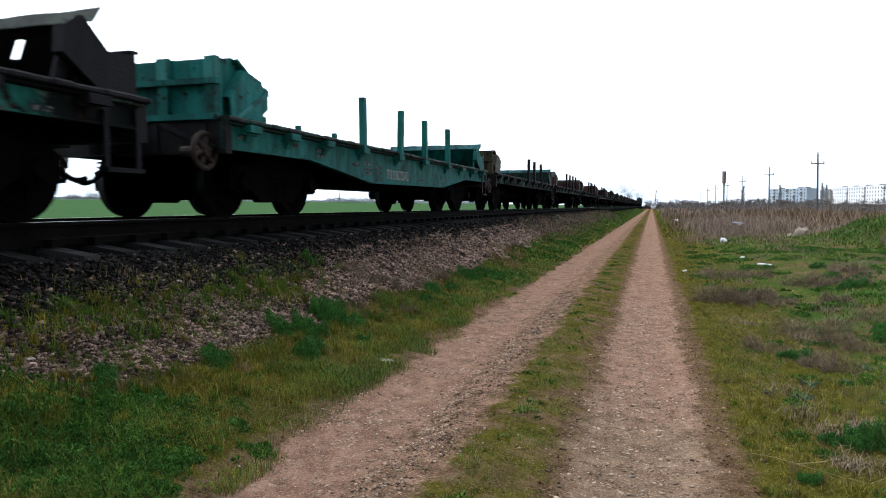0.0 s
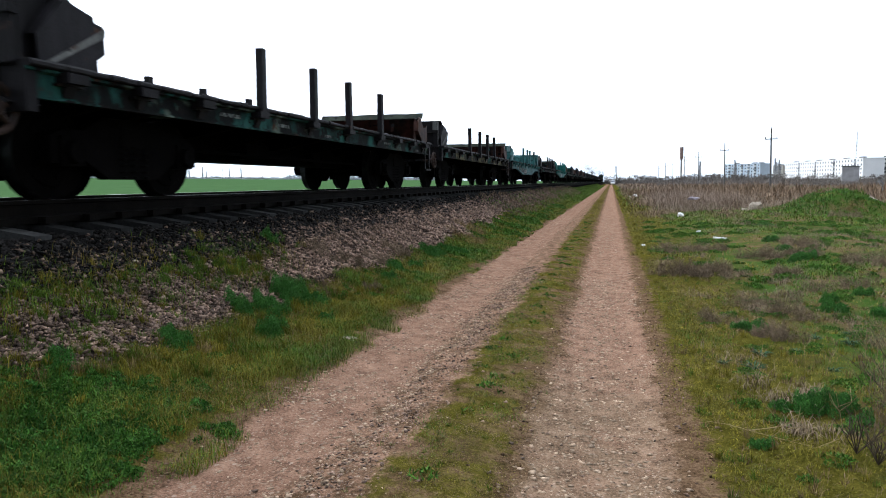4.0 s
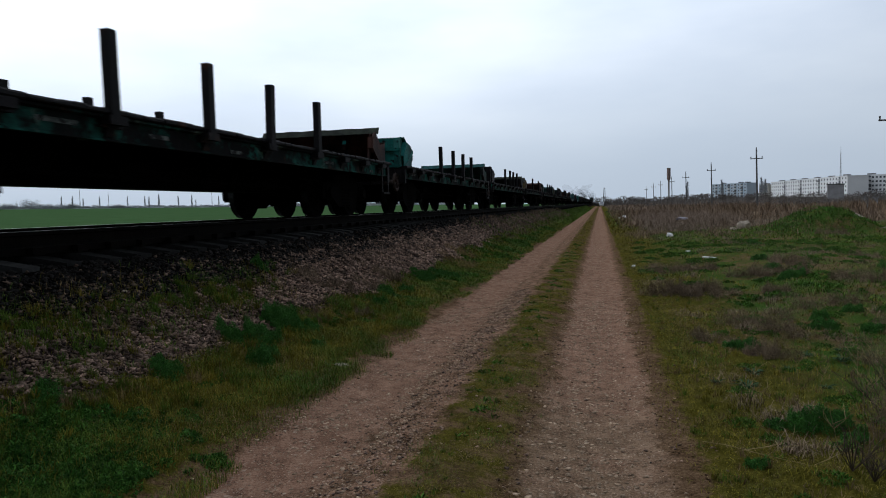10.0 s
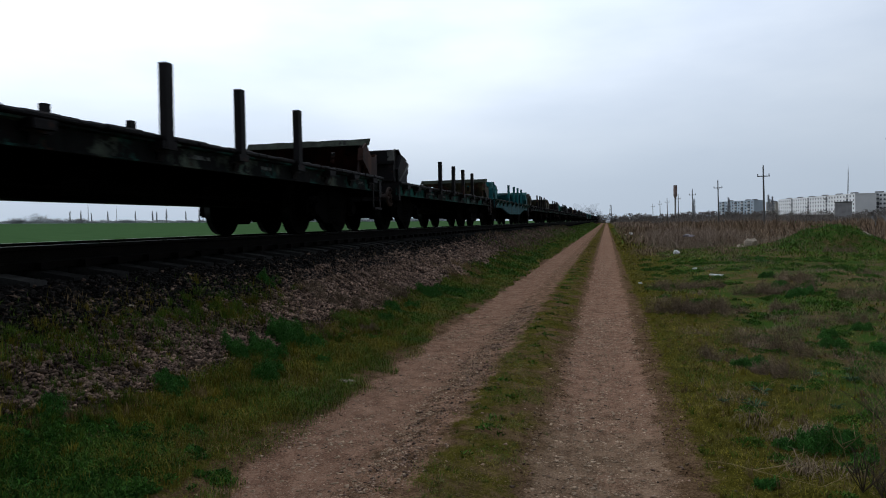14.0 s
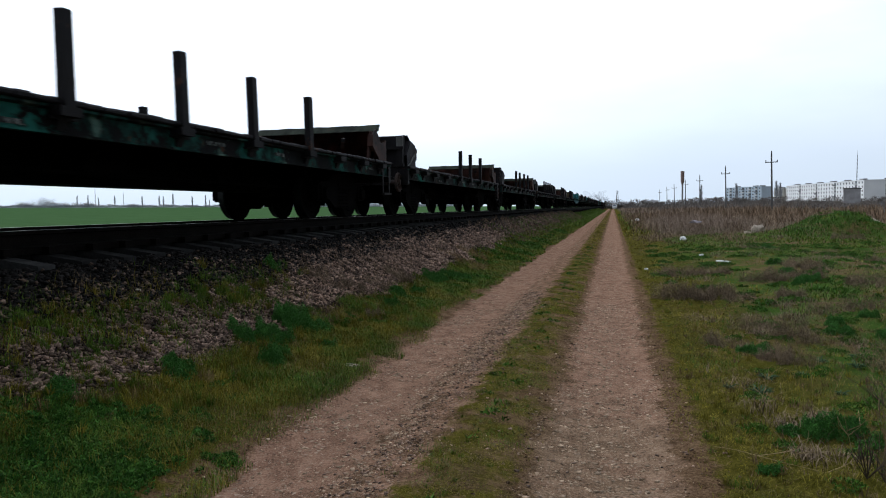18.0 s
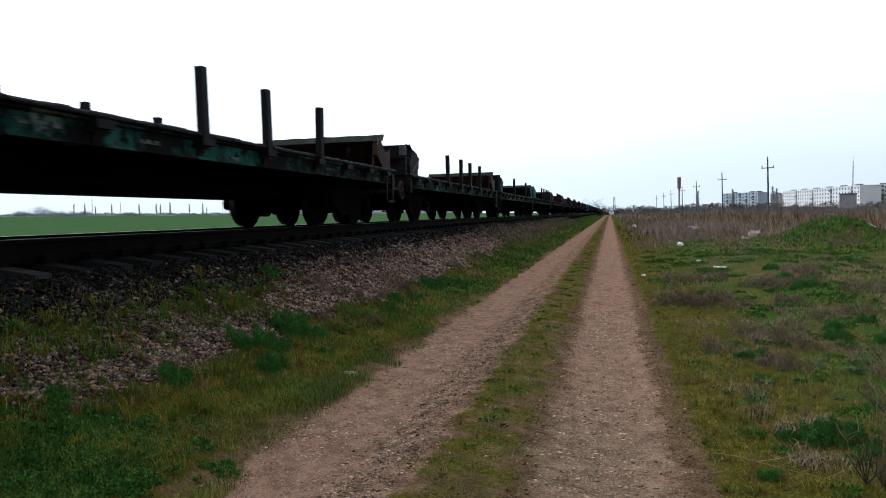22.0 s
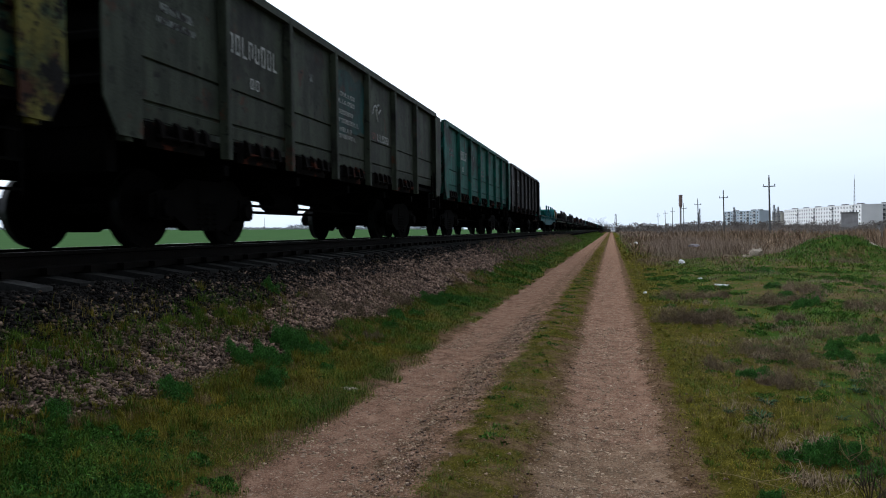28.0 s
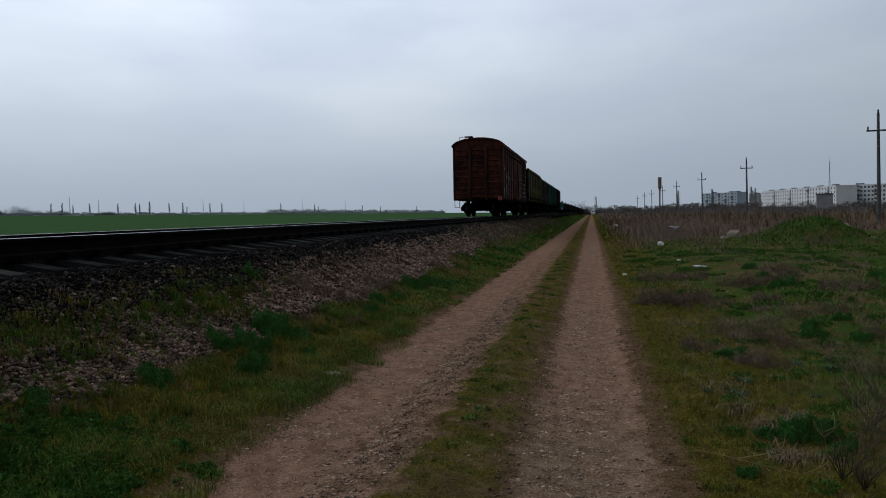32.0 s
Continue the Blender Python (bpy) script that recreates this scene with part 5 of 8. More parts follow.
# how far the train has gone, second by second
GONE = [(0, 0.0), (1, 14.3), (2, 28.25), (3, 42.6), (4, 56.75), (5, 70.9), (6, 85.05), (7, 99.2), (8, 113.35), (9, 128.0), (10, 142.35), (11, 156.6), (12, 171.35), (13, 185.8), (14, 200.2), (15, 214.95), (16, 229.85),
        (17, 244.8), (18, 259.35), (19, 274.1), (20, 289.3), (21, 304.0), (22, 318.75), (23, 334.05), (24, 348.9), (25, 363.85), (26, 379.1), (27, 394.3), (28, 409.6), (29, 424.9), (30, 440.1), (31, 455.7), (32, 471.7)]


# ---- poles and houses ----
def pole_shaft(bm):
    rod(bm, (0, 0, -0.3), (0, 0, 8.35), 0.15, 0.09, 10)


def pole_arm(bm):
    box(bm, -0.82, 0.82, -0.05, 0.05, 7.0, 7.12)


def insulator(bm):
    rod(bm, (0, 0, 0), (0, 0, 0.16), 0.05, 0.06, 8)
    rod(bm, (0, 0, 0.16), (0, 0, 0.26), 0.08, 0.04, 8)


for yy in (56.8, 101, 140, 180, 214.6, 253, 286.6, 330):
    p = thing("utility_pole", "slender grey concrete power pole with crossarm and insulators", "utility pole", group="power line", at=(21, yy, height(21, yy)), turn=(0, -1.2, 8))
    part("shaft", "pole_shaft", pole_shaft, POLE, p)
    arm = part("crossarm", "pole_arm", pole_arm, POLE, p)
    for x in (-0.74, 0.74):
        part("insulator", "insulator", insulator, POLE, arm, (x, 0, 7.12))
    part("insulator", "insulator", insulator, POLE, p, (0, 0, 8.35))


# ---- loose stones and plants, laid out over the ground ----
def raw_mesh(name, co, sizes, loops, material, smooth=False):
    """A mesh from arrays: vertex places, the number of corners of each face, and the corners."""
    me = bpy.data.meshes.new(name)
    me.vertices.add(len(co))
    me.vertices.foreach_set("co", np.ascontiguousarray(co, dtype=np.float32).ravel())
    me.loops.add(len(loops))
    me.loops.foreach_set("vertex_index", np.ascontiguousarray(loops, dtype=np.int32))
    me.polygons.add(len(sizes))
    start = np.concatenate([[0], np.cumsum(sizes)[:-1]]).astype(np.int32)
    me.polygons.foreach_set("loop_start", start)
    me.update(calc_edges=True)
    me.validate()
    me.materials.append(material)
    return me


def stuff(name, me, label, category):
    return tagged(new(name, me), label, category, kind="stuff")


def spread(rs, n, x0, x1, y0, y1, mask=None):
    """n random places in a rectangle, thinned by mask(x, y), which gives a share from 0 to 1."""
    x, y = rs.uniform(x0, x1, n), rs.uniform(y0, y1, n)
    if mask is not None:
        keep = rs.rand(n) < mask(x, y)
        x, y = x[keep], y[keep]
    return np.stack([x, y], -1)


def blades(name, pts, h, w, lean, material, rs, base=None, tall=None):
    """Bent blades of grass or stems: quad and tip each. h, w: (least, most)."""
    n = len(pts)
    z = ground_z(pts[:, 0], pts[:, 1]) - 0.01 if base is None else base
    a = rs.uniform(0, math.tau, n)
    hh, ww = rs.uniform(h[0], h[1], n), rs.uniform(w[0], w[1], n) * 0.5
    if tall is not None:
        hh = hh * tall(pts[:, 0], pts[:, 1])
    tip = rs.uniform(0.2, 1.0, n) * lean
    d = np.stack([np.cos(a), np.sin(a), 0 * a], -1)
    s = np.stack([-np.sin(a), np.cos(a), 0 * a], -1)
    o = np.column_stack([pts, z])
    up = np.array([0, 0, 1.0])
    mid = o + d * (tip * hh * 0.35)[:, None] + up * (hh * 0.6)[:, None]
    top = o + d * (tip * hh)[:, None] + up * (hh * np.sqrt(np.clip(1 - 0.5 * tip ** 2, 0.1, 1)))[:, None]
    co = np.stack([o - s * ww[:, None], o + s * ww[:, None], mid + s * (ww * 0.75)[:, None], mid - s * (ww * 0.75)[:, None], top], 1).reshape(-1, 3)
    b = np.arange(n)[:, None] * 5
    loops = np.concatenate([b + np.array([[0, 1, 2, 3]]), b + np.array([[3, 2, 4]])], 1).ravel()
    return raw_mesh(name, co, np.tile([4, 3], n), loops, material)


def clumps(name, tufts, w, material, rs, per=60):
    """Sheaves of blades that fan out from each root: tufts are (x, y, radius, height)."""
    out = []
    for x, y, r, h in tufts:
        k = int(per * (0.5 + r / 0.12))
        a, u = rs.uniform(0, math.tau, k), np.sqrt(rs.rand(k))
        out.append(np.stack([x + 0.45 * r * u * np.cos(a), y + 0.45 * r * u * np.sin(a), a + rs.normal(size=k) * 0.5, h * rs.uniform(0.35, 1.0, k) * (1.1 - 0.4 * u), 0.15 + 0.75 * u * rs.rand(k)], -1))
    p = np.concatenate(out)
    n = len(p)
    o = np.column_stack([p[:, :2], ground_z(p[:, 0], p[:, 1]) - 0.01])
    d = np.stack([np.cos(p[:, 2]), np.sin(p[:, 2]), 0 * p[:, 2]], -1)
    q_ = p[:, 2] + rs.uniform(-1.2, 1.2, n)
    sd = np.stack([-np.sin(q_), np.cos(q_), 0 * q_], -1) * (rs.uniform(w[0], w[1], n) * 0.5)[:, None]
    hh, t = p[:, 3], p[:, 4]
    up = np.array([0, 0, 1.0])
    mid = o + d * (t * hh * 0.4)[:, None] + up * (hh * 0.62)[:, None]
    top = o + d * (t * hh * 1.1)[:, None] + up * (hh * np.sqrt(np.clip(1 - 0.6 * t ** 2, 0.1, 1)))[:, None]
    co = np.stack([o - sd, o + sd, mid + sd * 0.8, mid - sd * 0.8, top], 1).reshape(-1, 3)
    b = np.arange(n)[:, None] * 5
    loops = np.concatenate([b + np.array([[0, 1, 2, 3]]), b + np.array([[3, 2, 4]])], 1).ravel()
    return raw_mesh(name, co, np.tile([4, 3], n), loops, material)


def leaves(name, tufts, size, material, rs, per=700, slim=0.28):
    """Domes of small leaves: tufts are (x, y, radius, height)."""
    out = []
    for x, y, r, h in tufts:
        k = int(per * (r / 0.25) ** 2)
        a, u, v = rs.uniform(0, math.tau, k), np.sqrt(rs.rand(k)), rs.rand(k)
        lump = 1 + 0.35 * np.sin(3 * a + x * 9) * np.sin(2 * a + y * 5)
        px, py = x + r * u * lump * np.cos(a), y + r * u * lump * np.sin(a)
        pz = ground_z(px, py) + h * np.sqrt(np.clip(1 - u * u, 0, 1)) * (0.35 + 0.65 * v) * (0.7 + 0.3 * np.sin(px * 31) * np.sin(py * 27))
        out.append(np.stack([px, py, pz], -1))
    c = np.concatenate(out)
    n = len(c)
    d1, d2 = rs.normal(size=(n, 3)), rs.normal(size=(n, 3))
    d1[:, 2] = np.abs(d1[:, 2]) + 0.3
    d1 /= np.linalg.norm(d1, axis=1)[:, None]
    d2 -= d1 * (d1 * d2).sum(1)[:, None]
    d2 /= np.linalg.norm(d2, axis=1)[:, None]
    s = rs.uniform(size[0], size[1], n)[:, None]
    co = np.stack([c - d1 * s * 0.8, c + d2 * s * slim, c + d1 * s, c - d2 * s * slim], 1).reshape(-1, 3)
    return raw_mesh(name, co, np.full(n, 4), np.arange(4 * n), material)


CUBE = np.array([(-1, -1, -1), (1, -1, -1), (1, 1, -1), (-1, 1, -1), (-1, -1, 1), (1, -1, 1), (1, 1, 1), (-1, 1, 1)]) * 0.62
CUBE_FACES = np.array([(0, 2, 1), (0, 3, 2), (4, 5, 6), (4, 6, 7), (0, 1, 5), (0, 5, 4), (1, 2, 6), (1, 6, 5), (2, 3, 7), (2, 7, 6), (3, 0, 4), (3, 4, 7)])


def stones(name, pts, size, material, rs, sink=0.25, flat=0.7):
    """Broken stones: cuboids with their corners knocked about, each turned its own way."""
    n = len(pts)
    s = (size[0] + (size[1] - size[0]) * rs.rand(n) ** 1.6) * 0.5
    co = np.repeat(CUBE[None], n, 0) * (1 + rs.uniform(-0.65, 0.35, (n, 8, 1))) + rs.uniform(-0.25, 0.25, (n, 8, 3))
    co = co * rs.uniform(0.65, 1.3, (n, 1, 3))
    m = rs.normal(size=(n, 4))
    m /= np.linalg.norm(m, axis=1)[:, None]
    w, i, j, k = m.T
    turn = np.stack([np.stack([1 - 2 * (j * j + k * k), 2 * (i * j - k * w), 2 * (i * k + j * w)], -1), np.stack([2 * (i * j + k * w), 1 - 2 * (i * i + k * k), 2 * (j * k - i * w)], -1), np.stack([2 * (i * k - j * w), 2 * (j * k + i * w), 1 - 2 * (i * i + j * j)], -1)], 1)
    co = np.einsum("nab,nvb->nva", turn, co) * np.array([1, 1, flat]) * s[:, None, None]
    co += np.column_stack([pts, ground_z(pts[:, 0], pts[:, 1]) + s * (1 - 2 * sink) * flat])[:, None, :]
    loops = (np.arange(n)[:, None, None] * 8 + CUBE_FACES[None]).ravel()
    return raw_mesh(name, co.reshape(-1, 3), np.full(n * 12, 3), loops, material)


rs = np.random.RandomState(3)
patchy = lambda x, y, size, seed, lo, hi: smoothstep(lo, hi, value_noise(x, y, size, seed))
THICKET = surface("pale_brown_stalks", [(0.170, 0.124, 0.094), (0.265, 0.196, 0.150)], 2, 0.9, 0, 30, per="island", spec=0.1, vary=0.25)
TANGLE = surface("brown_stalks", [(0.148, 0.104, 0.074), (0.245, 0.178, 0.130)], 2, 0.9, 0, 30, per="island", spec=0.1, vary=0.3)
# oily stones, darkened further by the train's shade in the colour
STONE_DARK = surface("oily_shaded_ballast", [(0.004, 0.0036, 0.0033), (0.020, 0.0175, 0.016)], 8, 0.8, 0.3, 60, per="island", spec=0.06, vary=0.75)
STONE_MID = surface("sooty_grey_ballast", [(0.022, 0.016, 0.012), (0.205, 0.137, 0.102)], 8, 0.9, 0.3, 60, per="island", spec=0.1, vary=0.75)
STONE_PALE = surface("reddish_grey_ballast", [(0.046, 0.030, 0.022), (0.31, 0.203, 0.148)], 8, 0.9, 0.3, 60, per="island", spec=0.15, vary=0.7)
CLOD = surface("dark_earth_clods", [(0.036, 0.021, 0.012), (0.125, 0.076, 0.044)], 8, 0.95, 0.3, 60, per="island", spec=0.03, vary=0.6)
PEBBLE = surface("pale_road_pebbles", [(0.17, 0.115, 0.074), (0.44, 0.325, 0.225)], 8, 0.9, 0.3, 60, per="island", spec=0.05, vary=0.4)
GRASS_YELLOW = surface("yellow_green_grass", [(0.086, 0.087, 0.008), (0.204, 0.162, 0.019)], 2, 0.8, 0, 30, per="island", spec=0.15, vary=0.5)
GRASS_GREEN = surface("fresh_green_grass", [(0.045, 0.096, 0.008), (0.095, 0.152, 0.017)], 2, 0.8, 0, 30, per="island", spec=0.15, vary=0.5)
GRASS_DRY = surface("straw_coloured_grass", [(0.145, 0.096, 0.042), (0.265, 0.185, 0.09)], 2, 0.85, 0, 30, per="island", spec=0.1, vary=0.5)
GRASS_PALE = surface("pale_green_grass", [(0.11, 0.13, 0.035), (0.22, 0.23, 0.08)], 2, 0.8, 0, 30, per="island", spec=0.15, vary=0.4)
WEED_BROWN = surface("withered_brown_stems", [(0.105, 0.068, 0.042), (0.22, 0.152, 0.098)], 2, 0.9, 0, 30, per="island", spec=0.1, vary=0.5)
TUFT = surface("vivid_green_herb", [(0.022, 0.088, 0.013), (0.056, 0.165, 0.028)], 14, 0.8, 0, 60, per="island", spec=0.15, vary=0.55)
BUSH = surface("dark_brown_twigs", [(0.105, 0.076, 0.049), (0.235, 0.172, 0.115)], 2, 0.9, 0, 30, per="island", spec=0.1, vary=0.5)
HERB = surface("bright_green_herb", [(0.028, 0.082, 0.008), (0.066, 0.145, 0.018)], 4, 0.8, 0, 30, per="island", spec=0.15, vary=0.55)
HERB_BLUE = surface("greyish_thistle_leaves", [(0.028, 0.066, 0.028), (0.060, 0.112, 0.052)], 4, 0.8, 0, 30, per="island", spec=0.15, vary=0.5)

# ballast: oily near the rails with shade put into its dark colour, reddish on the lower slope, with grass in the upper
# half near the camera
rim = lambda y: np.interp(y, [3, 5, 7, 9, 13, 16.5, 23.5, 60], [-3.75, -3.36, -3.52, -3.36, -3.38, -3.5, -3.75, -3.8])
green_band = lambda x, y: np.exp(-((x + 4.17 + 0.12 * value_noise(x, y, 1.0, 32)) / 0.30) ** 2) * smoothstep(2.6, 4.0, y) * smoothstep(8.6, 7.4, y) * (0.4 + 0.6 * patchy(x, y, 0.45, 31, -0.25, 0.25))
bare = lambda x, y: 1 - 0.55 * green_band(x, y)
crib = lambda x, y: np.where((x < -4.9) & (np.abs((y - 0.2 + 0.2725) % 0.545 - 0.2725) < 0.17), 0.0, 1.0)
low = lambda x, y: smoothstep(0.10, -0.12, x - rim(y) + 0.22 * value_noise(x, y, 0.5, 33)) * bare(x, y)
mixed = lambda x, y: np.exp(-((x + 4.4) / 0.3) ** 2) * bare(x, y)
lower = lambda x, y: (0.6 + 0.4 * smoothstep(3.8, 5.6, y)) * low(x, y) * smoothstep(-0.1, 0.4, x - np.interp(y, [3, 6.5, 9, 14], [-4.0, -4.2, -4.65, -4.85]) + 0.25 * value_noise(x, y, 0.9, 34))
for nm, n, x0, x1, y0, y1, sz, mat, mask in (
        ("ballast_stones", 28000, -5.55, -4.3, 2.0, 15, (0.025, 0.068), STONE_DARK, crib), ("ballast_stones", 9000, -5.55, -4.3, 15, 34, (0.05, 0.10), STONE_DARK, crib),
        ("ballast_stones", 15000, -5.0, -3.9, 2.0, 14, (0.018, 0.062), STONE_MID, mixed), ("ballast_stones", 6500, -5.0, -3.9, 14, 40, (0.05, 0.10), STONE_MID, mixed),
        ("scree_stones", 13000, -4.25, -3.3, 2.4, 6.5, (0.012, 0.055), STONE_MID, lambda x, y: low(x, y)),
        ("scree_stones", 46000, -4.6, -3.0, 2.0, 14, (0.012, 0.058), STONE_PALE, lower), ("scree_stones", 10000, -4.6, -3.2, 14, 25, (0.04, 0.10), STONE_PALE, lower), ("scree_stones", 5000, -4.7, -3.3, 25, 34, (0.05, 0.11), STONE_MID, lower),
        ("scree_stones", 8000, -5.0, -3.3, 34, 75, (0.08, 0.15), STONE_MID, lower)):
    stuff(nm, stones(nm, spread(rs, n, x0, x1, y0, y1, mask), sz, mat, rs), "crushed rock ballast on the railway embankment" if "ballast" in nm else "reddish crushed stones on the lower embankment slope", "gravel")

# pebbles pressed into the road
onrut = lambda x: np.maximum(np.exp(-((x + 1.80) / 0.50) ** 6), np.exp(-((x + 0.05) / 0.44) ** 6))
rut = lambda x, y: onrut(x) * (0.12 + 0.88 * np.maximum(patchy(x, y, 0.5, 41, -0.05, 0.5), np.exp(-((x + 1.38) / 0.18) ** 2) + np.exp(-((x + 0.15) / 0.3) ** 2)))
stuff("road_pebbles", stones("road_pebbles", spread(rs, 22000, -2.3, 0.42, 2.2, 11, rut), (0.005, 0.042), PEBBLE, rs, 0.47, 0.32), "small pale pebbles pressed into the dirt road", "gravel")
stuff("road_pebbles", stones("road_pebbles", spread(rs, 4000, -2.3, 0.42, 11, 30, rut), (0.02, 0.05), PEBBLE, rs, 0.47, 0.32), "small pale pebbles pressed into the dirt road", "gravel")
stuff("road_pebbles", stones("dark_pebbles", spread(rs, 9000, -2.35, 0.7, 2.2, 12, lambda x, y: np.minimum(1, 0.10 + 0.9 * np.exp(-((x + 1.30) / 0.18) ** 2) + 0.2 * np.exp(-((x - 0.48) / 0.12) ** 2) + 0.15 * np.exp(-((x + 0.5) / 0.12) ** 2))), (0.008, 0.036), STONE_PALE, rs, 0.4, 0.5), "reddish grit strewn over the dirt road", "gravel")

band = lambda x, y: np.exp(-((x + 1.32 + 0.10 * value_noise(x, y, 0.6, 43)) / 0.17) ** 2) * (0.35 + 0.65 * patchy(x, y, 0.4, 44, -0.3, 0.3))
brim = lambda x, y: np.minimum(1, np.exp(-((x - 0.46 + 0.06 * value_noise(x, y, 0.5, 45)) / 0.11) ** 2) + 0.8 * np.exp(-((x + 0.52) / 0.13) ** 2) + 0.8 * np.exp(-((x + 2.30) / 0.10) ** 2))
R = "strewn over the dirt road"
stuff("road_grit", stones("road_grit", spread(rs, 16000, -2.3, 0.5, 2.4, 7.5, lambda x, y: onrut(x) * (0.3 + 0.7 * patchy(x, y, 0.3, 46, -0.4, 0.4))), (0.004, 0.014), PEBBLE, rs, 0.4, 0.55), "fine pale grit " + R, "gravel")
stuff("road_grit", stones("grit_band", spread(rs, 11000, -1.75, -0.9, 2.4, 12, band), (0.006, 0.030), STONE_PALE, rs, 0.35, 0.6), "coarse reddish grit " + R, "gravel")
stuff("road_grit", stones("grit_band_pale", spread(rs, 6000, -1.75, -0.9, 2.4, 12, band), (0.006, 0.030), PEBBLE, rs, 0.4, 0.55), "coarse pale grit " + R, "gravel")
stuff("road_grit", stones("grit_clods", spread(rs, 6000, -2.6, 0.8, 2.4, 11, brim), (0.005, 0.024), CLOD, rs, 0.3, 0.7), "dark clods of earth along the ruts", "gravel")

# grass on the left verge, on patches of the slope, and on the strip between the ruts
verge = lambda x, y: smoothstep(-0.10, 0.15, x - rim(y) + 0.22 * value_noise(x, y, 0.5, 33)) * smoothstep(-2.16, -2.5, x + 0.3 * value_noise(x, y, 0.35, 35))
edge_tufts = lambda x, y: np.exp(-((x + 2.36 + 0.1 * value_noise(x, y, 0.8, 37)) / 0.09) ** 2) * patchy(x, y, 0.25, 38, -0.3, 0.3)
fresh = lambda x, y: verge(x, y) * np.maximum(patchy(x, y, 1.1, 51, 0.0, 0.4), 0.85 * smoothstep(9, 13, y))
swell = lambda size, seed, lo, hi: (lambda x, y: lo + (hi - lo) * smoothstep(-0.5, 0.6, value_noise(x, y, size, seed)))
V = "grass along the road verge"
stuff("verge_grass", blades("verge_mat", spread(rs, 94000, -3.9, -2.1, 2.0, 9, verge), (0.014, 0.068), (0.0018, 0.004), 1.25, GRASS_YELLOW, rs, tall=swell(0.35, 36, 0.6, 1.6)), "yellow-green " + V, "grass")
stuff("verge_grass", blades("verge_mat_green", spread(rs, 102000, -3.9, -2.1, 2.0, 9, lambda x, y: verge(x, y) * np.maximum(patchy(x, y, 0.6, 51, -0.5, 0.5), smoothstep(4.6, 3.6, y))), (0.014, 0.07), (0.002, 0.004), 1.2, GRASS_GREEN, rs, tall=swell(0.3, 40, 0.6, 1.6)), "fresh green " + V, "grass")
stuff("verge_grass", blades("verge_stems", spread(rs, 15000, -3.9, -2.5, 2.0, 10, lambda x, y: verge(x, y) * patchy(x, y, 0.5, 39, -0.2, 0.5)), (0.05, 0.13), (0.0018, 0.0035), 0.9, GRASS_YELLOW, rs), "yellow-green " + V, "grass")
stuff("verge_grass", blades("verge_edge", spread(rs, 24000, -2.7, -2.0, 2.2, 14, edge_tufts), (0.012, 0.045), (0.002, 0.005), 1.5, GRASS_GREEN, rs), "ragged fringe of grass at the road edge", "grass")
stuff("verge_grass", blades("verge_mid", spread(rs, 42000, -3.9, -2.2, 9, 18, verge), (0.02, 0.07), (0.004, 0.009), 1.5, GRASS_YELLOW, rs, tall=swell(0.5, 36, 0.6, 1.5)), "yellow-green " + V, "grass")
stuff("verge_grass", blades("verge_mid_green", spread(rs, 40000, -3.8, -2.2, 9, 18, lambda x, y: verge(x, y) * np.maximum(patchy(x, y, 1.0, 52, -0.3, 0.5), 0.8 * smoothstep(9.5, 12, y))), (0.025, 0.08), (0.004, 0.010), 1.3, GRASS_GREEN, rs), "fresh green " + V, "grass")
stuff("verge_grass", blades("verge_far", spread(rs, 20000, -3.9, -2.2, 18, 50, verge), (0.03, 0.09), (0.010, 0.020), 1.3, GRASS_YELLOW, rs), "yellow-green " + V, "grass")
stuff("verge_grass", blades("verge_far_green", spread(rs, 26000, -3.8, -2.2, 18, 50, verge), (0.03, 0.10), (0.010, 0.020), 1.3, GRASS_GREEN, rs), "fresh green " + V, "grass")
stuff("verge_grass", blades("verge_straw", spread(rs, 30000, -3.8, -2.2, 2.0, 12, lambda x, y: verge(x, y) * patchy(x, y, 0.8, 53, -0.1, 0.6)), (0.02, 0.09), (0.0015, 0.0035), 1.4, GRASS_DRY, rs), "withered " + V, "grass")
stuff("verge_grass", blades("verge_distant", spread(rs, 16000, -4.4, -2.2, 50, 230), (0.06, 0.18), (0.03, 0.07), 1.3, GRASS_GREEN, rs), "fresh green " + V, "grass")
G = "grass growing between the ballast stones"
stuff("slope_grass", blades("slope_grass", spread(rs, 18000, -4.8, -3.6, 2.4, 9, green_band), (0.03, 0.13), (0.0025, 0.006), 1.2, GRASS_YELLOW, rs, tall=swell(0.3, 56, 0.4, 1.4)), "thin yellow-green " + G, "grass")
stuff("slope_grass", blades("slope_green", spread(rs, 17000, -4.8, -3.6, 2.4, 9, lambda x, y: green_band(x, y) * patchy(x, y, 0.3, 55, -0.2, 0.4)), (0.04, 0.14), (0.003, 0.007), 1.1, GRASS_GREEN, rs), "green tufts of " + G, "grass")
stuff("slope_grass", blades("slope_sparse", spread(rs, 7000, -4.7, -3.3, 2.4, 22, lambda x, y: patchy(x, y, 0.35, 57, 0.2, 0.6)), (0.03, 0.12), (0.0025, 0.006), 1.2, GRASS_DRY, rs), "sparse withered " + G, "grass")
heaps = lambda x, y: smoothstep(22, 29, y) * smoothstep(-4.9, -4.3, x) * patchy(x, y, 1.3, 58, -0.3, 0.3)
stuff("slope_grass", blades("slope_far", spread(rs, 9000, -4.9, -3.3, 22, 80, heaps), (0.05, 0.22), (0.010, 0.026), 1.3, GRASS_GREEN, rs), "green " + G, "grass")
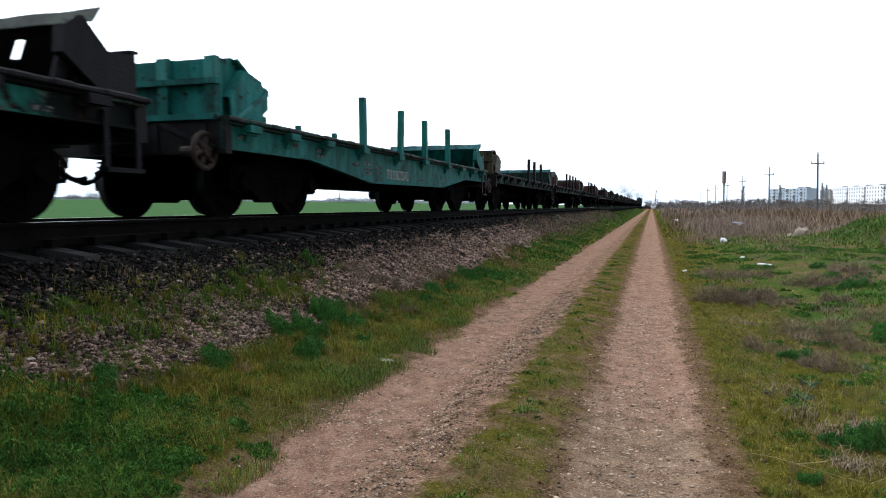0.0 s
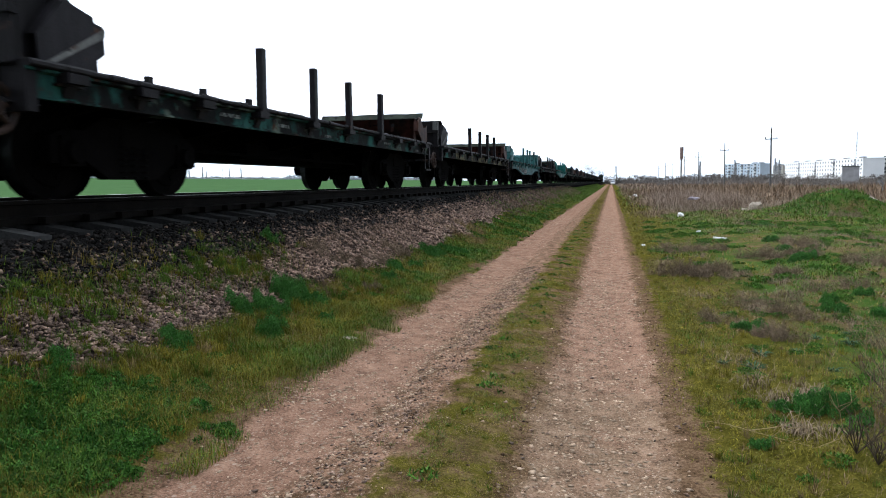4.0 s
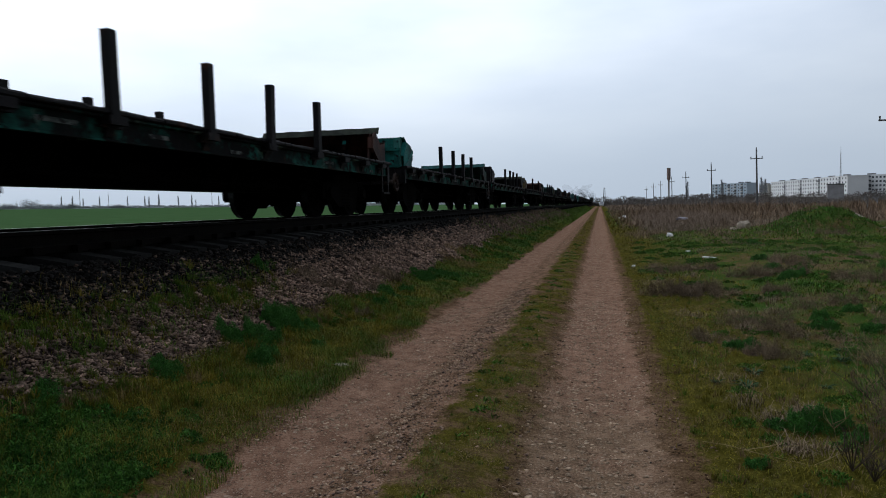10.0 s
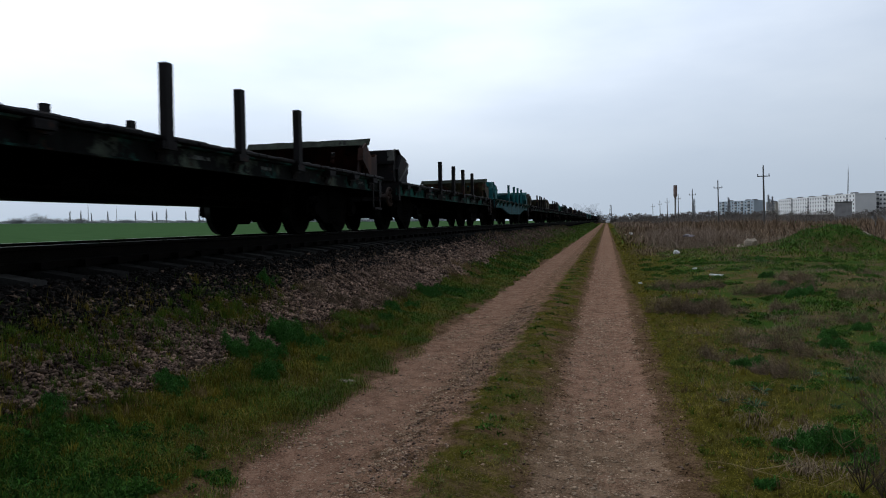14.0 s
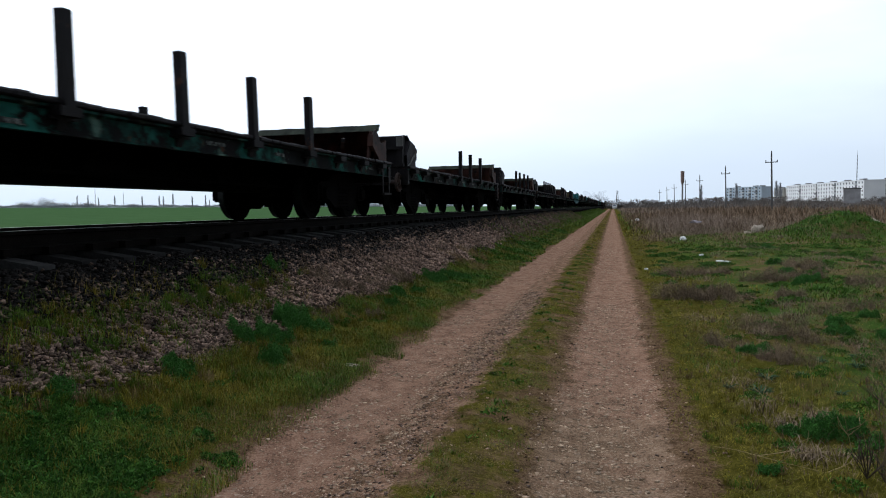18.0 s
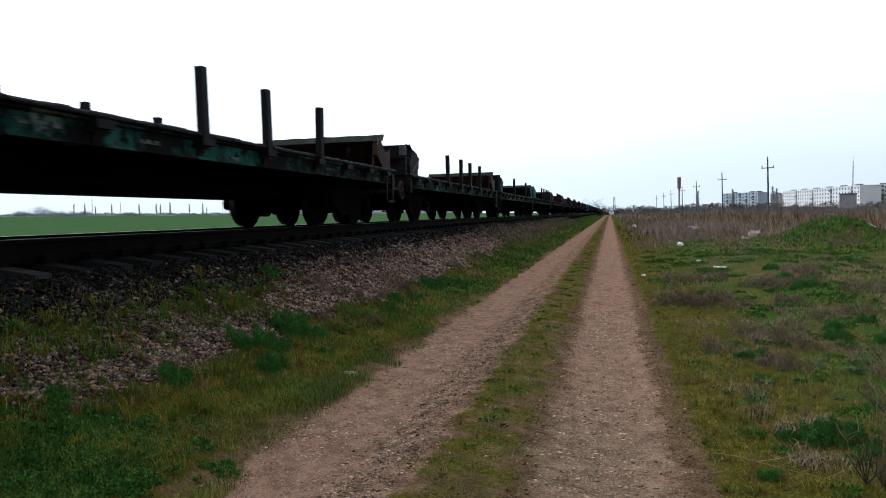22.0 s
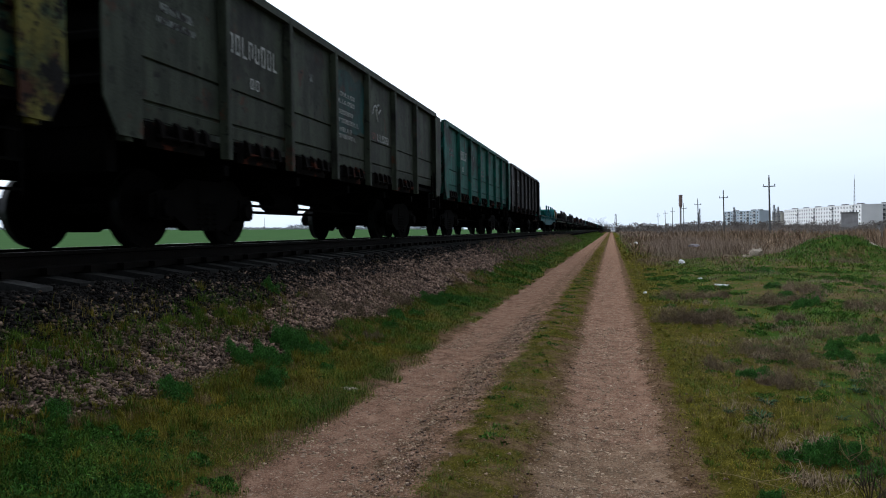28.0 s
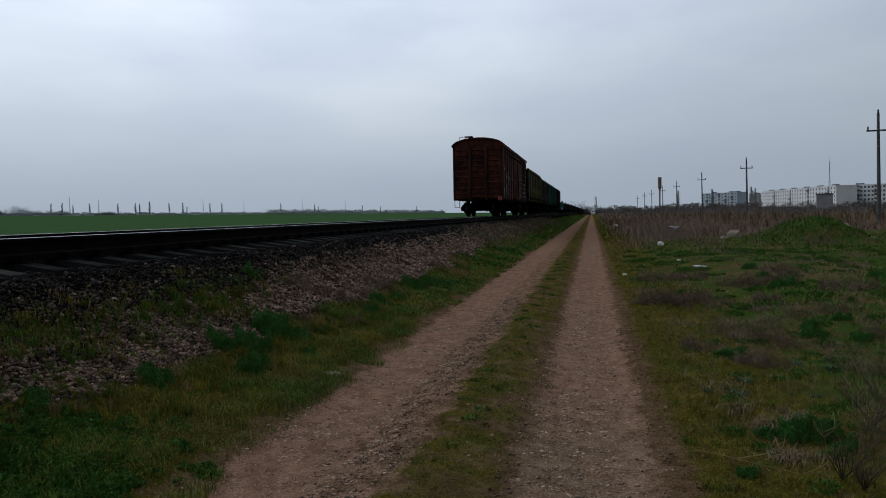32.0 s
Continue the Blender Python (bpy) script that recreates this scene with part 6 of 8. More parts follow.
stuff("slope_grass", blades("slope_far_brown", spread(rs, 9000, -4.9, -3.2, 22, 80, lambda x, y: smoothstep(22, 27, y) * patchy(x, y, 1.0, 59, -0.3, 0.3)), (0.06, 0.30), (0.008, 0.020), 1.3, WEED_BROWN, rs), "withered brown weeds among the ballast stones", "grass")
qc = np.random.RandomState(21)
roots = [(-4.10 + qc.normal() * 0.17, 6.75 + qc.normal() * 0.42, qc.uniform(0.05, 0.12), qc.uniform(0.09, 0.19)) for _ in range(60)]
roots += [(-4.33 + 0.08 * (yy - 4) + qc.normal() * 0.10, yy, qc.uniform(0.04, 0.10), qc.uniform(0.06, 0.15)) for yy in qc.uniform(3.2, 6.2, 90)]
roots += [(-4.0 + qc.normal() * 0.16, yy, qc.uniform(0.03, 0.08), qc.uniform(0.07, 0.16)) for yy in qc.uniform(3.2, 5.2, 44)]
roots += [(-3.76 + qc.normal() * 0.13, yy, qc.uniform(0.03, 0.07), qc.uniform(0.05, 0.13)) for yy in qc.uniform(3.3, 5.4, 60)]
roots += [(-4.25 + qc.normal() * 0.12, yy, qc.uniform(0.04, 0.09), qc.uniform(0.08, 0.17)) for yy in qc.uniform(7.2, 9.0, 12)]
stuff("slope_grass", clumps("slope_clumps", roots[::3], (0.002, 0.0048), GRASS_YELLOW, rs, 60), "upright yellow-green tufts of " + G, "grass")
stuff("slope_grass", clumps("slope_clumps_green", [r for i, r in enumerate(roots) if i % 3], (0.002, 0.0048), GRASS_GREEN, rs, 60), "upright green tufts of " + G, "grass")
fringe = [(float(rim(np.array([yy]))[0]) + 0.12 + abs(qc.normal()) * 0.26, yy, qc.uniform(0.04, 0.10), qc.uniform(0.07, 0.16)) for yy in qc.uniform(3.4, 9.5, 190)]
stuff("verge_grass", clumps("fringe_clumps", fringe[::2], (0.0025, 0.005), GRASS_YELLOW, rs, 60), "upright yellow-green " + V, "grass")
stuff("verge_grass", clumps("fringe_green", fringe[1::4], (0.0025, 0.005), GRASS_GREEN, rs, 60), "upright green " + V, "grass")
stuff("verge_grass", clumps("fringe_dry", fringe[3::4], (0.002, 0.004), GRASS_DRY, rs, 40), "upright withered " + V, "grass")
extra = [(-3.42 + qc.normal() * 0.14, yy, qc.uniform(0.03, 0.07), qc.uniform(0.05, 0.11)) for yy in qc.uniform(3.3, 4.6, 90)]
stuff("verge_grass", clumps("corner_tufts", extra[::2], (0.002, 0.0045), GRASS_YELLOW, rs, 50), "upright yellow-green " + V, "grass")
stuff("verge_grass", clumps("corner_tufts_green", extra[1::2], (0.002, 0.0045), GRASS_GREEN, rs, 50), "upright green " + V, "grass")
dead = [(-3.19 + qc.normal() * 0.07, 3.65 + qc.normal() * 0.08, 0.06, 0.07) for _ in range(9)] + [(-3.39 + qc.normal() * 0.06, 3.86 + qc.normal() * 0.08, 0.06, 0.08) for _ in range(9)] + [(-3.1 + qc.normal() * 0.1, 5.0 + qc.normal() * 0.1, 0.05, 0.08) for _ in range(5)] + [(-3.3 + qc.normal() * 0.15, 7.6 + qc.normal() * 0.2, 0.06, 0.10) for _ in range(7)]
stuff("verge_grass", clumps("dead_weeds", dead, (0.002, 0.005), WEED_BROWN, rs, 50), "brown dead weeds on the verge", "grass")
strip = lambda x, y: np.exp(-((x + 0.80 + 0.12 * value_noise(x, y, 0.5, 61)) / 0.29) ** 4) * (0.08 + 0.92 * patchy(x, y, 0.28, 63, -0.2, 0.45))
stripside = lambda x, y: np.exp(-((x + 0.72) / 0.34) ** 4) * (0.25 + 0.75 * patchy(x, y, 0.22, 65, -0.2, 0.4))
T = "grass between the wheel ruts"
stuff("strip_grass", blades("strip_mat", spread(rs, 60000, -1.4, -0.4, 2.2, 9, strip), (0.008, 0.03), (0.0015, 0.003), 1.8, GRASS_YELLOW, rs), "short trodden " + T, "grass")
stuff("strip_grass", blades("strip_green", spread(rs, 30000, -1.4, -0.4, 2.2, 10, lambda x, y: strip(x, y) * patchy(x, y, 0.35, 66, -0.1, 0.4)), (0.012, 0.045), (0.0018, 0.004), 1.4, GRASS_GREEN, rs), "short green " + T, "grass")
stuff("strip_grass", blades("strip_dry", spread(rs, 45000, -1.4, -0.3, 2.2, 9, stripside), (0.008, 0.030), (0.0015, 0.0035), 1.9, WEED_BROWN, rs), "trodden withered " + T, "grass")
stuff("strip_grass", blades("strip_side", spread(rs, 26000, -1.0, -0.3, 2.2, 9, lambda x, y: np.exp(-((x + 0.58) / 0.2) ** 4) * (0.3 + 0.7 * patchy(x, y, 0.2, 68, -0.3, 0.3))), (0.006, 0.022), (0.0015, 0.003), 1.9, GRASS_DRY, rs), "trodden straw-coloured " + T, "grass")
straggle = [(-0.86 + q4 * 0.17, yy, 0.03, 0.05) for q4, yy in zip(rs.normal(size=190), rs.uniform(2.6, 11, 190))]
stuff("strip_grass", clumps("strip_tufts", straggle[::2], (0.0018, 0.004), GRASS_GREEN, rs, 26), "little green tufts of " + T, "grass")
stuff("strip_grass", clumps("strip_tufts_pale", straggle[1::2], (0.0018, 0.004), GRASS_PALE, rs, 22), "little pale tufts of " + T, "grass")
stuff("strip_grass", blades("strip_mid", spread(rs, 16000, -1.4, -0.5, 9, 22, strip), (0.015, 0.045), (0.004, 0.010), 1.5, GRASS_YELLOW, rs), "short trodden " + T, "grass")
stuff("strip_grass", blades("strip_mid_green", spread(rs, 11000, -1.4, -0.5, 9, 22, lambda x, y: strip(x, y) * patchy(x, y, 0.8, 67, -0.1, 0.3)), (0.015, 0.05), (0.004, 0.010), 1.4, GRASS_GREEN, rs), "short green " + T, "grass")
stuff("strip_grass", blades("strip_far", spread(rs, 7000, -1.4, -0.5, 22, 60, strip), (0.02, 0.06), (0.012, 0.03), 1.2, GRASS_YELLOW, rs), "short trodden " + T, "grass")

# waste land on the other side of the road: patches drawn out along the road, low mats of grass
edge = lambda x, y: smoothstep(0.40, 0.75, x + 0.28 * value_noise(x, y, 0.4, 71))
drawn = lambda x, y, size, seed, lo, hi: smoothstep(lo, hi, 0.65 * value_noise(x, y * 0.4, size, seed) + 0.35 * value_noise(x, y * 0.5, size * 0.3, seed + 1))
green = lambda x, y: edge(x, y) * np.maximum(drawn(x, y, 1.5, 73, -0.15, 0.3), 0.9 * smoothstep(2.5, 5, x - 0.02 * y) * smoothstep(6, 14, y) * drawn(x, y, 2.0, 173, -0.5, 0.2))
strawy = lambda x, y: edge(x, y) * drawn(x, y, 1.2, 77, -0.05, 0.4)
W, rose = "grass on waste land", lambda x, y: edge(x, y) * np.exp(-((x - 0.75) / 0.3) ** 2)
hill = lambda x, y: np.maximum(np.exp(-((x - 9.8) / np.where(x < 9.8, 2.2, 1.3)) ** 4 - ((y - 32.4) / 2.6) ** 4), 0.8 * np.exp(-((x - 7.4) / 0.9) ** 2 - ((y - 29.8) / 1.2) ** 2)) * (0.12 + 0.88 * patchy(x, y, 0.55, 75, -0.35, 0.25))
stuff("meadow_grass", blades("meadow_mat", spread(rs, 78000, 0.35, 5.5, 2.5, 9, lambda x, y: edge(x, y) * (0.4 + 0.6 * np.exp(-((x - 0.7) / 0.7) ** 2))), (0.010, 0.045), (0.002, 0.0045), 1.7, GRASS_YELLOW, rs, tall=swell(0.4, 70, 0.5, 1.7)), "short yellow-green " + W, "grass")
stuff("meadow_grass", blades("meadow_fringe", spread(rs, 40000, 0.35, 1.4, 2.5, 11, rose), (0.010, 0.05), (0.002, 0.0045), 1.5, GRASS_YELLOW, rs), "yellowish grass and moss along the road edge", "grass")
stuff("meadow_grass", blades("meadow_mid", spread(rs, 90000, 0.4, 11, 9, 22, lambda x, y: edge(x, y) * (0.22 + 0.78 * np.exp(-((x - 0.8) / 0.8) ** 2)) * (1 - 0.5 * smoothstep(2.0, 4.5, x))), (0.015, 0.06), (0.006, 0.014), 1.6, GRASS_YELLOW, rs, tall=swell(0.8, 70, 0.5, 1.6)), "short yellow-green " + W, "grass")
stuff("meadow_grass", blades("meadow_far", spread(rs, 34000, 0.5, 16, 22, 37, lambda x, y: edge(x, y) * (1 - hill(x, y)) * (1 - 0.6 * smoothstep(2.0, 4.5, x))), (0.03, 0.09), (0.008, 0.018), 1.4, GRASS_YELLOW, rs), "short yellow-green " + W, "grass")
stuff("meadow_grass", blades("meadow_line", spread(rs, 6000, 0.5, 2.2, 34, 110, edge), (0.05, 0.15), (0.03, 0.07), 1.2, GRASS_YELLOW, rs), "short yellow-green " + W, "grass")
stuff("green_grass", blades("green_mat", spread(rs, 70000, 0.6, 6, 2.5, 10, green), (0.012, 0.055), (0.002, 0.005), 1.5, GRASS_GREEN, rs, tall=swell(0.35, 76, 0.5, 1.6)), "fresh green " + W, "grass")
stuff("green_grass", blades("green_mid", spread(rs, 105000, 0.8, 13, 10, 24, green), (0.02, 0.08), (0.006, 0.015), 1.5, GRASS_GREEN, rs, tall=swell(0.8, 76, 0.5, 1.6)), "fresh green " + W, "grass")
stuff("green_grass", blades("green_far", spread(rs, 34000, 2.0, 15, 24, 37, green), (0.04, 0.13), (0.014, 0.035), 1.3, GRASS_GREEN, rs), "fresh green " + W, "grass")
stuff("mound_grass", blades("mound_grass", spread(rs, 60000, 5, 14, 26, 38, hill), (0.05, 0.20), (0.009, 0.020), 1.2, HERB, rs), "thick green grass on an earth mound", "grass")
stuff("mound_grass", blades("mound_herbs", spread(rs, 26000, 5, 14, 26, 38, lambda x, y: hill(x, y) * patchy(x, y, 0.7, 175, 0.0, 0.4)), (0.05, 0.16), (0.009, 0.020), 1.2, TUFT, rs), "vivid green weeds on an earth mound", "grass")
tufty = [(rs.uniform(0.58, 0.95 + 0.40 * yy), yy, rs.uniform(0.03, 0.08), rs.uniform(0.04, 0.11)) for yy in rs.uniform(3.3, 12, 1100)]
stuff("meadow_tufts", clumps("meadow_tufts", tufty[0::4], (0.002, 0.0045), GRASS_GREEN, rs, 34), "green tufts of " + W, "grass")
stuff("meadow_tufts", clumps("meadow_tufts_yellow", tufty[1::4], (0.002, 0.0045), GRASS_YELLOW, rs, 34), "yellow-green tufts of " + W, "grass")
stuff("meadow_tufts", clumps("meadow_tufts_dry", tufty[2::4], (0.0018, 0.004), GRASS_DRY, rs, 26), "withered straw-coloured tufts of " + W, "grass")
stuff("meadow_tufts", clumps("meadow_tufts_brown", tufty[3::4], (0.0018, 0.004), WEED_BROWN, rs, 26), "withered brown tufts of " + W, "grass")
stuff("dry_grass", blades("dry_mat", spread(rs, 42000, 0.5, 6, 2.5, 11, strawy), (0.015, 0.07), (0.0018, 0.004), 1.6, GRASS_DRY, rs), "withered straw-coloured grass tufts", "grass")
stuff("dry_grass", blades("brown_mat", spread(rs, 30000, 0.5, 6, 2.5, 11, lambda x, y: edge(x, y) * drawn(x, y, 0.8, 79, 0.0, 0.4)), (0.01, 0.05), (0.0018, 0.004), 1.7, WEED_BROWN, rs), "withered brown grass tufts", "grass")
stuff("dry_grass", blades("dry_mid", spread(rs, 34000, 0.6, 14, 11, 36, strawy), (0.02, 0.10), (0.006, 0.014), 1.5, GRASS_DRY, rs), "withered straw-coloured grass tufts", "grass")
stuff("dry_grass", blades("brown_mid", spread(rs, 30000, 0.6, 14, 11, 36, lambda x, y: edge(x, y) * drawn(x, y, 1.1, 179, 0.0, 0.4)), (0.02, 0.08), (0.005, 0.012), 1.7, WEED_BROWN, rs), "withered brown grass tufts", "grass")

apron = lambda x, y: np.exp(-((x - 4.2) / 3.2) ** 4 - ((y - 31.5) / 3.5) ** 2) * (0.2 + 0.8 * drawn(x, y, 0.9, 181, -0.3, 0.3))
stuff("dry_grass", blades("brown_apron", spread(rs, 26000, 0.8, 8.5, 25, 37, apron), (0.04, 0.28), (0.006, 0.016), 1.5, WEED_BROWN, rs, tall=swell(0.8, 182, 0.3, 1.5)), "withered brown weeds before the thicket", "grass")
# tall withered thicket, and the weeds round it
body = lambda x, y: smoothstep(-0.4, 1.3, x - 1.7 - 0.02 * (y - 34) + 0.5 * value_noise(x, y, 1.4, 84)) * smoothstep(8.2, 5.6, x - 0.06 * (y - 34) + 0.9 * value_noise(x, y, 1.5, 81)) * smoothstep(30.5, 36.5, y + 2.4 * value_noise(x, y * 0.1, 1.1, 82))
thick = lambda x, y: body(x, y) * (0.35 + 0.65 * patchy(x, y, 1.0, 83, -0.4, 0.3))
rise = lambda x, y: (0.25 + 0.75 * body(x, y)) * (0.68 + 0.38 * value_noise(x, y, 1.2, 86) + 0.26 * value_noise(x, y, 0.4, 88))
stuff("withered_thicket", blades("withered_thicket", spread(rs, 26000, 1.2, 12, 30, 62, thick), (0.3, 1.55), (0.004, 0.012), 0.85, THICKET, rs, tall=rise), "tall thicket of withered brown weed stalks", "weeds")
stuff("withered_thicket", blades("thicket_twigs", spread(rs, 70000, 1.2, 12, 30, 62, thick), (0.15, 1.25), (0.003, 0.008), 1.5, TANGLE, rs, tall=rise), "tangled withered stalks in the thicket", "weeds")
stuff("withered_weeds", blades("roadside_weeds", spread(rs, 12000, 1.1, 8, 38, 120, edge), (0.08, 0.4), (0.012, 0.04), 1.3, WEED_BROWN, rs), "low withered brown weeds beside the dirt road", "weeds")
stuff("green_grass", blades("roadside_green", spread(rs, 9000, 0.7, 6, 37, 120, lambda x, y: edge(x, y) * drawn(x, y, 2.0, 183, -0.3, 0.3)), (0.06, 0.25), (0.015, 0.05), 1.3, GRASS_GREEN, rs), "fresh green grass beside the dirt road", "grass")
fan = lambda x, y: smoothstep(0.008, 0.02, x / y) * smoothstep(0.26, 0.2, x / y)
stuff("withered_weeds", blades("rise_weeds", spread(rs, 16000, 1.5, 70, 110, 345, fan), (0.25, 1.1), (0.08, 0.22), 1.2, TANGLE, rs), "withered brown weeds over the rise towards the houses", "weeds")
stuff("green_grass", blades("rise_green", spread(rs, 4500, 1.5, 50, 110, 300, lambda x, y: fan(x, y) * drawn(x, y, 8.0, 184, -0.1, 0.3)), (0.15, 0.5), (0.10, 0.25), 1.2, GRASS_GREEN, rs), "green grass over the rise towards the houses", "grass")
cover = lambda x, y: 0.25 + 0.75 * drawn(x, y, 3.0, 74, -0.4, 0.3)
stuff("withered_weeds", blades("brown_cover", spread(rs, 34000, 1.6, 45, 37, 110, cover), (0.10, 0.5), (0.02, 0.06), 1.3, WEED_BROWN, rs, tall=swell(2.5, 89, 0.5, 1.6)), "low withered brown weeds over waste land", "weeds")
stuff("withered_weeds", blades("withered_weeds", spread(rs, 14000, 3, 60, 55, 150, lambda x, y: smoothstep(0.02, 0.10, x / y) * patchy(x, y, 7, 85, -0.3, 0.3)), (0.4, 1.3), (0.03, 0.09), 0.8, WEED_BROWN, rs), "withered weeds scattered over waste land", "weeds")
stuff("withered_weeds", blades("grey_weeds", spread(rs, 12000, 8, 30, 36, 75, lambda x, y: 0.2 + 0.8 * patchy(x, y, 3, 87, -0.2, 0.3)), (0.15, 0.75), (0.006, 0.018), 1.4, TANGLE, rs), "withered brown weeds beside the mound", "weeds")


# the same cover round and behind the camera's spot
stuff("ballast_stones", stones("ballast_behind", spread(rs, 9000, -5.55, -4.3, -20, 2, crib), (0.04, 0.09), STONE_DARK, rs), "crushed rock ballast on the railway embankment", "gravel")
stuff("scree_stones", stones("scree_behind", spread(rs, 8000, -4.5, -3.4, -20, 2), (0.03, 0.08), STONE_PALE, rs), "reddish crushed stones on the lower embankment slope", "gravel")
stuff("road_pebbles", stones("pebbles_behind", spread(rs, 5000, -2.3, 0.42, -12, 2.2, rut), (0.012, 0.045), PEBBLE, rs, 0.48, 0.5), "small pale pebbles pressed into the dirt road", "gravel")
for nm, lab, m, n, x0, x1, mask in (("verge_grass", "yellow-green " + V, GRASS_YELLOW, 16000, -3.6, -2.2, verge), ("verge_grass", "fresh green " + V, GRASS_GREEN, 14000, -3.6, -2.2, verge), ("strip_grass", "short trodden " + T, GRASS_YELLOW, 7000, -1.3, -0.5, strip),
                            ("meadow_grass", "short yellow-green " + W, GRASS_YELLOW, 22000, 0.4, 12, edge), ("green_grass", "fresh green " + W, GRASS_GREEN, 26000, 0.6, 14, green), ("dry_grass", "withered straw-coloured grass tufts", GRASS_DRY, 12000, 0.6, 14, strawy)):
    stuff(nm, blades(nm + "_behind", spread(rs, n, x0, x1, -20, 2.4, mask), (0.02, 0.08), (0.005, 0.012), 1.5, m, rs), lab, "grass")


# single plants
def dry_bush(x, y, r, h, seed, n=1500, material=None):
    """A ragged heap of fine dry twigs lying every way, with a few stems standing out of it."""
    q = np.random.RandomState(seed)
    out = []
    for k in range(18):
        a, u = q.uniform(0, math.tau), r * math.sqrt(q.rand())
        c, rr, hh, m = (x + 1.3 * u * math.cos(a), y + u * math.sin(a)), r * q.uniform(0.18, 0.5), h * q.uniform(0.25, 1.0), n // 22
        d = q.normal(size=(m, 3))
        d /= np.linalg.norm(d, axis=1)[:, None]
        d[:, 2] = np.abs(d[:, 2])
        p = d * (q.rand(m, 1) ** 0.45) * np.array([rr, rr, hh])
        p[:, 0] += c[0]
        p[:, 1] += c[1]
        p[:, 2] += ground_z(p[:, 0], p[:, 1])
        out.append(np.concatenate([p, d], 1))
    pd = np.concatenate(out)
    m = len(pd)
    fine = 1.0 if y < 11 else 1.7
    w = pd[:, 3:] * 0.7 + q.normal(size=(m, 3)) * 0.6 + np.array([0, 0, 0.35])
    w = w / np.linalg.norm(w, axis=1)[:, None] * q.uniform(0.03, 0.10, (m, 1)) * fine
    sd = np.cross(w, q.normal(size=(m, 3)))
    sd = sd / np.linalg.norm(sd, axis=1)[:, None] * q.uniform(0.0010, 0.0024, (m, 1)) * fine
    co = np.stack([pd[:, :3] - w * 0.5 - sd, pd[:, :3] - w * 0.5 + sd, pd[:, :3] + w * 0.5], 1).reshape(-1, 3)
    return tagged(new("dry_bush", raw_mesh("dry_bush", co, np.full(m, 3), np.arange(3 * m), material or BUSH)), "low withered brown bush in the grass", "bush", "withered bushes")


for i, (x, y, r, h) in enumerate(((1.42, 15.0, 0.5, 0.24), (2.0, 15.3, 0.3, 0.18), (1.07, 11.4, 0.34, 0.24), (1.69, 11.45, 0.36, 0.22), (1.38, 11.6, 0.25, 0.18), (2.64, 13.75, 0.3, 0.2), (1.81, 8.4, 0.26, 0.26), (2.04, 8.15, 0.2, 0.22), (1.6, 8.7, 0.2, 0.2), (1.19, 7.8, 0.19, 0.18), (2.95, 10.15, 0.3, 0.2), (2.69, 11.6, 0.2, 0.16), (3.3, 10.4, 0.25, 0.2),
                                  (3.4, 8.6, 0.35, 0.25), (8.3, 27.6, 0.45, 0.3), (4.2, 12.6, 0.4, 0.28), (2.5, 6.9, 0.25, 0.28), (1.62, 6.9, 0.16, 0.18), (1.5, 7.05, 0.14, 0.16),
                                  (-4.02, 8.95, 0.24, 0.2), (-3.67, 9.3, 0.16, 0.16), (-3.52, 10.1, 0.2, 0.16), (-3.6, 11.2, 0.2, 0.16), (-3.02, 8.4, 0.10, 0.1), (1.85, 4.6, 0.22, 0.3), (2.05, 4.85, 0.25, 0.34), (3.0, 6.6, 0.4, 0.3), (3.6, 7.6, 0.4, 0.3), (5.2, 10.4, 0.5, 0.3), (3.31, 13.8, 0.4, 0.22), (3.9, 15.8, 0.4, 0.22), (6.3, 18.5, 0.3, 0.2))):
    dry_bush(x, y, r * 0.95, h * 1.35, 100 + i, 3000 if r > 0.3 else 1800 if y > 5.3 else 900)
for i, (x, y, r, h) in enumerate(((-3.34, 15.5, 0.5, 0.22), (-3.5, 17.2, 0.3, 0.2), (9.0, 29.5, 0.5, 0.4), (12.6, 30.0, 0.9, 0.5), (13.8, 31, 0.8, 0.5))):
    dry_bush(x, y, r, h, 150 + i, 1800, GRASS_DRY)


def herb(x, y, r, h, seed, material=None, per=14000, size=(0.006, 0.016), label="rounded tuft of bright green feathery herb"):
    q = np.random.RandomState(seed)
    domes = [(x, y, r * 0.7, h * 0.75)]
    for k in range(6 if material is None else 0):
        a, u = q.uniform(0, math.tau), r * q.uniform(0.35, 0.8)
        domes.append((x + u * math.cos(a), y + u * math.sin(a), r * q.uniform(0.25, 0.42), h * q.uniform(0.45, 0.95)))
    me = leaves("herb_tuft", domes if material is None else [(x, y, r, h)], size, material or TUFT, q, per, 0.16)
    return tagged(new("herb_tuft", me), label, "plant", "green herbs")


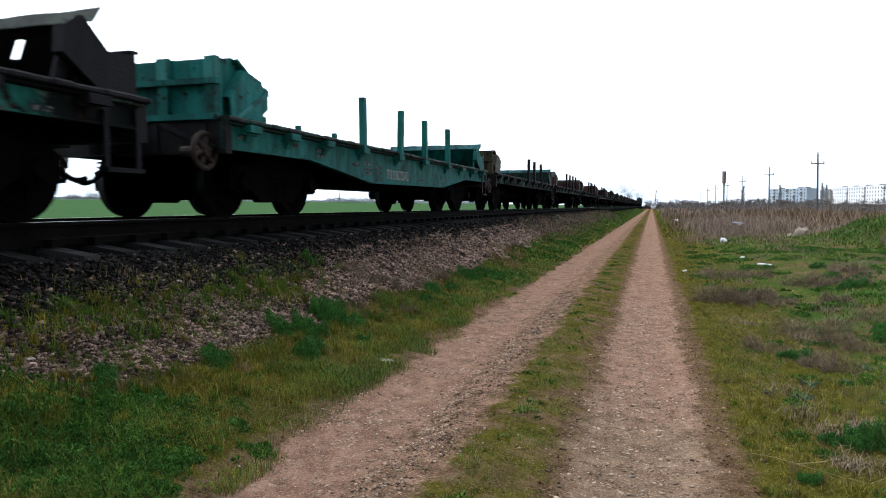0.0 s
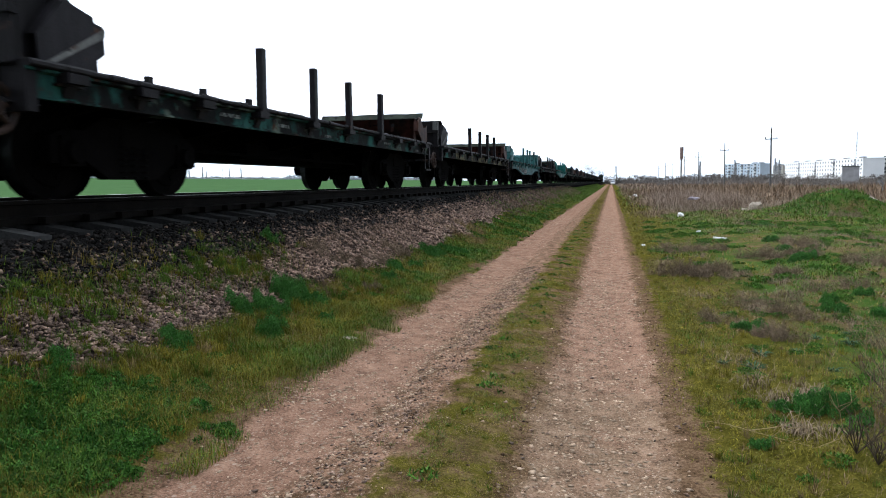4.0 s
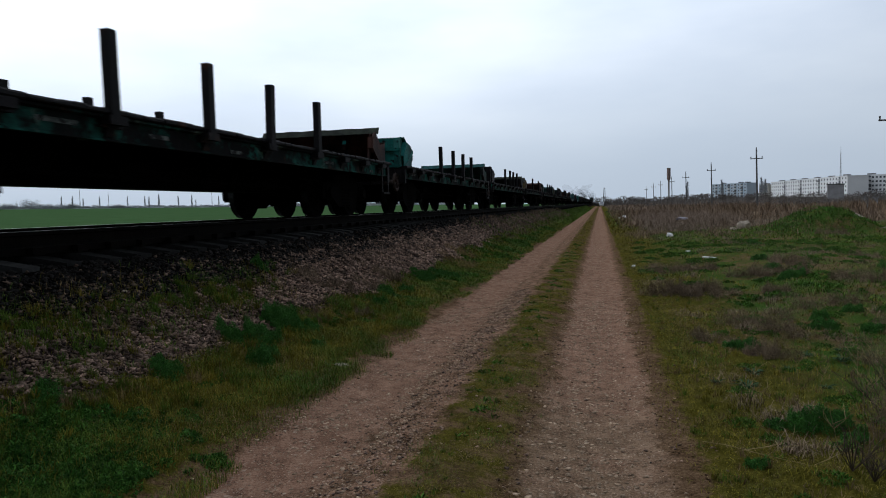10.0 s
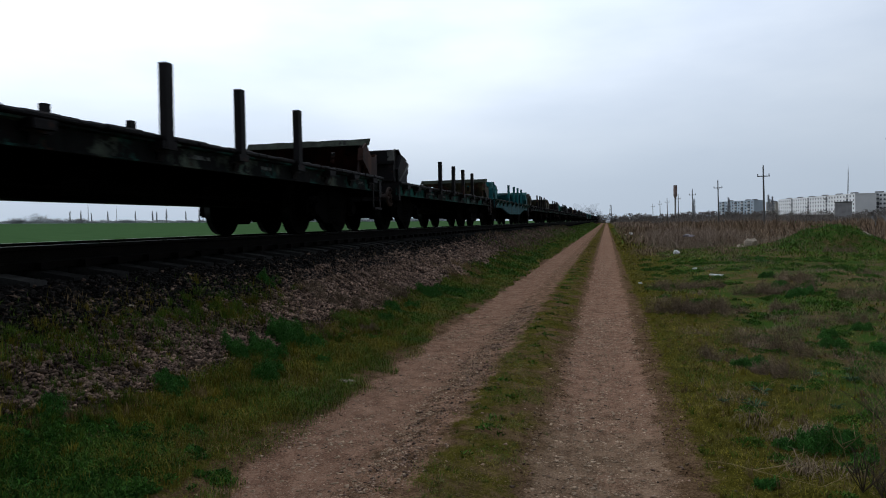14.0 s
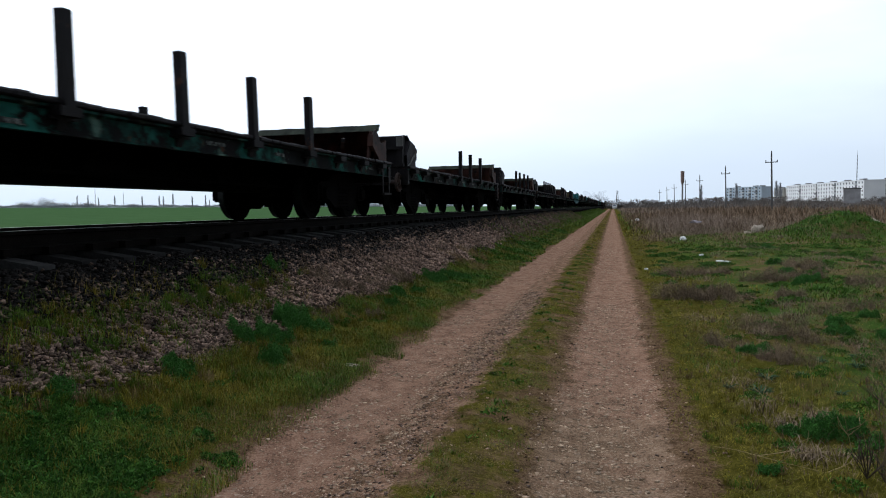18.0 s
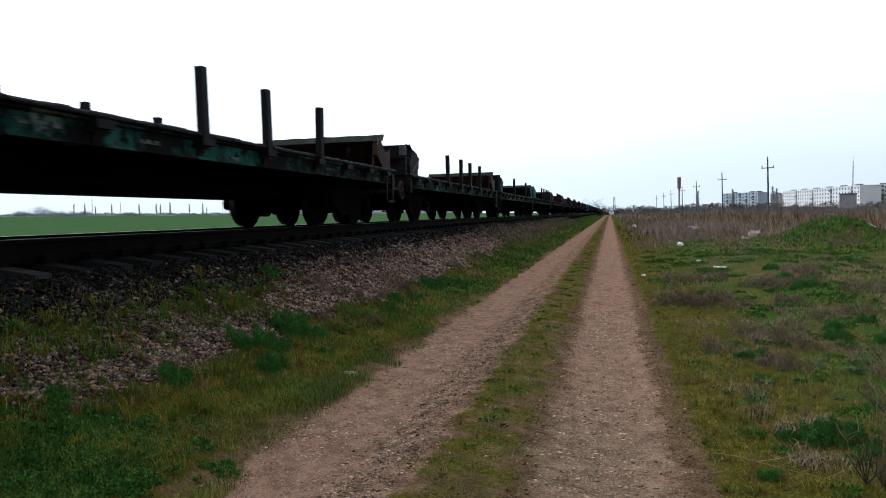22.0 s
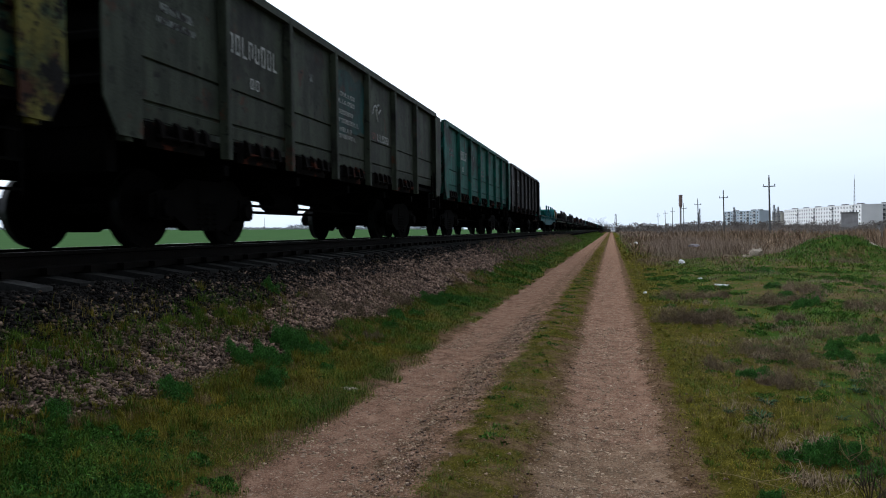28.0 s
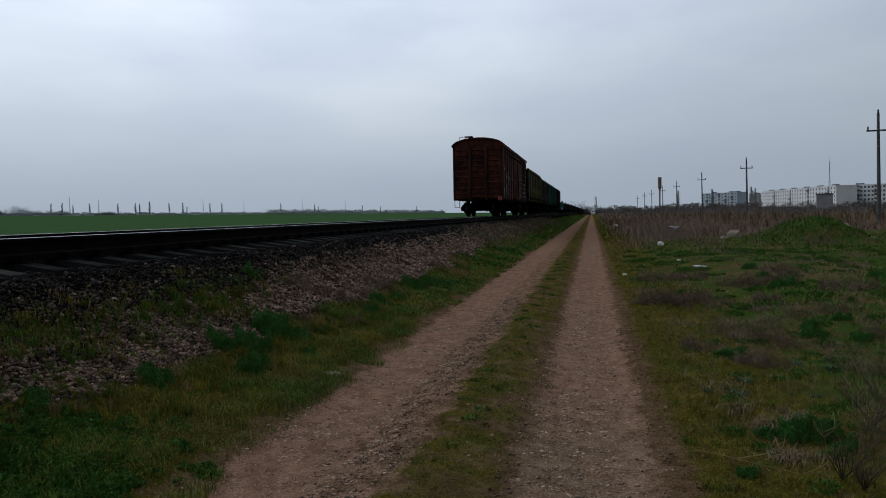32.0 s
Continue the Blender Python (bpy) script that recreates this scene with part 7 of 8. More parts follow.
for i, (x, y, r, h) in enumerate(((-3.49, 5.93, 0.19, 0.17), (-3.37, 6.24, 0.25, 0.17), (-3.40, 6.82, 0.32, 0.22), (-3.20, 7.05, 0.20, 0.15), (-3.03, 5.62, 0.18, 0.17), (-3.12, 5.85, 0.16, 0.14), (-3.38, 4.75, 0.20, 0.10), (-3.57, 3.74, 0.12, 0.12), (-2.87, 6.52, 0.10, 0.10), (-4.43, 8.25, 0.16, 0.18),
                                  (-3.05, 9.1, 0.15, 0.15), (-3.26, 10.1, 0.2, 0.16), (-3.15, 10.7, 0.18, 0.14), (-3.25, 12.4, 0.35, 0.15), (-3.05, 13.3, 0.35, 0.15), (2.64, 9.15, 0.16, 0.15), (1.44, 7.28, 0.15, 0.13), (1.30, 7.35, 0.12, 0.10), (2.52, 8.6, 0.2, 0.12), (1.42, 4.78, 0.17, 0.15), (1.27, 4.75, 0.13, 0.12), (1.11, 4.75, 0.09, 0.07),
                                  (0.86, 4.08, 0.08, 0.07), (1.5, 4.55, 0.09, 0.07), (3.37, 14.9, 0.2, 0.16), (3.34, 13.3, 0.3, 0.16), (3.6, 17.0, 0.22, 0.16), (5.4, 14.5, 0.25, 0.16), (4.6, 22.5, 0.3, 0.2), (2.95, 8.4, 0.14, 0.12), (3.1, 9.6, 0.16, 0.12))):
    herb(x, y, r * 0.95, h * 1.5, 200 + i)
def rosette(x, y, r, seed):
    """A rosette of long arching pointed leaves, each folded along its rib."""
    q = np.random.RandomState(seed)
    co, n = [], 34
    for k in range(n):
        a, ln, rise = k * 2.4 + q.uniform(-0.3, 0.3), r * q.uniform(0.6, 1.1), q.uniform(0.25, 1.1)
        d, sd = Vector((math.cos(a), math.sin(a), 0)), Vector((-math.sin(a), math.cos(a), 0)) * ln * 0.07
        o = Vector((x, y, height(x, y))) + d * r * 0.05
        mid = o + d * ln * 0.5 + Vector((0, 0, ln * rise * 0.5))
        tip = o + d * ln + Vector((0, 0, ln * rise * 0.55))
        fold = Vector((0, 0, ln * 0.05))
        co += [o, mid + sd + fold, tip, mid, o, mid, tip, mid - sd + fold]
    me = raw_mesh("thistle", np.array(co), np.full(2 * n, 4), np.arange(8 * n), HERB_BLUE)
    return tagged(new("thistle", me), "grey-green thistle rosette with pointed leaves", "plant", "thistles")


for i, (x, y, r) in enumerate(((1.28, 6.25, 0.17), (1.12, 5.72, 0.18), (1.89, 6.95, 0.13), (2.14, 6.82, 0.16), (1.62, 6.5, 0.12), (0.92, 5.85, 0.10), (2.3, 7.3, 0.14), (1.75, 5.9, 0.13))):
    rosette(x, y, r * 0.62, 240 + i)
CARPET = surface("dark_green_herb", [(0.020, 0.072, 0.009), (0.054, 0.138, 0.020)], 4, 0.8, 0, 30, per="island", spec=0.12, vary=0.65)
q = np.random.RandomState(77)
mat_tufts = []
for i in range(1500):
    xx, yy = q.uniform(-3.9, -2.2), q.uniform(2.2, 4.5)
    rough = value_noise(np.array([xx]), np.array([yy]), 0.45, 91)[0] + 0.6 * value_noise(np.array([xx]), np.array([yy]), 0.16, 92)[0]
    if rough + q.normal() * 0.5 > -0.9 + 4.0 * max(0, yy - 3.70 - 0.7 * (xx + 2.9)) + 4.0 * max(0, xx + 2.78 + 0.10 * (yy - 3.0)):
        mat_tufts.append((xx, yy, q.uniform(0.025, 0.075), q.uniform(0.03, 0.075)))
stuff("herb_carpet", leaves("herb_carpet", mat_tufts, (0.008, 0.021), CARPET, rs, 3300), "dense carpet of dark green herbs on the verge", "plants")
stuff("verge_grass", blades("lush_blades", spread(rs, 9000, -3.9, -2.3, 2.2, 5.6, lambda x, y: smoothstep(0.15, -0.25, y - 3.7 - 0.7 * (x + 2.9)) * smoothstep(-2.6, -2.85, x)), (0.03, 0.085), (0.003, 0.007), 1.5, CARPET, rs), "lush dark green grass among herbs on the verge", "grass")
YELLOW = surface("small_yellow_flowers", [(0.20, 0.17, 0.02), (0.36, 0.29, 0.05)], 4, 0.8, 0, 30, per="island", spec=0.1, vary=0.4)
bloom = [(0.56 + 0.16 * abs(q.normal()) + 0.012 * yy, yy, q.uniform(0.02, 0.05), q.uniform(0.03, 0.06)) for yy in q.uniform(3.6, 9.0, 150)]
stuff("yellow_weeds", leaves("yellow_weeds", bloom, (0.003, 0.008), YELLOW, rs, 1100), "small yellow-flowering weeds along the road edge", "plants")
meadow_tufts = [(q.uniform(0.9, 1.0 + 0.42 * yy), yy, q.uniform(0.05, 0.11) * (0.6 + 0.09 * yy), q.uniform(0.03, 0.06) * (0.8 + 0.05 * yy)) for yy in q.uniform(3.6, 26, 260)]
near = [t for t in meadow_tufts if t[1] < 10]
stuff("meadow_herbs", leaves("meadow_herbs_near", near, (0.006, 0.016), HERB, rs, 3000), "small green herbs scattered over waste land", "plants")
stuff("meadow_herbs", leaves("meadow_herbs", [t for t in meadow_tufts if t[1] >= 10], (0.015, 0.04), HERB, rs, 700), "small green herbs scattered over waste land", "plants")
clumps = [(q.uniform(1.0, 1.0 + 0.42 * yy), yy, q.uniform(0.06, 0.16) * (0.6 + 0.09 * yy)) for yy in q.uniform(4.0, 28, 75)]
pts = np.concatenate([np.stack([x + q.normal(size=130) * r * 0.6, y + q.normal(size=130) * r * 0.9], -1) for x, y, r in clumps])
stuff("withered_tufts", blades("withered_tufts", pts, (0.02, 0.13), (0.003, 0.007), 1.7, BUSH, rs, tall=lambda x, y: 0.7 + 0.04 * y), "small withered brown tufts scattered over waste land", "plants")
left = [(q.uniform(-3.35, -2.6), yy, q.uniform(0.04, 0.10), q.uniform(0.03, 0.07)) for yy in q.uniform(3.5, 14, 60)]
stuff("verge_herbs", leaves("verge_tufts_near", left, (0.006, 0.016), HERB, rs, 3000), "small green herbs in the verge grass", "plants")
verge_tufts = [(q.uniform(-3.3, -2.6), q.uniform(11, 40), q.uniform(0.15, 0.4), q.uniform(0.08, 0.16)) for _ in range(34)]
stuff("verge_herbs", leaves("verge_herbs", verge_tufts, (0.03, 0.06), HERB, rs, 200), "green herbs scattered along the verge", "plants")
strip_tufts = [(-0.84 + q.uniform(-0.16, 0.16), q.uniform(3, 26), q.uniform(0.03, 0.09), q.uniform(0.015, 0.035)) for _ in range(60)]
stuff("strip_herbs", leaves("strip_herbs", strip_tufts, (0.012, 0.03), HERB, rs, 500), "small green herbs between the wheel ruts", "plants")


# dead branch and tall bare stalks by the road
def twigs(name, label, x, y, lines, material, r0=0.008):
    t = thing(name, label, "branch" if "branch" in name else "plant", at=(x, y, height(x, y)))
    for i, ln in enumerate(lines):
        def draw(bm, ln=ln):
            for k, (a, c) in enumerate(zip(ln, ln[1:])):
                rod(bm, a, c, r0 * (1 - 0.7 * k / len(ln)), r0 * (1 - 0.7 * (k + 1) / len(ln)), 5)
        part("twig", name + str(x) + str(i), draw, material, t)
    return t


STRAW = surface("bleached_stalk", [(0.17, 0.125, 0.060), (0.32, 0.24, 0.118)], 6, 0.9, 0.2, 40)


def branching(seed, start, heading, length, level=2):
    """Polylines of a crooked branch and its side twigs."""
    q = random.Random(seed)
    out = []

    def grow(p, d, ln, lv):
        pts = [p]
        for k in range(5):
            d = (d + Vector((q.uniform(-0.25, 0.25), q.uniform(-0.25, 0.25), q.uniform(-0.12, 0.12)))).normalized()
            p = p + d * ln / 5
            p.z = max(0.01, p.z)
            pts.append(p.copy())
            if lv and k > 0 and q.random() < 0.75:
                turn = Vector((q.uniform(-1, 1), q.uniform(-1, 1), q.uniform(0.1, 1.0)))
                grow(p.copy(), (d + turn * 0.9).normalized(), ln * q.uniform(0.3, 0.6), lv - 1)
        out.append([tuple(v) for v in pts])

    grow(Vector(start), Vector(heading).normalized(), length, level)
    return out[::-1]


twigs("fallen_branch", "thin bleached dead branch lying in the grass", 0.6, 4.36, branching(31, (0, 0, 0.02), (1, -0.12, 0.06), 0.62), STRAW, 0.0022)
twigs("fallen_branch", "thin bleached dead branch lying in the grass", 1.02, 4.5, branching(35, (0, 0, 0.03), (-0.5, 0.1, 0.5), 0.4), STRAW, 0.0018)
for i, (x, y, h) in enumerate(((2.24, 6.45, 0.36), (1.59, 6.1, 0.26), (1.62, 5.65, 0.24), (1.9, 5.3, 0.35), (1.28, 4.05, 0.3), (2.4, 5.8, 0.4), (1.05, 4.9, 0.25), (1.7, 5.0, 0.3), (2.9, 7.4, 0.4), (1.95, 4.9, 0.4), (2.5, 6.3, 0.5), (2.7, 6.8, 0.5), (3.2, 8.2, 0.5), (2.0, 6.0, 0.35), (3.5, 9.0, 0.5), (2.9, 6.2, 0.55))):
    q = random.Random(300 + i)
    lean = q.uniform(-0.3, 0.3)
    lines = [[(0, 0, 0), (lean * h * 0.4, 0.02, h * 0.5), (lean * h, q.uniform(-0.05, 0.05), h)]]
    for k in range(4):
        z = h * q.uniform(0.3, 0.8)
        s = q.choice((-1, 1))
        lines.append([(lean * z, 0.01, z), (lean * z + s * h * 0.15, q.uniform(-0.06, 0.06), z + h * 0.18), (lean * z + s * h * 0.22, q.uniform(-0.08, 0.08), z + h * 0.36)])
    twigs("dry_stalk", "tall dry forked weed stalk", x, y, lines, STRAW, 0.0018)


# bare shrubs at the road's edge
MIDTWIG = surface("brown_dead_twigs", [(0.075, 0.053, 0.033), (0.17, 0.122, 0.075)], 6, 0.9, 0.2, 40)
DARKTWIG = surface("dark_dead_twigs", [(0.030, 0.021, 0.014), (0.075, 0.052, 0.035)], 6, 0.9, 0.2, 40)
for i, (x, y, h, mat) in enumerate(((1.30, 3.95, 0.24, DARKTWIG), (1.36, 3.82, 0.19, DARKTWIG), (1.44, 4.05, 0.34, MIDTWIG), (1.62, 4.5, 0.40, MIDTWIG), (1.75, 4.85, 0.46, MIDTWIG), (1.86, 5.05, 0.42, DARKTWIG), (1.98, 5.3, 0.42, MIDTWIG), (2.25, 6.1, 0.45, STRAW))):
    q = random.Random(500 + i)
    lines = []
    for k in range(13):
        a, tilt = q.uniform(0, math.tau), q.uniform(0.25, 1.0)
        d = Vector((math.cos(a) * tilt, math.sin(a) * tilt, 1)).normalized()
        p1 = d * h * q.uniform(0.35, 0.5)
        p2 = p1 + (d + Vector((q.uniform(-0.6, 0.6), q.uniform(-0.6, 0.6), 0.1))).normalized() * h * 0.35
        p3 = p2 + (d + Vector((q.uniform(-0.8, 0.8), q.uniform(-0.8, 0.8), 0))).normalized() * h * 0.25
        lines.append([(0, 0, 0), tuple(p1), tuple(p2), tuple(p3)])
        lines.append([tuple(p1), tuple(p1 + (d + Vector((q.uniform(-1, 1), q.uniform(-1, 1), 0.2))).normalized() * h * 0.3)])
    twigs("bare_shrub", "small leafless dead shrub at the road's edge", x, y, lines, mat, 0.0026 if mat == DARKTWIG else 0.0016)


# litter
def crumple(name, label, category, x, y, size, material, seed, lift=0.0):
    q = random.Random(seed)
    bm = bmesh.new()
    bmesh.ops.create_icosphere(bm, subdivisions=2, radius=1)
    for v in bm.verts:
        v.co *= q.uniform(0.65, 1.15)
        v.co = Vector((v.co.x * size[0], v.co.y * size[1], max(-0.4, v.co.z) * size[2]))
    me = bpy.data.meshes.new(name)
    bm.to_mesh(me)
    bm.free()
    me.materials.append(material)
    ob = new(name, me)
    ob.matrix_basis = pose(x, y, height(x, y) + size[2] * 0.35 + lift)
    return tagged(ob, label, category)


PLASTIC = surface("white_plastic_film", [(0.6, 0.6, 0.58), (0.8, 0.8, 0.79)], 5, 0.5, 0.2, 30)
LIMESTONE = surface("pale_limestone", [(0.25, 0.205, 0.155), (0.42, 0.35, 0.27)], 6, 0.9, 0.4, 40)
crumple("plastic_bag", "crumpled white plastic bag at the thicket's edge", "rubbish", 2.76, 29.4, (0.14, 0.12, 0.13), PLASTIC, 1)
crumple("plastic_bag", "small white plastic bag on waste land", "rubbish", 2.16, 65.5, (0.22, 0.2, 0.22), PLASTIC, 2)
crumple("plastic_bag", "small white plastic bag on waste land", "rubbish", 1.8, 66.5, (0.18, 0.2, 0.1), PLASTIC, 12)
crumple("plastic_bag", "torn grey plastic sheet in the weeds", "rubbish", 4.2, 38.0, (0.3, 0.2, 0.12), surface("grey_plastic", [(0.18, 0.17, 0.2), (0.3, 0.28, 0.32)], 5, 0.6, 0.2, 30), 3, 0.5)
crumple("boulder", "pale limestone slab beside the thicket", "rock", 6.5, 34.2, (0.34, 0.24, 0.34), LIMESTONE, 4)
crumple("boulder", "pale limestone lump beside the thicket", "rock", 6.0, 33.9, (0.16, 0.16, 0.14), LIMESTONE, 5)
q = random.Random(61)
for i in range(16):
    k = q.uniform(0.10, 0.24)
    crumple("rubble_stone", "pale lump of rubble beside the grassy mound", "rock", q.uniform(10.6, 11.7), q.uniform(31.6, 33.2), (k, k * q.uniform(0.6, 0.9), k * q.uniform(0.5, 0.9)), LIMESTONE, 600 + i)
crumple("flat_stone", "flat pale stone on the verge beside the road", "rock", -2.44, 6.0, (0.12, 0.05, 0.025), LIMESTONE, 8)
crumple("flat_stone", "pale stone on the embankment slope", "rock", -4.42, 5.6, (0.035, 0.03, 0.025), LIMESTONE, 9)
crumple("flat_stone", "pale stone on the embankment slope", "rock", -3.95, 3.5, (0.028, 0.03, 0.02), LIMESTONE, 10)
bd = thing("discarded_board", "white board fragment lying in the grass", "rubbish", at=(2.6, 17.7, height(2.6, 17.7) + 0.03), turn=(2, 3, -20))
part("board", "litter_board", lambda bm: box(bm, -0.16, 0.16, -0.05, 0.05, 0, 0.025), PLASTIC, bd)
crumple("paper_scrap", "scrap of white paper in the grass", "rubbish", 2.46, 20.7, (0.08, 0.06, 0.04), PLASTIC, 11)
crumple("paper_scrap", "scrap of white paper by the road", "rubbish", 0.75, 16.5, (0.05, 0.05, 0.03), PLASTIC, 13)


# ---- the distance ----
def polar(az, r):
    """A place by its bearing from the camera's spot, in degrees to the right of the track, and its distance."""
    x, y = r * math.sin(radians(az)), r * math.cos(radians(az))
    return x, y, height(x, y)


# far bark and twigs: distance haze is put into these pale, bluish colours
BARK = surface("haze_paled_bark", [(0.16, 0.16, 0.165), (0.26, 0.26, 0.265)], 3, 0.95, 0.3, 20)
FARTWIG = surface("haze_paled_twigs", [(0.27, 0.285, 0.305), (0.40, 0.415, 0.435)], 3, 0.95, 0, 20, per="island")
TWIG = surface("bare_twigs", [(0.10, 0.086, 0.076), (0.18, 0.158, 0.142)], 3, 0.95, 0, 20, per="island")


def limbs(seed, h, spread_, narrow):
    """Trunk and limbs as line pieces, and the tips from which twigs grow."""
    q = random.Random(seed)
    lines, tips = [], []

    def grow(p, d, ln, r, level):
        e = p + d * ln
        lines.append((p, e, r, r * 0.65))
        if level == 0:
            tips.append((e, d))
            return
        for k in range(3 if level > 1 else 4):
            side = Vector((q.uniform(-1, 1), q.uniform(-1, 1), q.uniform(0.0, 0.7) if not narrow else q.uniform(1.2, 2.2)))
            nd = (d + side.normalized() * spread_).normalized()
            grow(p.lerp(e, q.uniform(0.55, 1.0)), nd, ln * q.uniform(0.55, 0.8), r * 0.55, level - 1)

    if narrow:
        for i in range(9):
            z = h * (0.02 + 0.093 * i)
            for k in range(3):
                a = q.uniform(0, math.tau)
                grow(Vector((0, 0, z)), Vector((math.cos(a) * 0.22, math.sin(a) * 0.22, 1)).normalized(), h * 0.14 * (1.15 - 0.08 * i), 0.05, 1)
        lines.append((Vector((0, 0, 0)), Vector((0, 0, h * 0.96)), 0.16, 0.03))
    else:
        grow(Vector((0, 0, 0)), Vector((0, 0, 1)), h * 0.36, h * 0.03, 3)
    return lines, tips


def bare_tree(name, label, seed, h, spread_=0.75, narrow=False, n_twigs=9):
    lines, tips = limbs(seed, h, spread_, narrow)
    t = thing(name, label, "tree", "far trees")
    part("trunk", name + "_trunk%d" % seed, lambda bm: [rod(bm, a, c, r, s, 5) for a, c, r, s in lines], BARK, t)
    q = np.random.RandomState(seed)
    co, n = [], 0
    for e, d in tips:
        for k in range(n_twigs):
            w = Vector(q.normal(size=3)) * (0.6 if not narrow else 0.25) + d
            w = w.normalized() * h * q.uniform(0.05, 0.13)
            s = w.cross(Vector(q.normal(size=3))).normalized() * h * 0.005
            co += [e - s, e + s, e + w]
            n += 1
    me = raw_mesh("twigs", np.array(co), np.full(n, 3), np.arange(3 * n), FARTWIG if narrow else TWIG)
    ob = new("crown", me)
    ob.parent = t
    return t


def plant_row(makers, spots):
    """Stands trees and their copies at bearings and distances, each with its own size."""
    used = set()
    for i, (az, r, k) in enumerate(spots):
        x, y, z = polar(az, r)
        src = makers[i % len(makers)]
        m = pose(x, y, z - 0.2, 0, 0, i * 77) @ Matrix.Diagonal((k, k, k * (0.8 if az > 0 else 1), 1))
        if src in used:
            copy_thing(src, m)
        else:
            PENDING.append((src, m))
            used.add(src)


PENDING = []
poplars = [bare_tree("poplar_tree", "tall narrow bare poplar at the field's edge", 40 + i, 15.0, 0.30, True, 8) for i in range(2)]
trees = [bare_tree("bare_tree", "leafless spreading tree in the distance", 50 + i, 8.0, 0.8, False, 12) for i in range(3)]


def edge_of_field(az):
    return 612 / math.sin(radians(-az))


plant_row(poplars, [(az, edge_of_field(az), k) for az, k in zip((-42.1, -41.4, -40.7, -39.6, -37.7, -36.5, -36.2, -35.5, -34.1, -33.1, -32.8, -31.1, -30.2, -25.6, -22.9, -22.6, -19.0, -17.5, -14.5),
    (1.0, 1.05, 0.85, 1.05, 1.1, 1.15, 1.1, 1.35, 1.2, 1.3, 0.9, 1.3, 1.35, 1.5, 1.5, 1.2, 1.6, 1.5, 1.7))]
    + [(6.69, 420, 1.0), (9.24, 520, 1.2), (12.04, 650, 1.55), (12.29, 650, 1.4)])
plant_row(trees, [(az, edge_of_field(az), k) for az, k in ((-45.6, 0.8), (-44.0, 1.1), (-43.0, 0.6), (-42.6, 0.55), (-40.1, 0.6), (-38.6, 0.55), (-28.6, 0.9), (-27.2, 0.8), (-26.0, 1.0), (-24.6, 1.0), (-23.6, 1.1), (-22.0, 1.2), (-21.2, 1.4),
    (-20.4, 1.2), (-19.6, 1.5), (-18.8, 1.3), (-18.0, 1.6), (-17.0, 1.5), (-16.2, 1.7), (-15.3, 1.7), (-14.4, 1.9), (-13.4, 1.9), (-12.4, 2.1))]
    + [(az, r, k) for az, r, k in ((1.4, 330, 0.75), (1.9, 340, 0.95), (2.5, 320, 0.85), (3.2, 350, 0.75), (3.9, 300, 0.6), (4.5, 330, 0.7), (5.0, 310, 0.55), (5.9, 300, 0.7), (6.2, 340, 0.8), (7.2, 330, 0.6), (7.8, 300, 0.75), (8.2, 310, 0.7),
        (8.6, 330, 0.6), (9.6, 400, 0.6), (10.3, 420, 0.6), (11.0, 380, 0.5), (13.4, 300, 0.45), (14.5, 320, 0.5), (15.6, 260, 0.5), (16.4, 300, 0.6), (18.9, 95, 0.42), (19.5, 100, 0.45), (20.4, 90, 0.4), (21.3, 110, 0.5))])
for ob, m in PENDING:
    ob.matrix_basis = m

# hedges along the far edge of the field and behind the waste land
q = np.random.RandomState(8)


def hedge(name, label, xy, low_, high, size, n_each, material=None):
    x = np.repeat(xy[:, 0], n_each) + q.normal(size=len(xy) * n_each) * size * 2.0
    y = np.repeat(xy[:, 1], n_each) + q.normal(size=len(xy) * n_each) * size * 2.0
    top = np.repeat(q.uniform(low_, high, len(xy)), n_each)
    z = ground_z(x, y) + top * q.rand(len(x)) ** 0.8
    n = len(x)
    c = np.stack([x, y, z], -1)
    d1, d2 = q.normal(size=(n, 3)), q.normal(size=(n, 3))
    d1, d2 = (v / np.linalg.norm(v, axis=1)[:, None] * size * q.uniform(0.4, 1.0, (n, 1)) for v in (d1, d2))
    co = np.stack([c - d1, c + d2, c + d1 + d2 * 0.3], 1).reshape(-1, 3)
    return stuff(name, raw_mesh(name, co, np.full(n, 3), np.arange(3 * n), material or TWIG), label, "bushes")


hy = np.arange(560, 2700, 6.0)
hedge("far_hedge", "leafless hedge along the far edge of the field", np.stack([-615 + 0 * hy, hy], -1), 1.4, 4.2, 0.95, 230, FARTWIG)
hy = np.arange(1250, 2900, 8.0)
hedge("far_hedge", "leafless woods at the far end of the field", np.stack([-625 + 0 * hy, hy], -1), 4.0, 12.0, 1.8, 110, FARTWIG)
for az0, wide, tall in ((-45.3, 12, 6.5), (-44.1, 9, 11.5), (-42.9, 16, 6.0), (-41.6, 12, 6.5), (-38.3, 10, 5.0), (-25.0, 30, 8.0), (-21.5, 40, 9.0)):
    r0 = 606 / math.sin(radians(-az0))
    aa = np.radians(az0) + q.normal(size=46) * wide / r0 * 0.5
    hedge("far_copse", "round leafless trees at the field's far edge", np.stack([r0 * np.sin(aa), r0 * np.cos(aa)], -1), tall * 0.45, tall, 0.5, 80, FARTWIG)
ha = np.radians(np.arange(0.9, 21.0, 0.09))
hr = 250 + 60 * q.rand(len(ha))
hedge("scrub", "leafless scrub behind the waste land", np.stack([hr * np.sin(ha), hr * np.cos(ha)], -1), 0.8, 2.7, 0.24, 170)
he = np.radians(np.arange(-0.5, 1.7, 0.05))
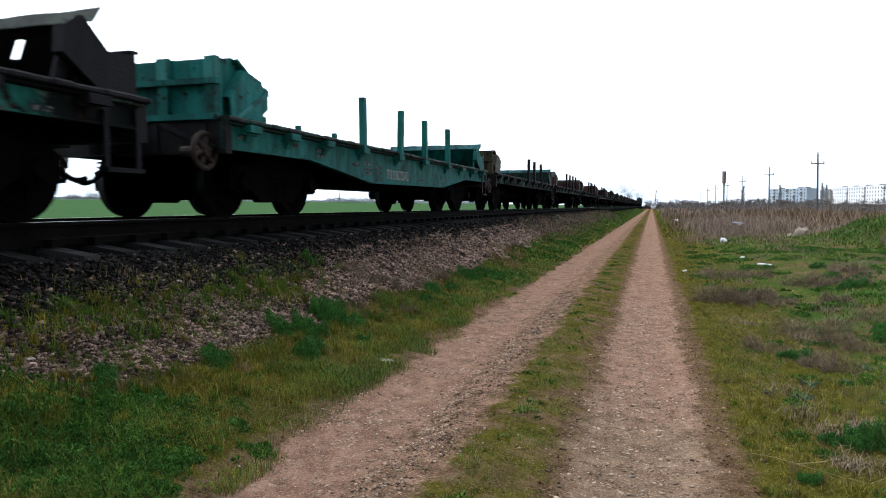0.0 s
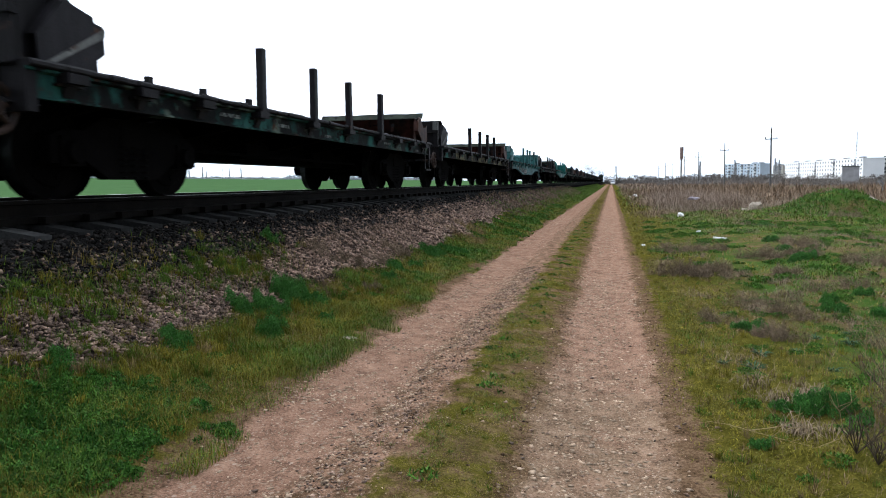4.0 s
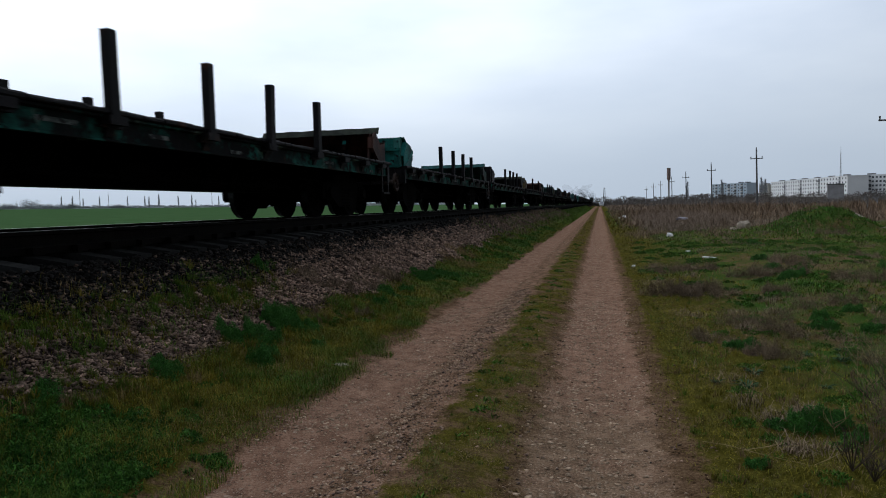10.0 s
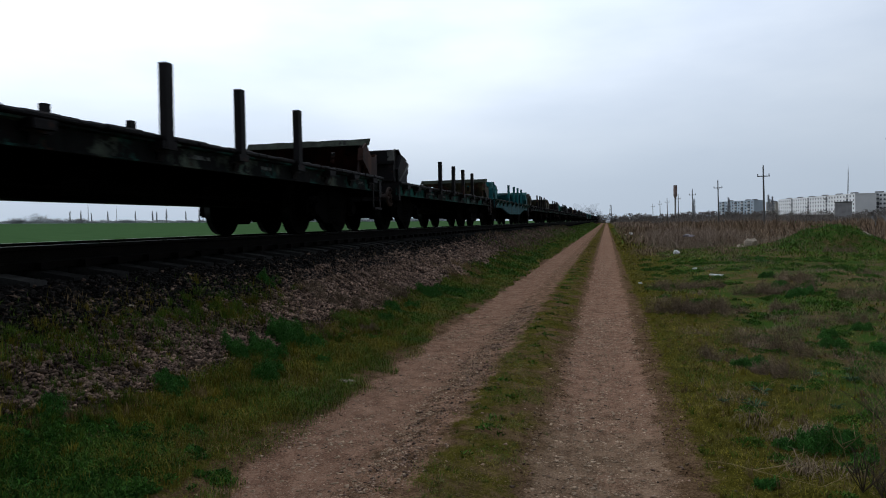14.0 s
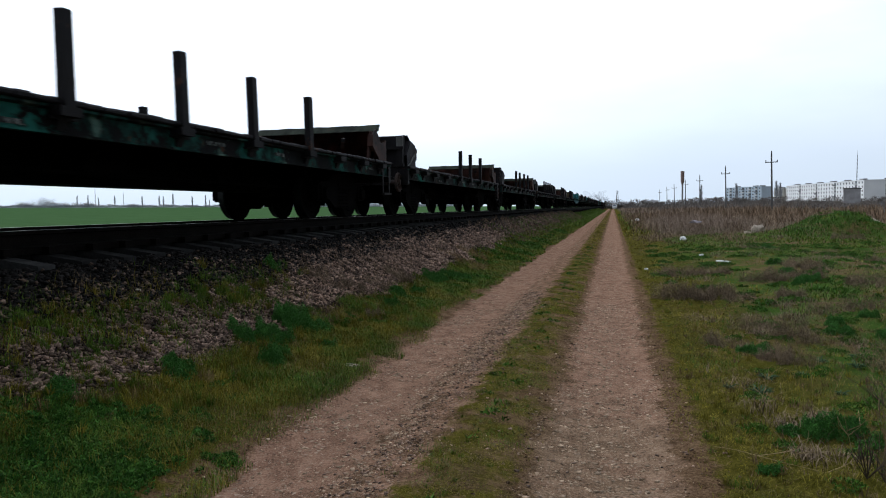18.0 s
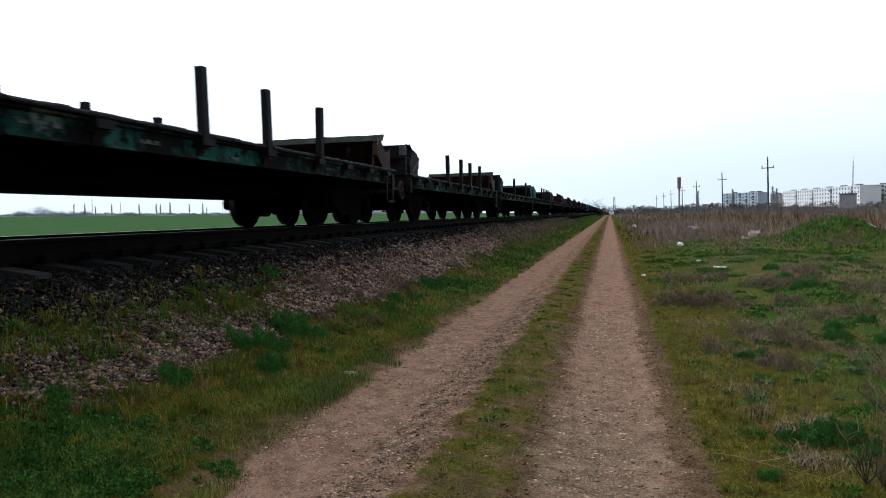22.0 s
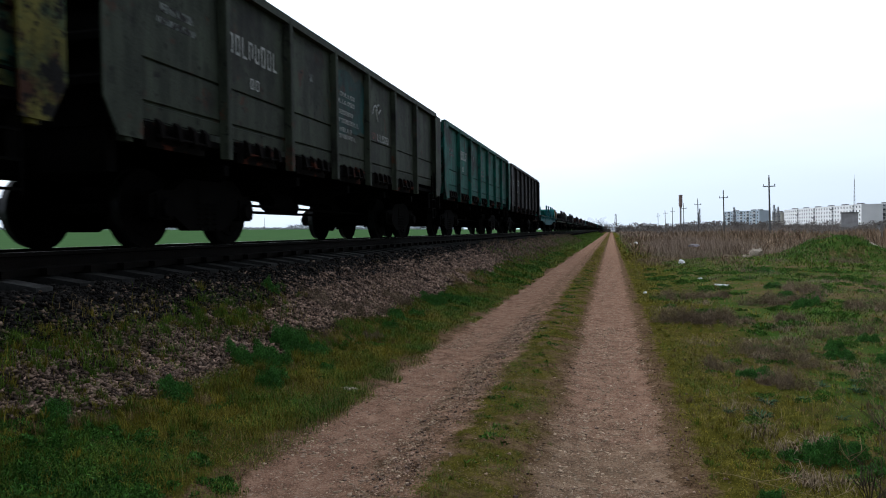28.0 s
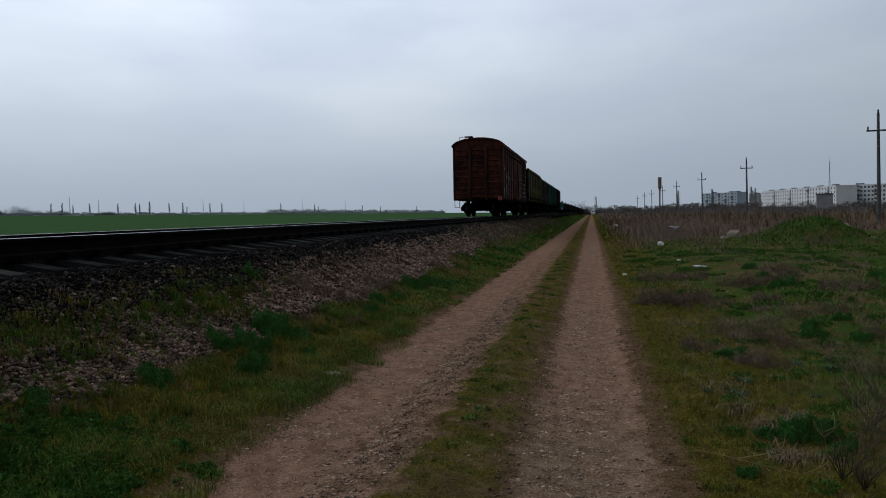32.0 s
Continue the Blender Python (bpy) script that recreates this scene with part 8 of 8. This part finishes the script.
hedge("scrub", "leafless trees and scrub where the road ends", np.stack([365 * np.sin(he), 365 * np.cos(he)], -1), 1.6, 4.8, 0.4, 130)
hb = np.radians(np.linspace(1.3, 12.5, 80))
hedge("scrub", "leafless brown scrub before the houses", np.stack([285 * np.sin(hb), 285 * np.cos(hb)], -1), 0.9, 3.2, 0.5, 110)
hr = 160 + 40 * q.rand(len(ha))
hedge("scrub", "leafless scrub on the waste land", np.stack([hr * np.sin(ha), hr * np.cos(ha)], -1)[26:], 0.4, 1.5, 0.2, 120)


# masts at the edge of the field
MAST = surface("galvanised_lattice", [(0.16, 0.165, 0.17), (0.24, 0.245, 0.25)], 2, 0.8, 0.1, 20)
def lattice(h):
    def draw(bm):
        for a in range(3):
            c, s = math.cos(a * math.tau / 3), math.sin(a * math.tau / 3)
            rod(bm, (0.9 * c, 0.9 * s, 0), (0.12 * c, 0.12 * s, h), 0.11, 0.07, 4)
            for k in range(12):
                z0, z1 = h * k / 12, h * (k + 1) / 12
                r0, r1 = 0.9 - 0.78 * k / 12, 0.9 - 0.78 * (k + 1) / 12
                c2, s2 = math.cos((a + 1) * math.tau / 3), math.sin((a + 1) * math.tau / 3)
                rod(bm, (r0 * c, r0 * s, z0), (r1 * c2, r1 * s2, z1), 0.05, n=4)
    return draw


for az, r, h in ((-40.9, 940, 22), (-39.0, 980, 19), (-31.6, 1170, 25), (-28.5, 1290, 22), (-23.9, 1500, 32), (-20.4, 1760, 33), (17.2, 560, 32)):
    x, y, z = polar(az, r)
    m = thing("radio_mast", "slender steel lattice mast in the distance", "mast", "far masts", at=(x, y, z))
    part("lattice", "lattice%g" % h, lattice(h), MAST, m)
    part("antenna", "antenna", lambda bm: rod(bm, (0, 0, -0.2), (0, 0, 3), 0.08, 0.04, 5), MAST, m, (0, 0, h))

# low white farm sheds beyond the field
SHEDWHITE = surface("whitewashed_wall", [(0.45, 0.45, 0.44), (0.6, 0.6, 0.58)], 0.3, 0.9, 0.1, 3)
SLATE = surface("grey_slate_roof", [(0.12, 0.12, 0.12), (0.2, 0.2, 0.2)], 0.5, 0.9, 0.1, 4)
for az, w in ((-18.6, 34), (-17.9, 20), (-16.5, 26)):
    x, y, z = polar(az, 590 / math.sin(radians(-az)))
    f = thing("farm_shed", "low whitewashed farm shed with grey pitched roof", "building", "farm sheds", at=(x, y, z), turn=(0, 0, -az))
    part("wall", "shed_wall%g" % w, lambda bm, w=w: box(bm, -w / 2, w / 2, -4, 4, 0, 3.2), SHEDWHITE, f)
    part("roof", "shed_roof%g" % w, lambda bm, w=w: prism(bm, [(-4.4, 3.2), (0, 5.0), (4.4, 3.2)], -w / 2 - 0.4, w / 2 + 0.4, "x"), SLATE, f)

# water tower
TOWER_RED = surface("rusty_red_tank", [(0.17, 0.11, 0.095), (0.30, 0.22, 0.195)], 0.6, 0.8, 0.1, 5, spots=[((0.3, 0.27, 0.24), 0.5, 0.3)])
x, y, z = polar(5.33, 360)
wt = thing("water_tower", "slim rusty water tower with cylindrical tank", "water tower", at=(x, y, z))
part("stem", "tower_stem", lambda bm: rod(bm, (0, 0, 0), (0, 0, 12.2), 0.42, 0.42, 14), surface("pale_tower_steel", [(0.2, 0.19, 0.18), (0.3, 0.29, 0.27)], 0.6, 0.8, 0.1, 5), wt)
part("tank", "tower_tank", lambda bm: (rod(bm, (0, 0, 11.0), (0, 0, 12.2), 0.42, 0.9, 18), rod(bm, (0, 0, 12.2), (0, 0, 17.0), 0.9, 0.9, 18)), TOWER_RED, wt)
part("lid", "tower_lid", lambda bm: rod(bm, (0, 0, 17.0), (0, 0, 17.4), 0.94, 0.88, 18), TOWER_RED, wt)

# blocks of flats
GLASS = surface("dark_window_glass", [(0.06, 0.065, 0.075), (0.10, 0.11, 0.125)], 0.3, 0.15, 0, 3, spec=0.5, per="object")
FRAMEWHITE = surface("window_frame_paint", [(0.5, 0.5, 0.5), (0.62, 0.62, 0.6)], 1, 0.7, 0, 5)


def flats(label, a, c, depth, z0, z1, floors, bays, wall, balcony_bays, storey=2.75):
    """A block whose front runs from a to c on the plan; windows and balconies by storey and bay."""
    (x0, y0), (x1, y1) = a, c
    ln, ang = math.hypot(x1 - x0, y1 - y0), math.degrees(math.atan2(y1 - y0, x1 - x0))
    b = thing("apartment_block", label, "building", "apartment blocks", at=(x0, y0, z0), turn=(0, 0, ang))
    h = z1 - z0
    key = "flats%g_%g" % (ln, h)
    part("wall", key + "wall", lambda bm: box(bm, 0, ln, 0, depth, -2, h), wall, b)
    part("parapet", key + "roof", lambda bm: box(bm, -0.2, ln + 0.2, -0.25, depth + 0.2, h, h + 0.5), wall, b)
    for k in range(int(ln // 22) + 1):
        part("roof_hatch", key + "hatch", lambda bm: box(bm, -2.0, 2.0, 3, 6, h + 0.5, h + 1.5), SLATE, b, (ln * (k + 0.5) / (int(ln // 22) + 1), 0, 0))
    st = h / floors
    for f in range(floors):
        for i in range(bays):
            u, v = ln * (i + 0.5) / bays, st * (f + 0.55)
            if i % balcony_bays == balcony_bays - 1:
                bal = part("balcony", "balcony", lambda bm: box(bm, -1.4, 1.4, -1.1, 0.0, -1.2, -0.1), SHEDWHITE if (i + f) % 3 else SLATE, b, (u, 0, v), label="projecting balcony with parapet")
                part("balcony_door", "bal_door", lambda bm: box(bm, -1.2, 1.2, -0.05, 0.02, -0.1, 1.1), GLASS, bal)
            else:
                win = part("window", "window_frame", lambda bm: box(bm, -0.70, 0.70, -0.06, 0.04, -0.70, 0.70), FRAMEWHITE, b, (u, 0, v))
                part("pane", "window_pane", lambda bm: box(bm, -0.58, 0.58, -0.09, -0.02, -0.58, 0.58), GLASS, win)
    return b


def plan(az, r):
    return polar(az, r)[:2]


WALL_WHITE = surface("white_panel_wall", [(0.72, 0.72, 0.71), (0.80, 0.80, 0.79)], 0.15, 0.9, 0.1, 3)
WALL_BLUE = surface("blue_grey_panel_wall", [(0.42, 0.50, 0.56), (0.50, 0.58, 0.64)], 0.15, 0.9, 0.1, 3)
WALL_BEIGE = surface("beige_panel_wall", [(0.47, 0.44, 0.38), (0.58, 0.55, 0.49)], 0.15, 0.9, 0.1, 3)
flats("long white five-storey apartment block with small windows", plan(12.69, 622), plan(17.64, 505), 12.7, 2.0, 15.0, 5, 30, WALL_WHITE, 7)
flats("white five-storey apartment block beside a longer one", plan(17.95, 522), plan(24.0, 502), 12, 2.0, 15.3, 5, 26, WALL_WHITE, 5)
flats("blue-grey five-storey apartment block with cluttered balconies", plan(8.52, 720), plan(11.0, 690), 12, 3.0, 16.8, 5, 11, WALL_BLUE, 2)
flats("blank blue-grey end wall of an apartment block", plan(11.02, 692), plan(11.66, 700), 10, 3.0, 16.8, 5, 1, WALL_BLUE, 9)
flats("small beige apartment block between larger ones", plan(11.85, 660), plan(12.5, 655), 10, 3.0, 13.9, 5, 3, WALL_BEIGE, 9)

# concrete shelter behind the mound
x, y, z = polar(16.92, 200)
sh = thing("concrete_shelter", "grey concrete shelter with dark flat roof", "shelter", at=(x, y, z), turn=(0, 0, -14))
part("wall", "shelter_wall", lambda bm: box(bm, -1.85, 1.85, 0, 2.5, 0, 4.2), surface("grey_render", [(0.22, 0.21, 0.21), (0.32, 0.31, 0.31)], 0.8, 0.9, 0.2, 8), sh)
part("roof", "shelter_roof", lambda bm: box(bm, -2.0, 2.0, -0.15, 2.6, 4.2, 4.45), POLE, sh)

# twin-legged pole beside the end of the road
x, y, z = polar(0.34, 330)
tp = thing("twin_pole", "grey concrete pole on two legs beside the road's end", "utility pole", at=(x, y, z))
for sx in (-0.55, 0.55):
    part("leg", "twin_leg%g" % sx, lambda bm, sx=sx: rod(bm, (sx, 0, -0.3), (sx * 0.35, 0, 8.6), 0.17, 0.12, 8), POLE, tp)
part("crossarm", "twin_arm", lambda bm: box(bm, -0.6, 0.6, -0.06, 0.06, 7.9, 8.05), POLE, tp)
part("brace", "twin_brace", lambda bm: box(bm, -0.42, 0.42, -0.05, 0.05, 4.4, 4.55), POLE, tp)

# small houses and a van where the road meets the trees
for az, r, w in ((3.0, 300, 5), (2.75, 330, 7)):
    x, y, z = polar(az, r)
    f = thing("cottage", "small pale cottage among bare trees", "house", "cottages", at=(x, y, z))
    part("wall", "cot_wall%g" % w, lambda bm, w=w: box(bm, -w / 2, w / 2, -3, 3, 0, 2.2), SHEDWHITE, f)
    part("roof", "cot_roof%g" % w, lambda bm, w=w: prism(bm, [(-3.3, 2.2), (0, 3.4), (3.3, 2.2)], -w / 2 - 0.3, w / 2 + 0.3, "x"), SLATE, f)
CARWHITE = surface("white_car_paint", [(0.6, 0.6, 0.6), (0.7, 0.7, 0.7)], 2, 0.3, 0, 10, spec=0.5)
van = thing("parked_van", "white van parked where the dirt road ends", "van", at=(0.6, 300, height(0.6, 300)))
part("body", "van_body", lambda bm: prism(bm, [(-2.2, 0.35), (-2.2, 1.1), (-1.5, 1.25), (-1.0, 1.95), (2.2, 2.0), (2.2, 0.35)], -0.9, 0.9, "x"), CARWHITE, van, bevel=0.05)
part("windscreen", "van_glass", lambda bm: prism(bm, [(-1.52, 1.27), (-1.04, 1.9), (-1.08, 1.9), (-1.56, 1.27)], -0.75, 0.75, "x"), GLASS, van)
for x in (-0.85, 0.85):
    for yy in (-1.4, 1.4):
        part("wheel", "van_wheel", lambda bm: rod(bm, (-0.1, 0, 0), (0.1, 0, 0), 0.34, 0.34, 14), STEEL, van, (x, yy, 0.34))



# exhaust smoke over the head of the train
SMOKE = bpy.data.materials.new("thin_grey_smoke")
SMOKE.use_nodes = True
_n = SMOKE.node_tree
_b = _n.nodes["Principled BSDF"]
_b.inputs["Base Color"].default_value, _b.inputs["Roughness"].default_value, _b.inputs["Alpha"].default_value = (0.13, 0.13, 0.135, 1), 1.0, 0.11
PUFFS = []


def puff(i, r, seed):
    q = np.random.RandomState(seed + 40)
    n = 11
    c = q.normal(size=(n, 3)) * np.array([1.2, 2.6, 0.5]) * r
    c[:, 2] += 0.25 * r * np.sin(c[:, 1] / r * 1.7)
    d1, d2 = q.normal(size=(n, 3)), q.normal(size=(n, 3))
    d1, d2 = (v / np.linalg.norm(v, axis=1)[:, None] * r * q.uniform(0.9, 1.7, (n, 1)) for v in (d1, d2))
    co = np.stack([c + d1 * math.cos(a) + d2 * math.sin(a) for a in np.arange(10) * math.tau / 10], 1).reshape(-1, 3)
    ob = tagged(new("smoke_puff", raw_mesh("smoke_puff", co, np.full(n, 10), np.arange(10 * n), SMOKE)), "thin grey exhaust smoke drifting over the train", "smoke", "exhaust smoke", "stuff")
    ob.visible_shadow = False
    return ob


HEAD = FIRST + PITCH * 25 + 1.5
for i in range(4):
    PUFFS.append((puff(i, 1.3 + 0.9 * i, i), HEAD - 4 - 16 * i, 5.0 + 1.0 * i, -0.5 - 2.0 * i))


# ---- what moves ----
def motions():
    for wagon, y in TRAIN:
        walk(wagon, [(t, pose(TRACK_X, y + d, RAIL_Z)) for t, d in GONE])
    for ob, y, z, x in PUFFS:
        walk(ob, [(t, pose(TRACK_X + x, y + d, RAIL_Z + z)) for t, d in GONE])
    # every axle turns alike, so one set of keys serves all front axles and one all rear axles
    for place, axles in AXLES.items():
        rows, times = [], [i / 30 for i in range(0, 961)]
        for t in times:
            d = float(np.interp(t, [g[0] for g in GONE], [g[1] for g in GONE]))
            rows.append((t, pose(0, 0.925 * place, 0.475, -math.degrees(d / 0.475) % 360)))
        walk(axles[0], rows)
        keys = axles[0].animation_data
        for other in axles[1:]:
            other.rotation_mode = "QUATERNION"
            data = other.animation_data_create()
            data.action = keys.action
            data.action_slot = keys.action_slot


motions()
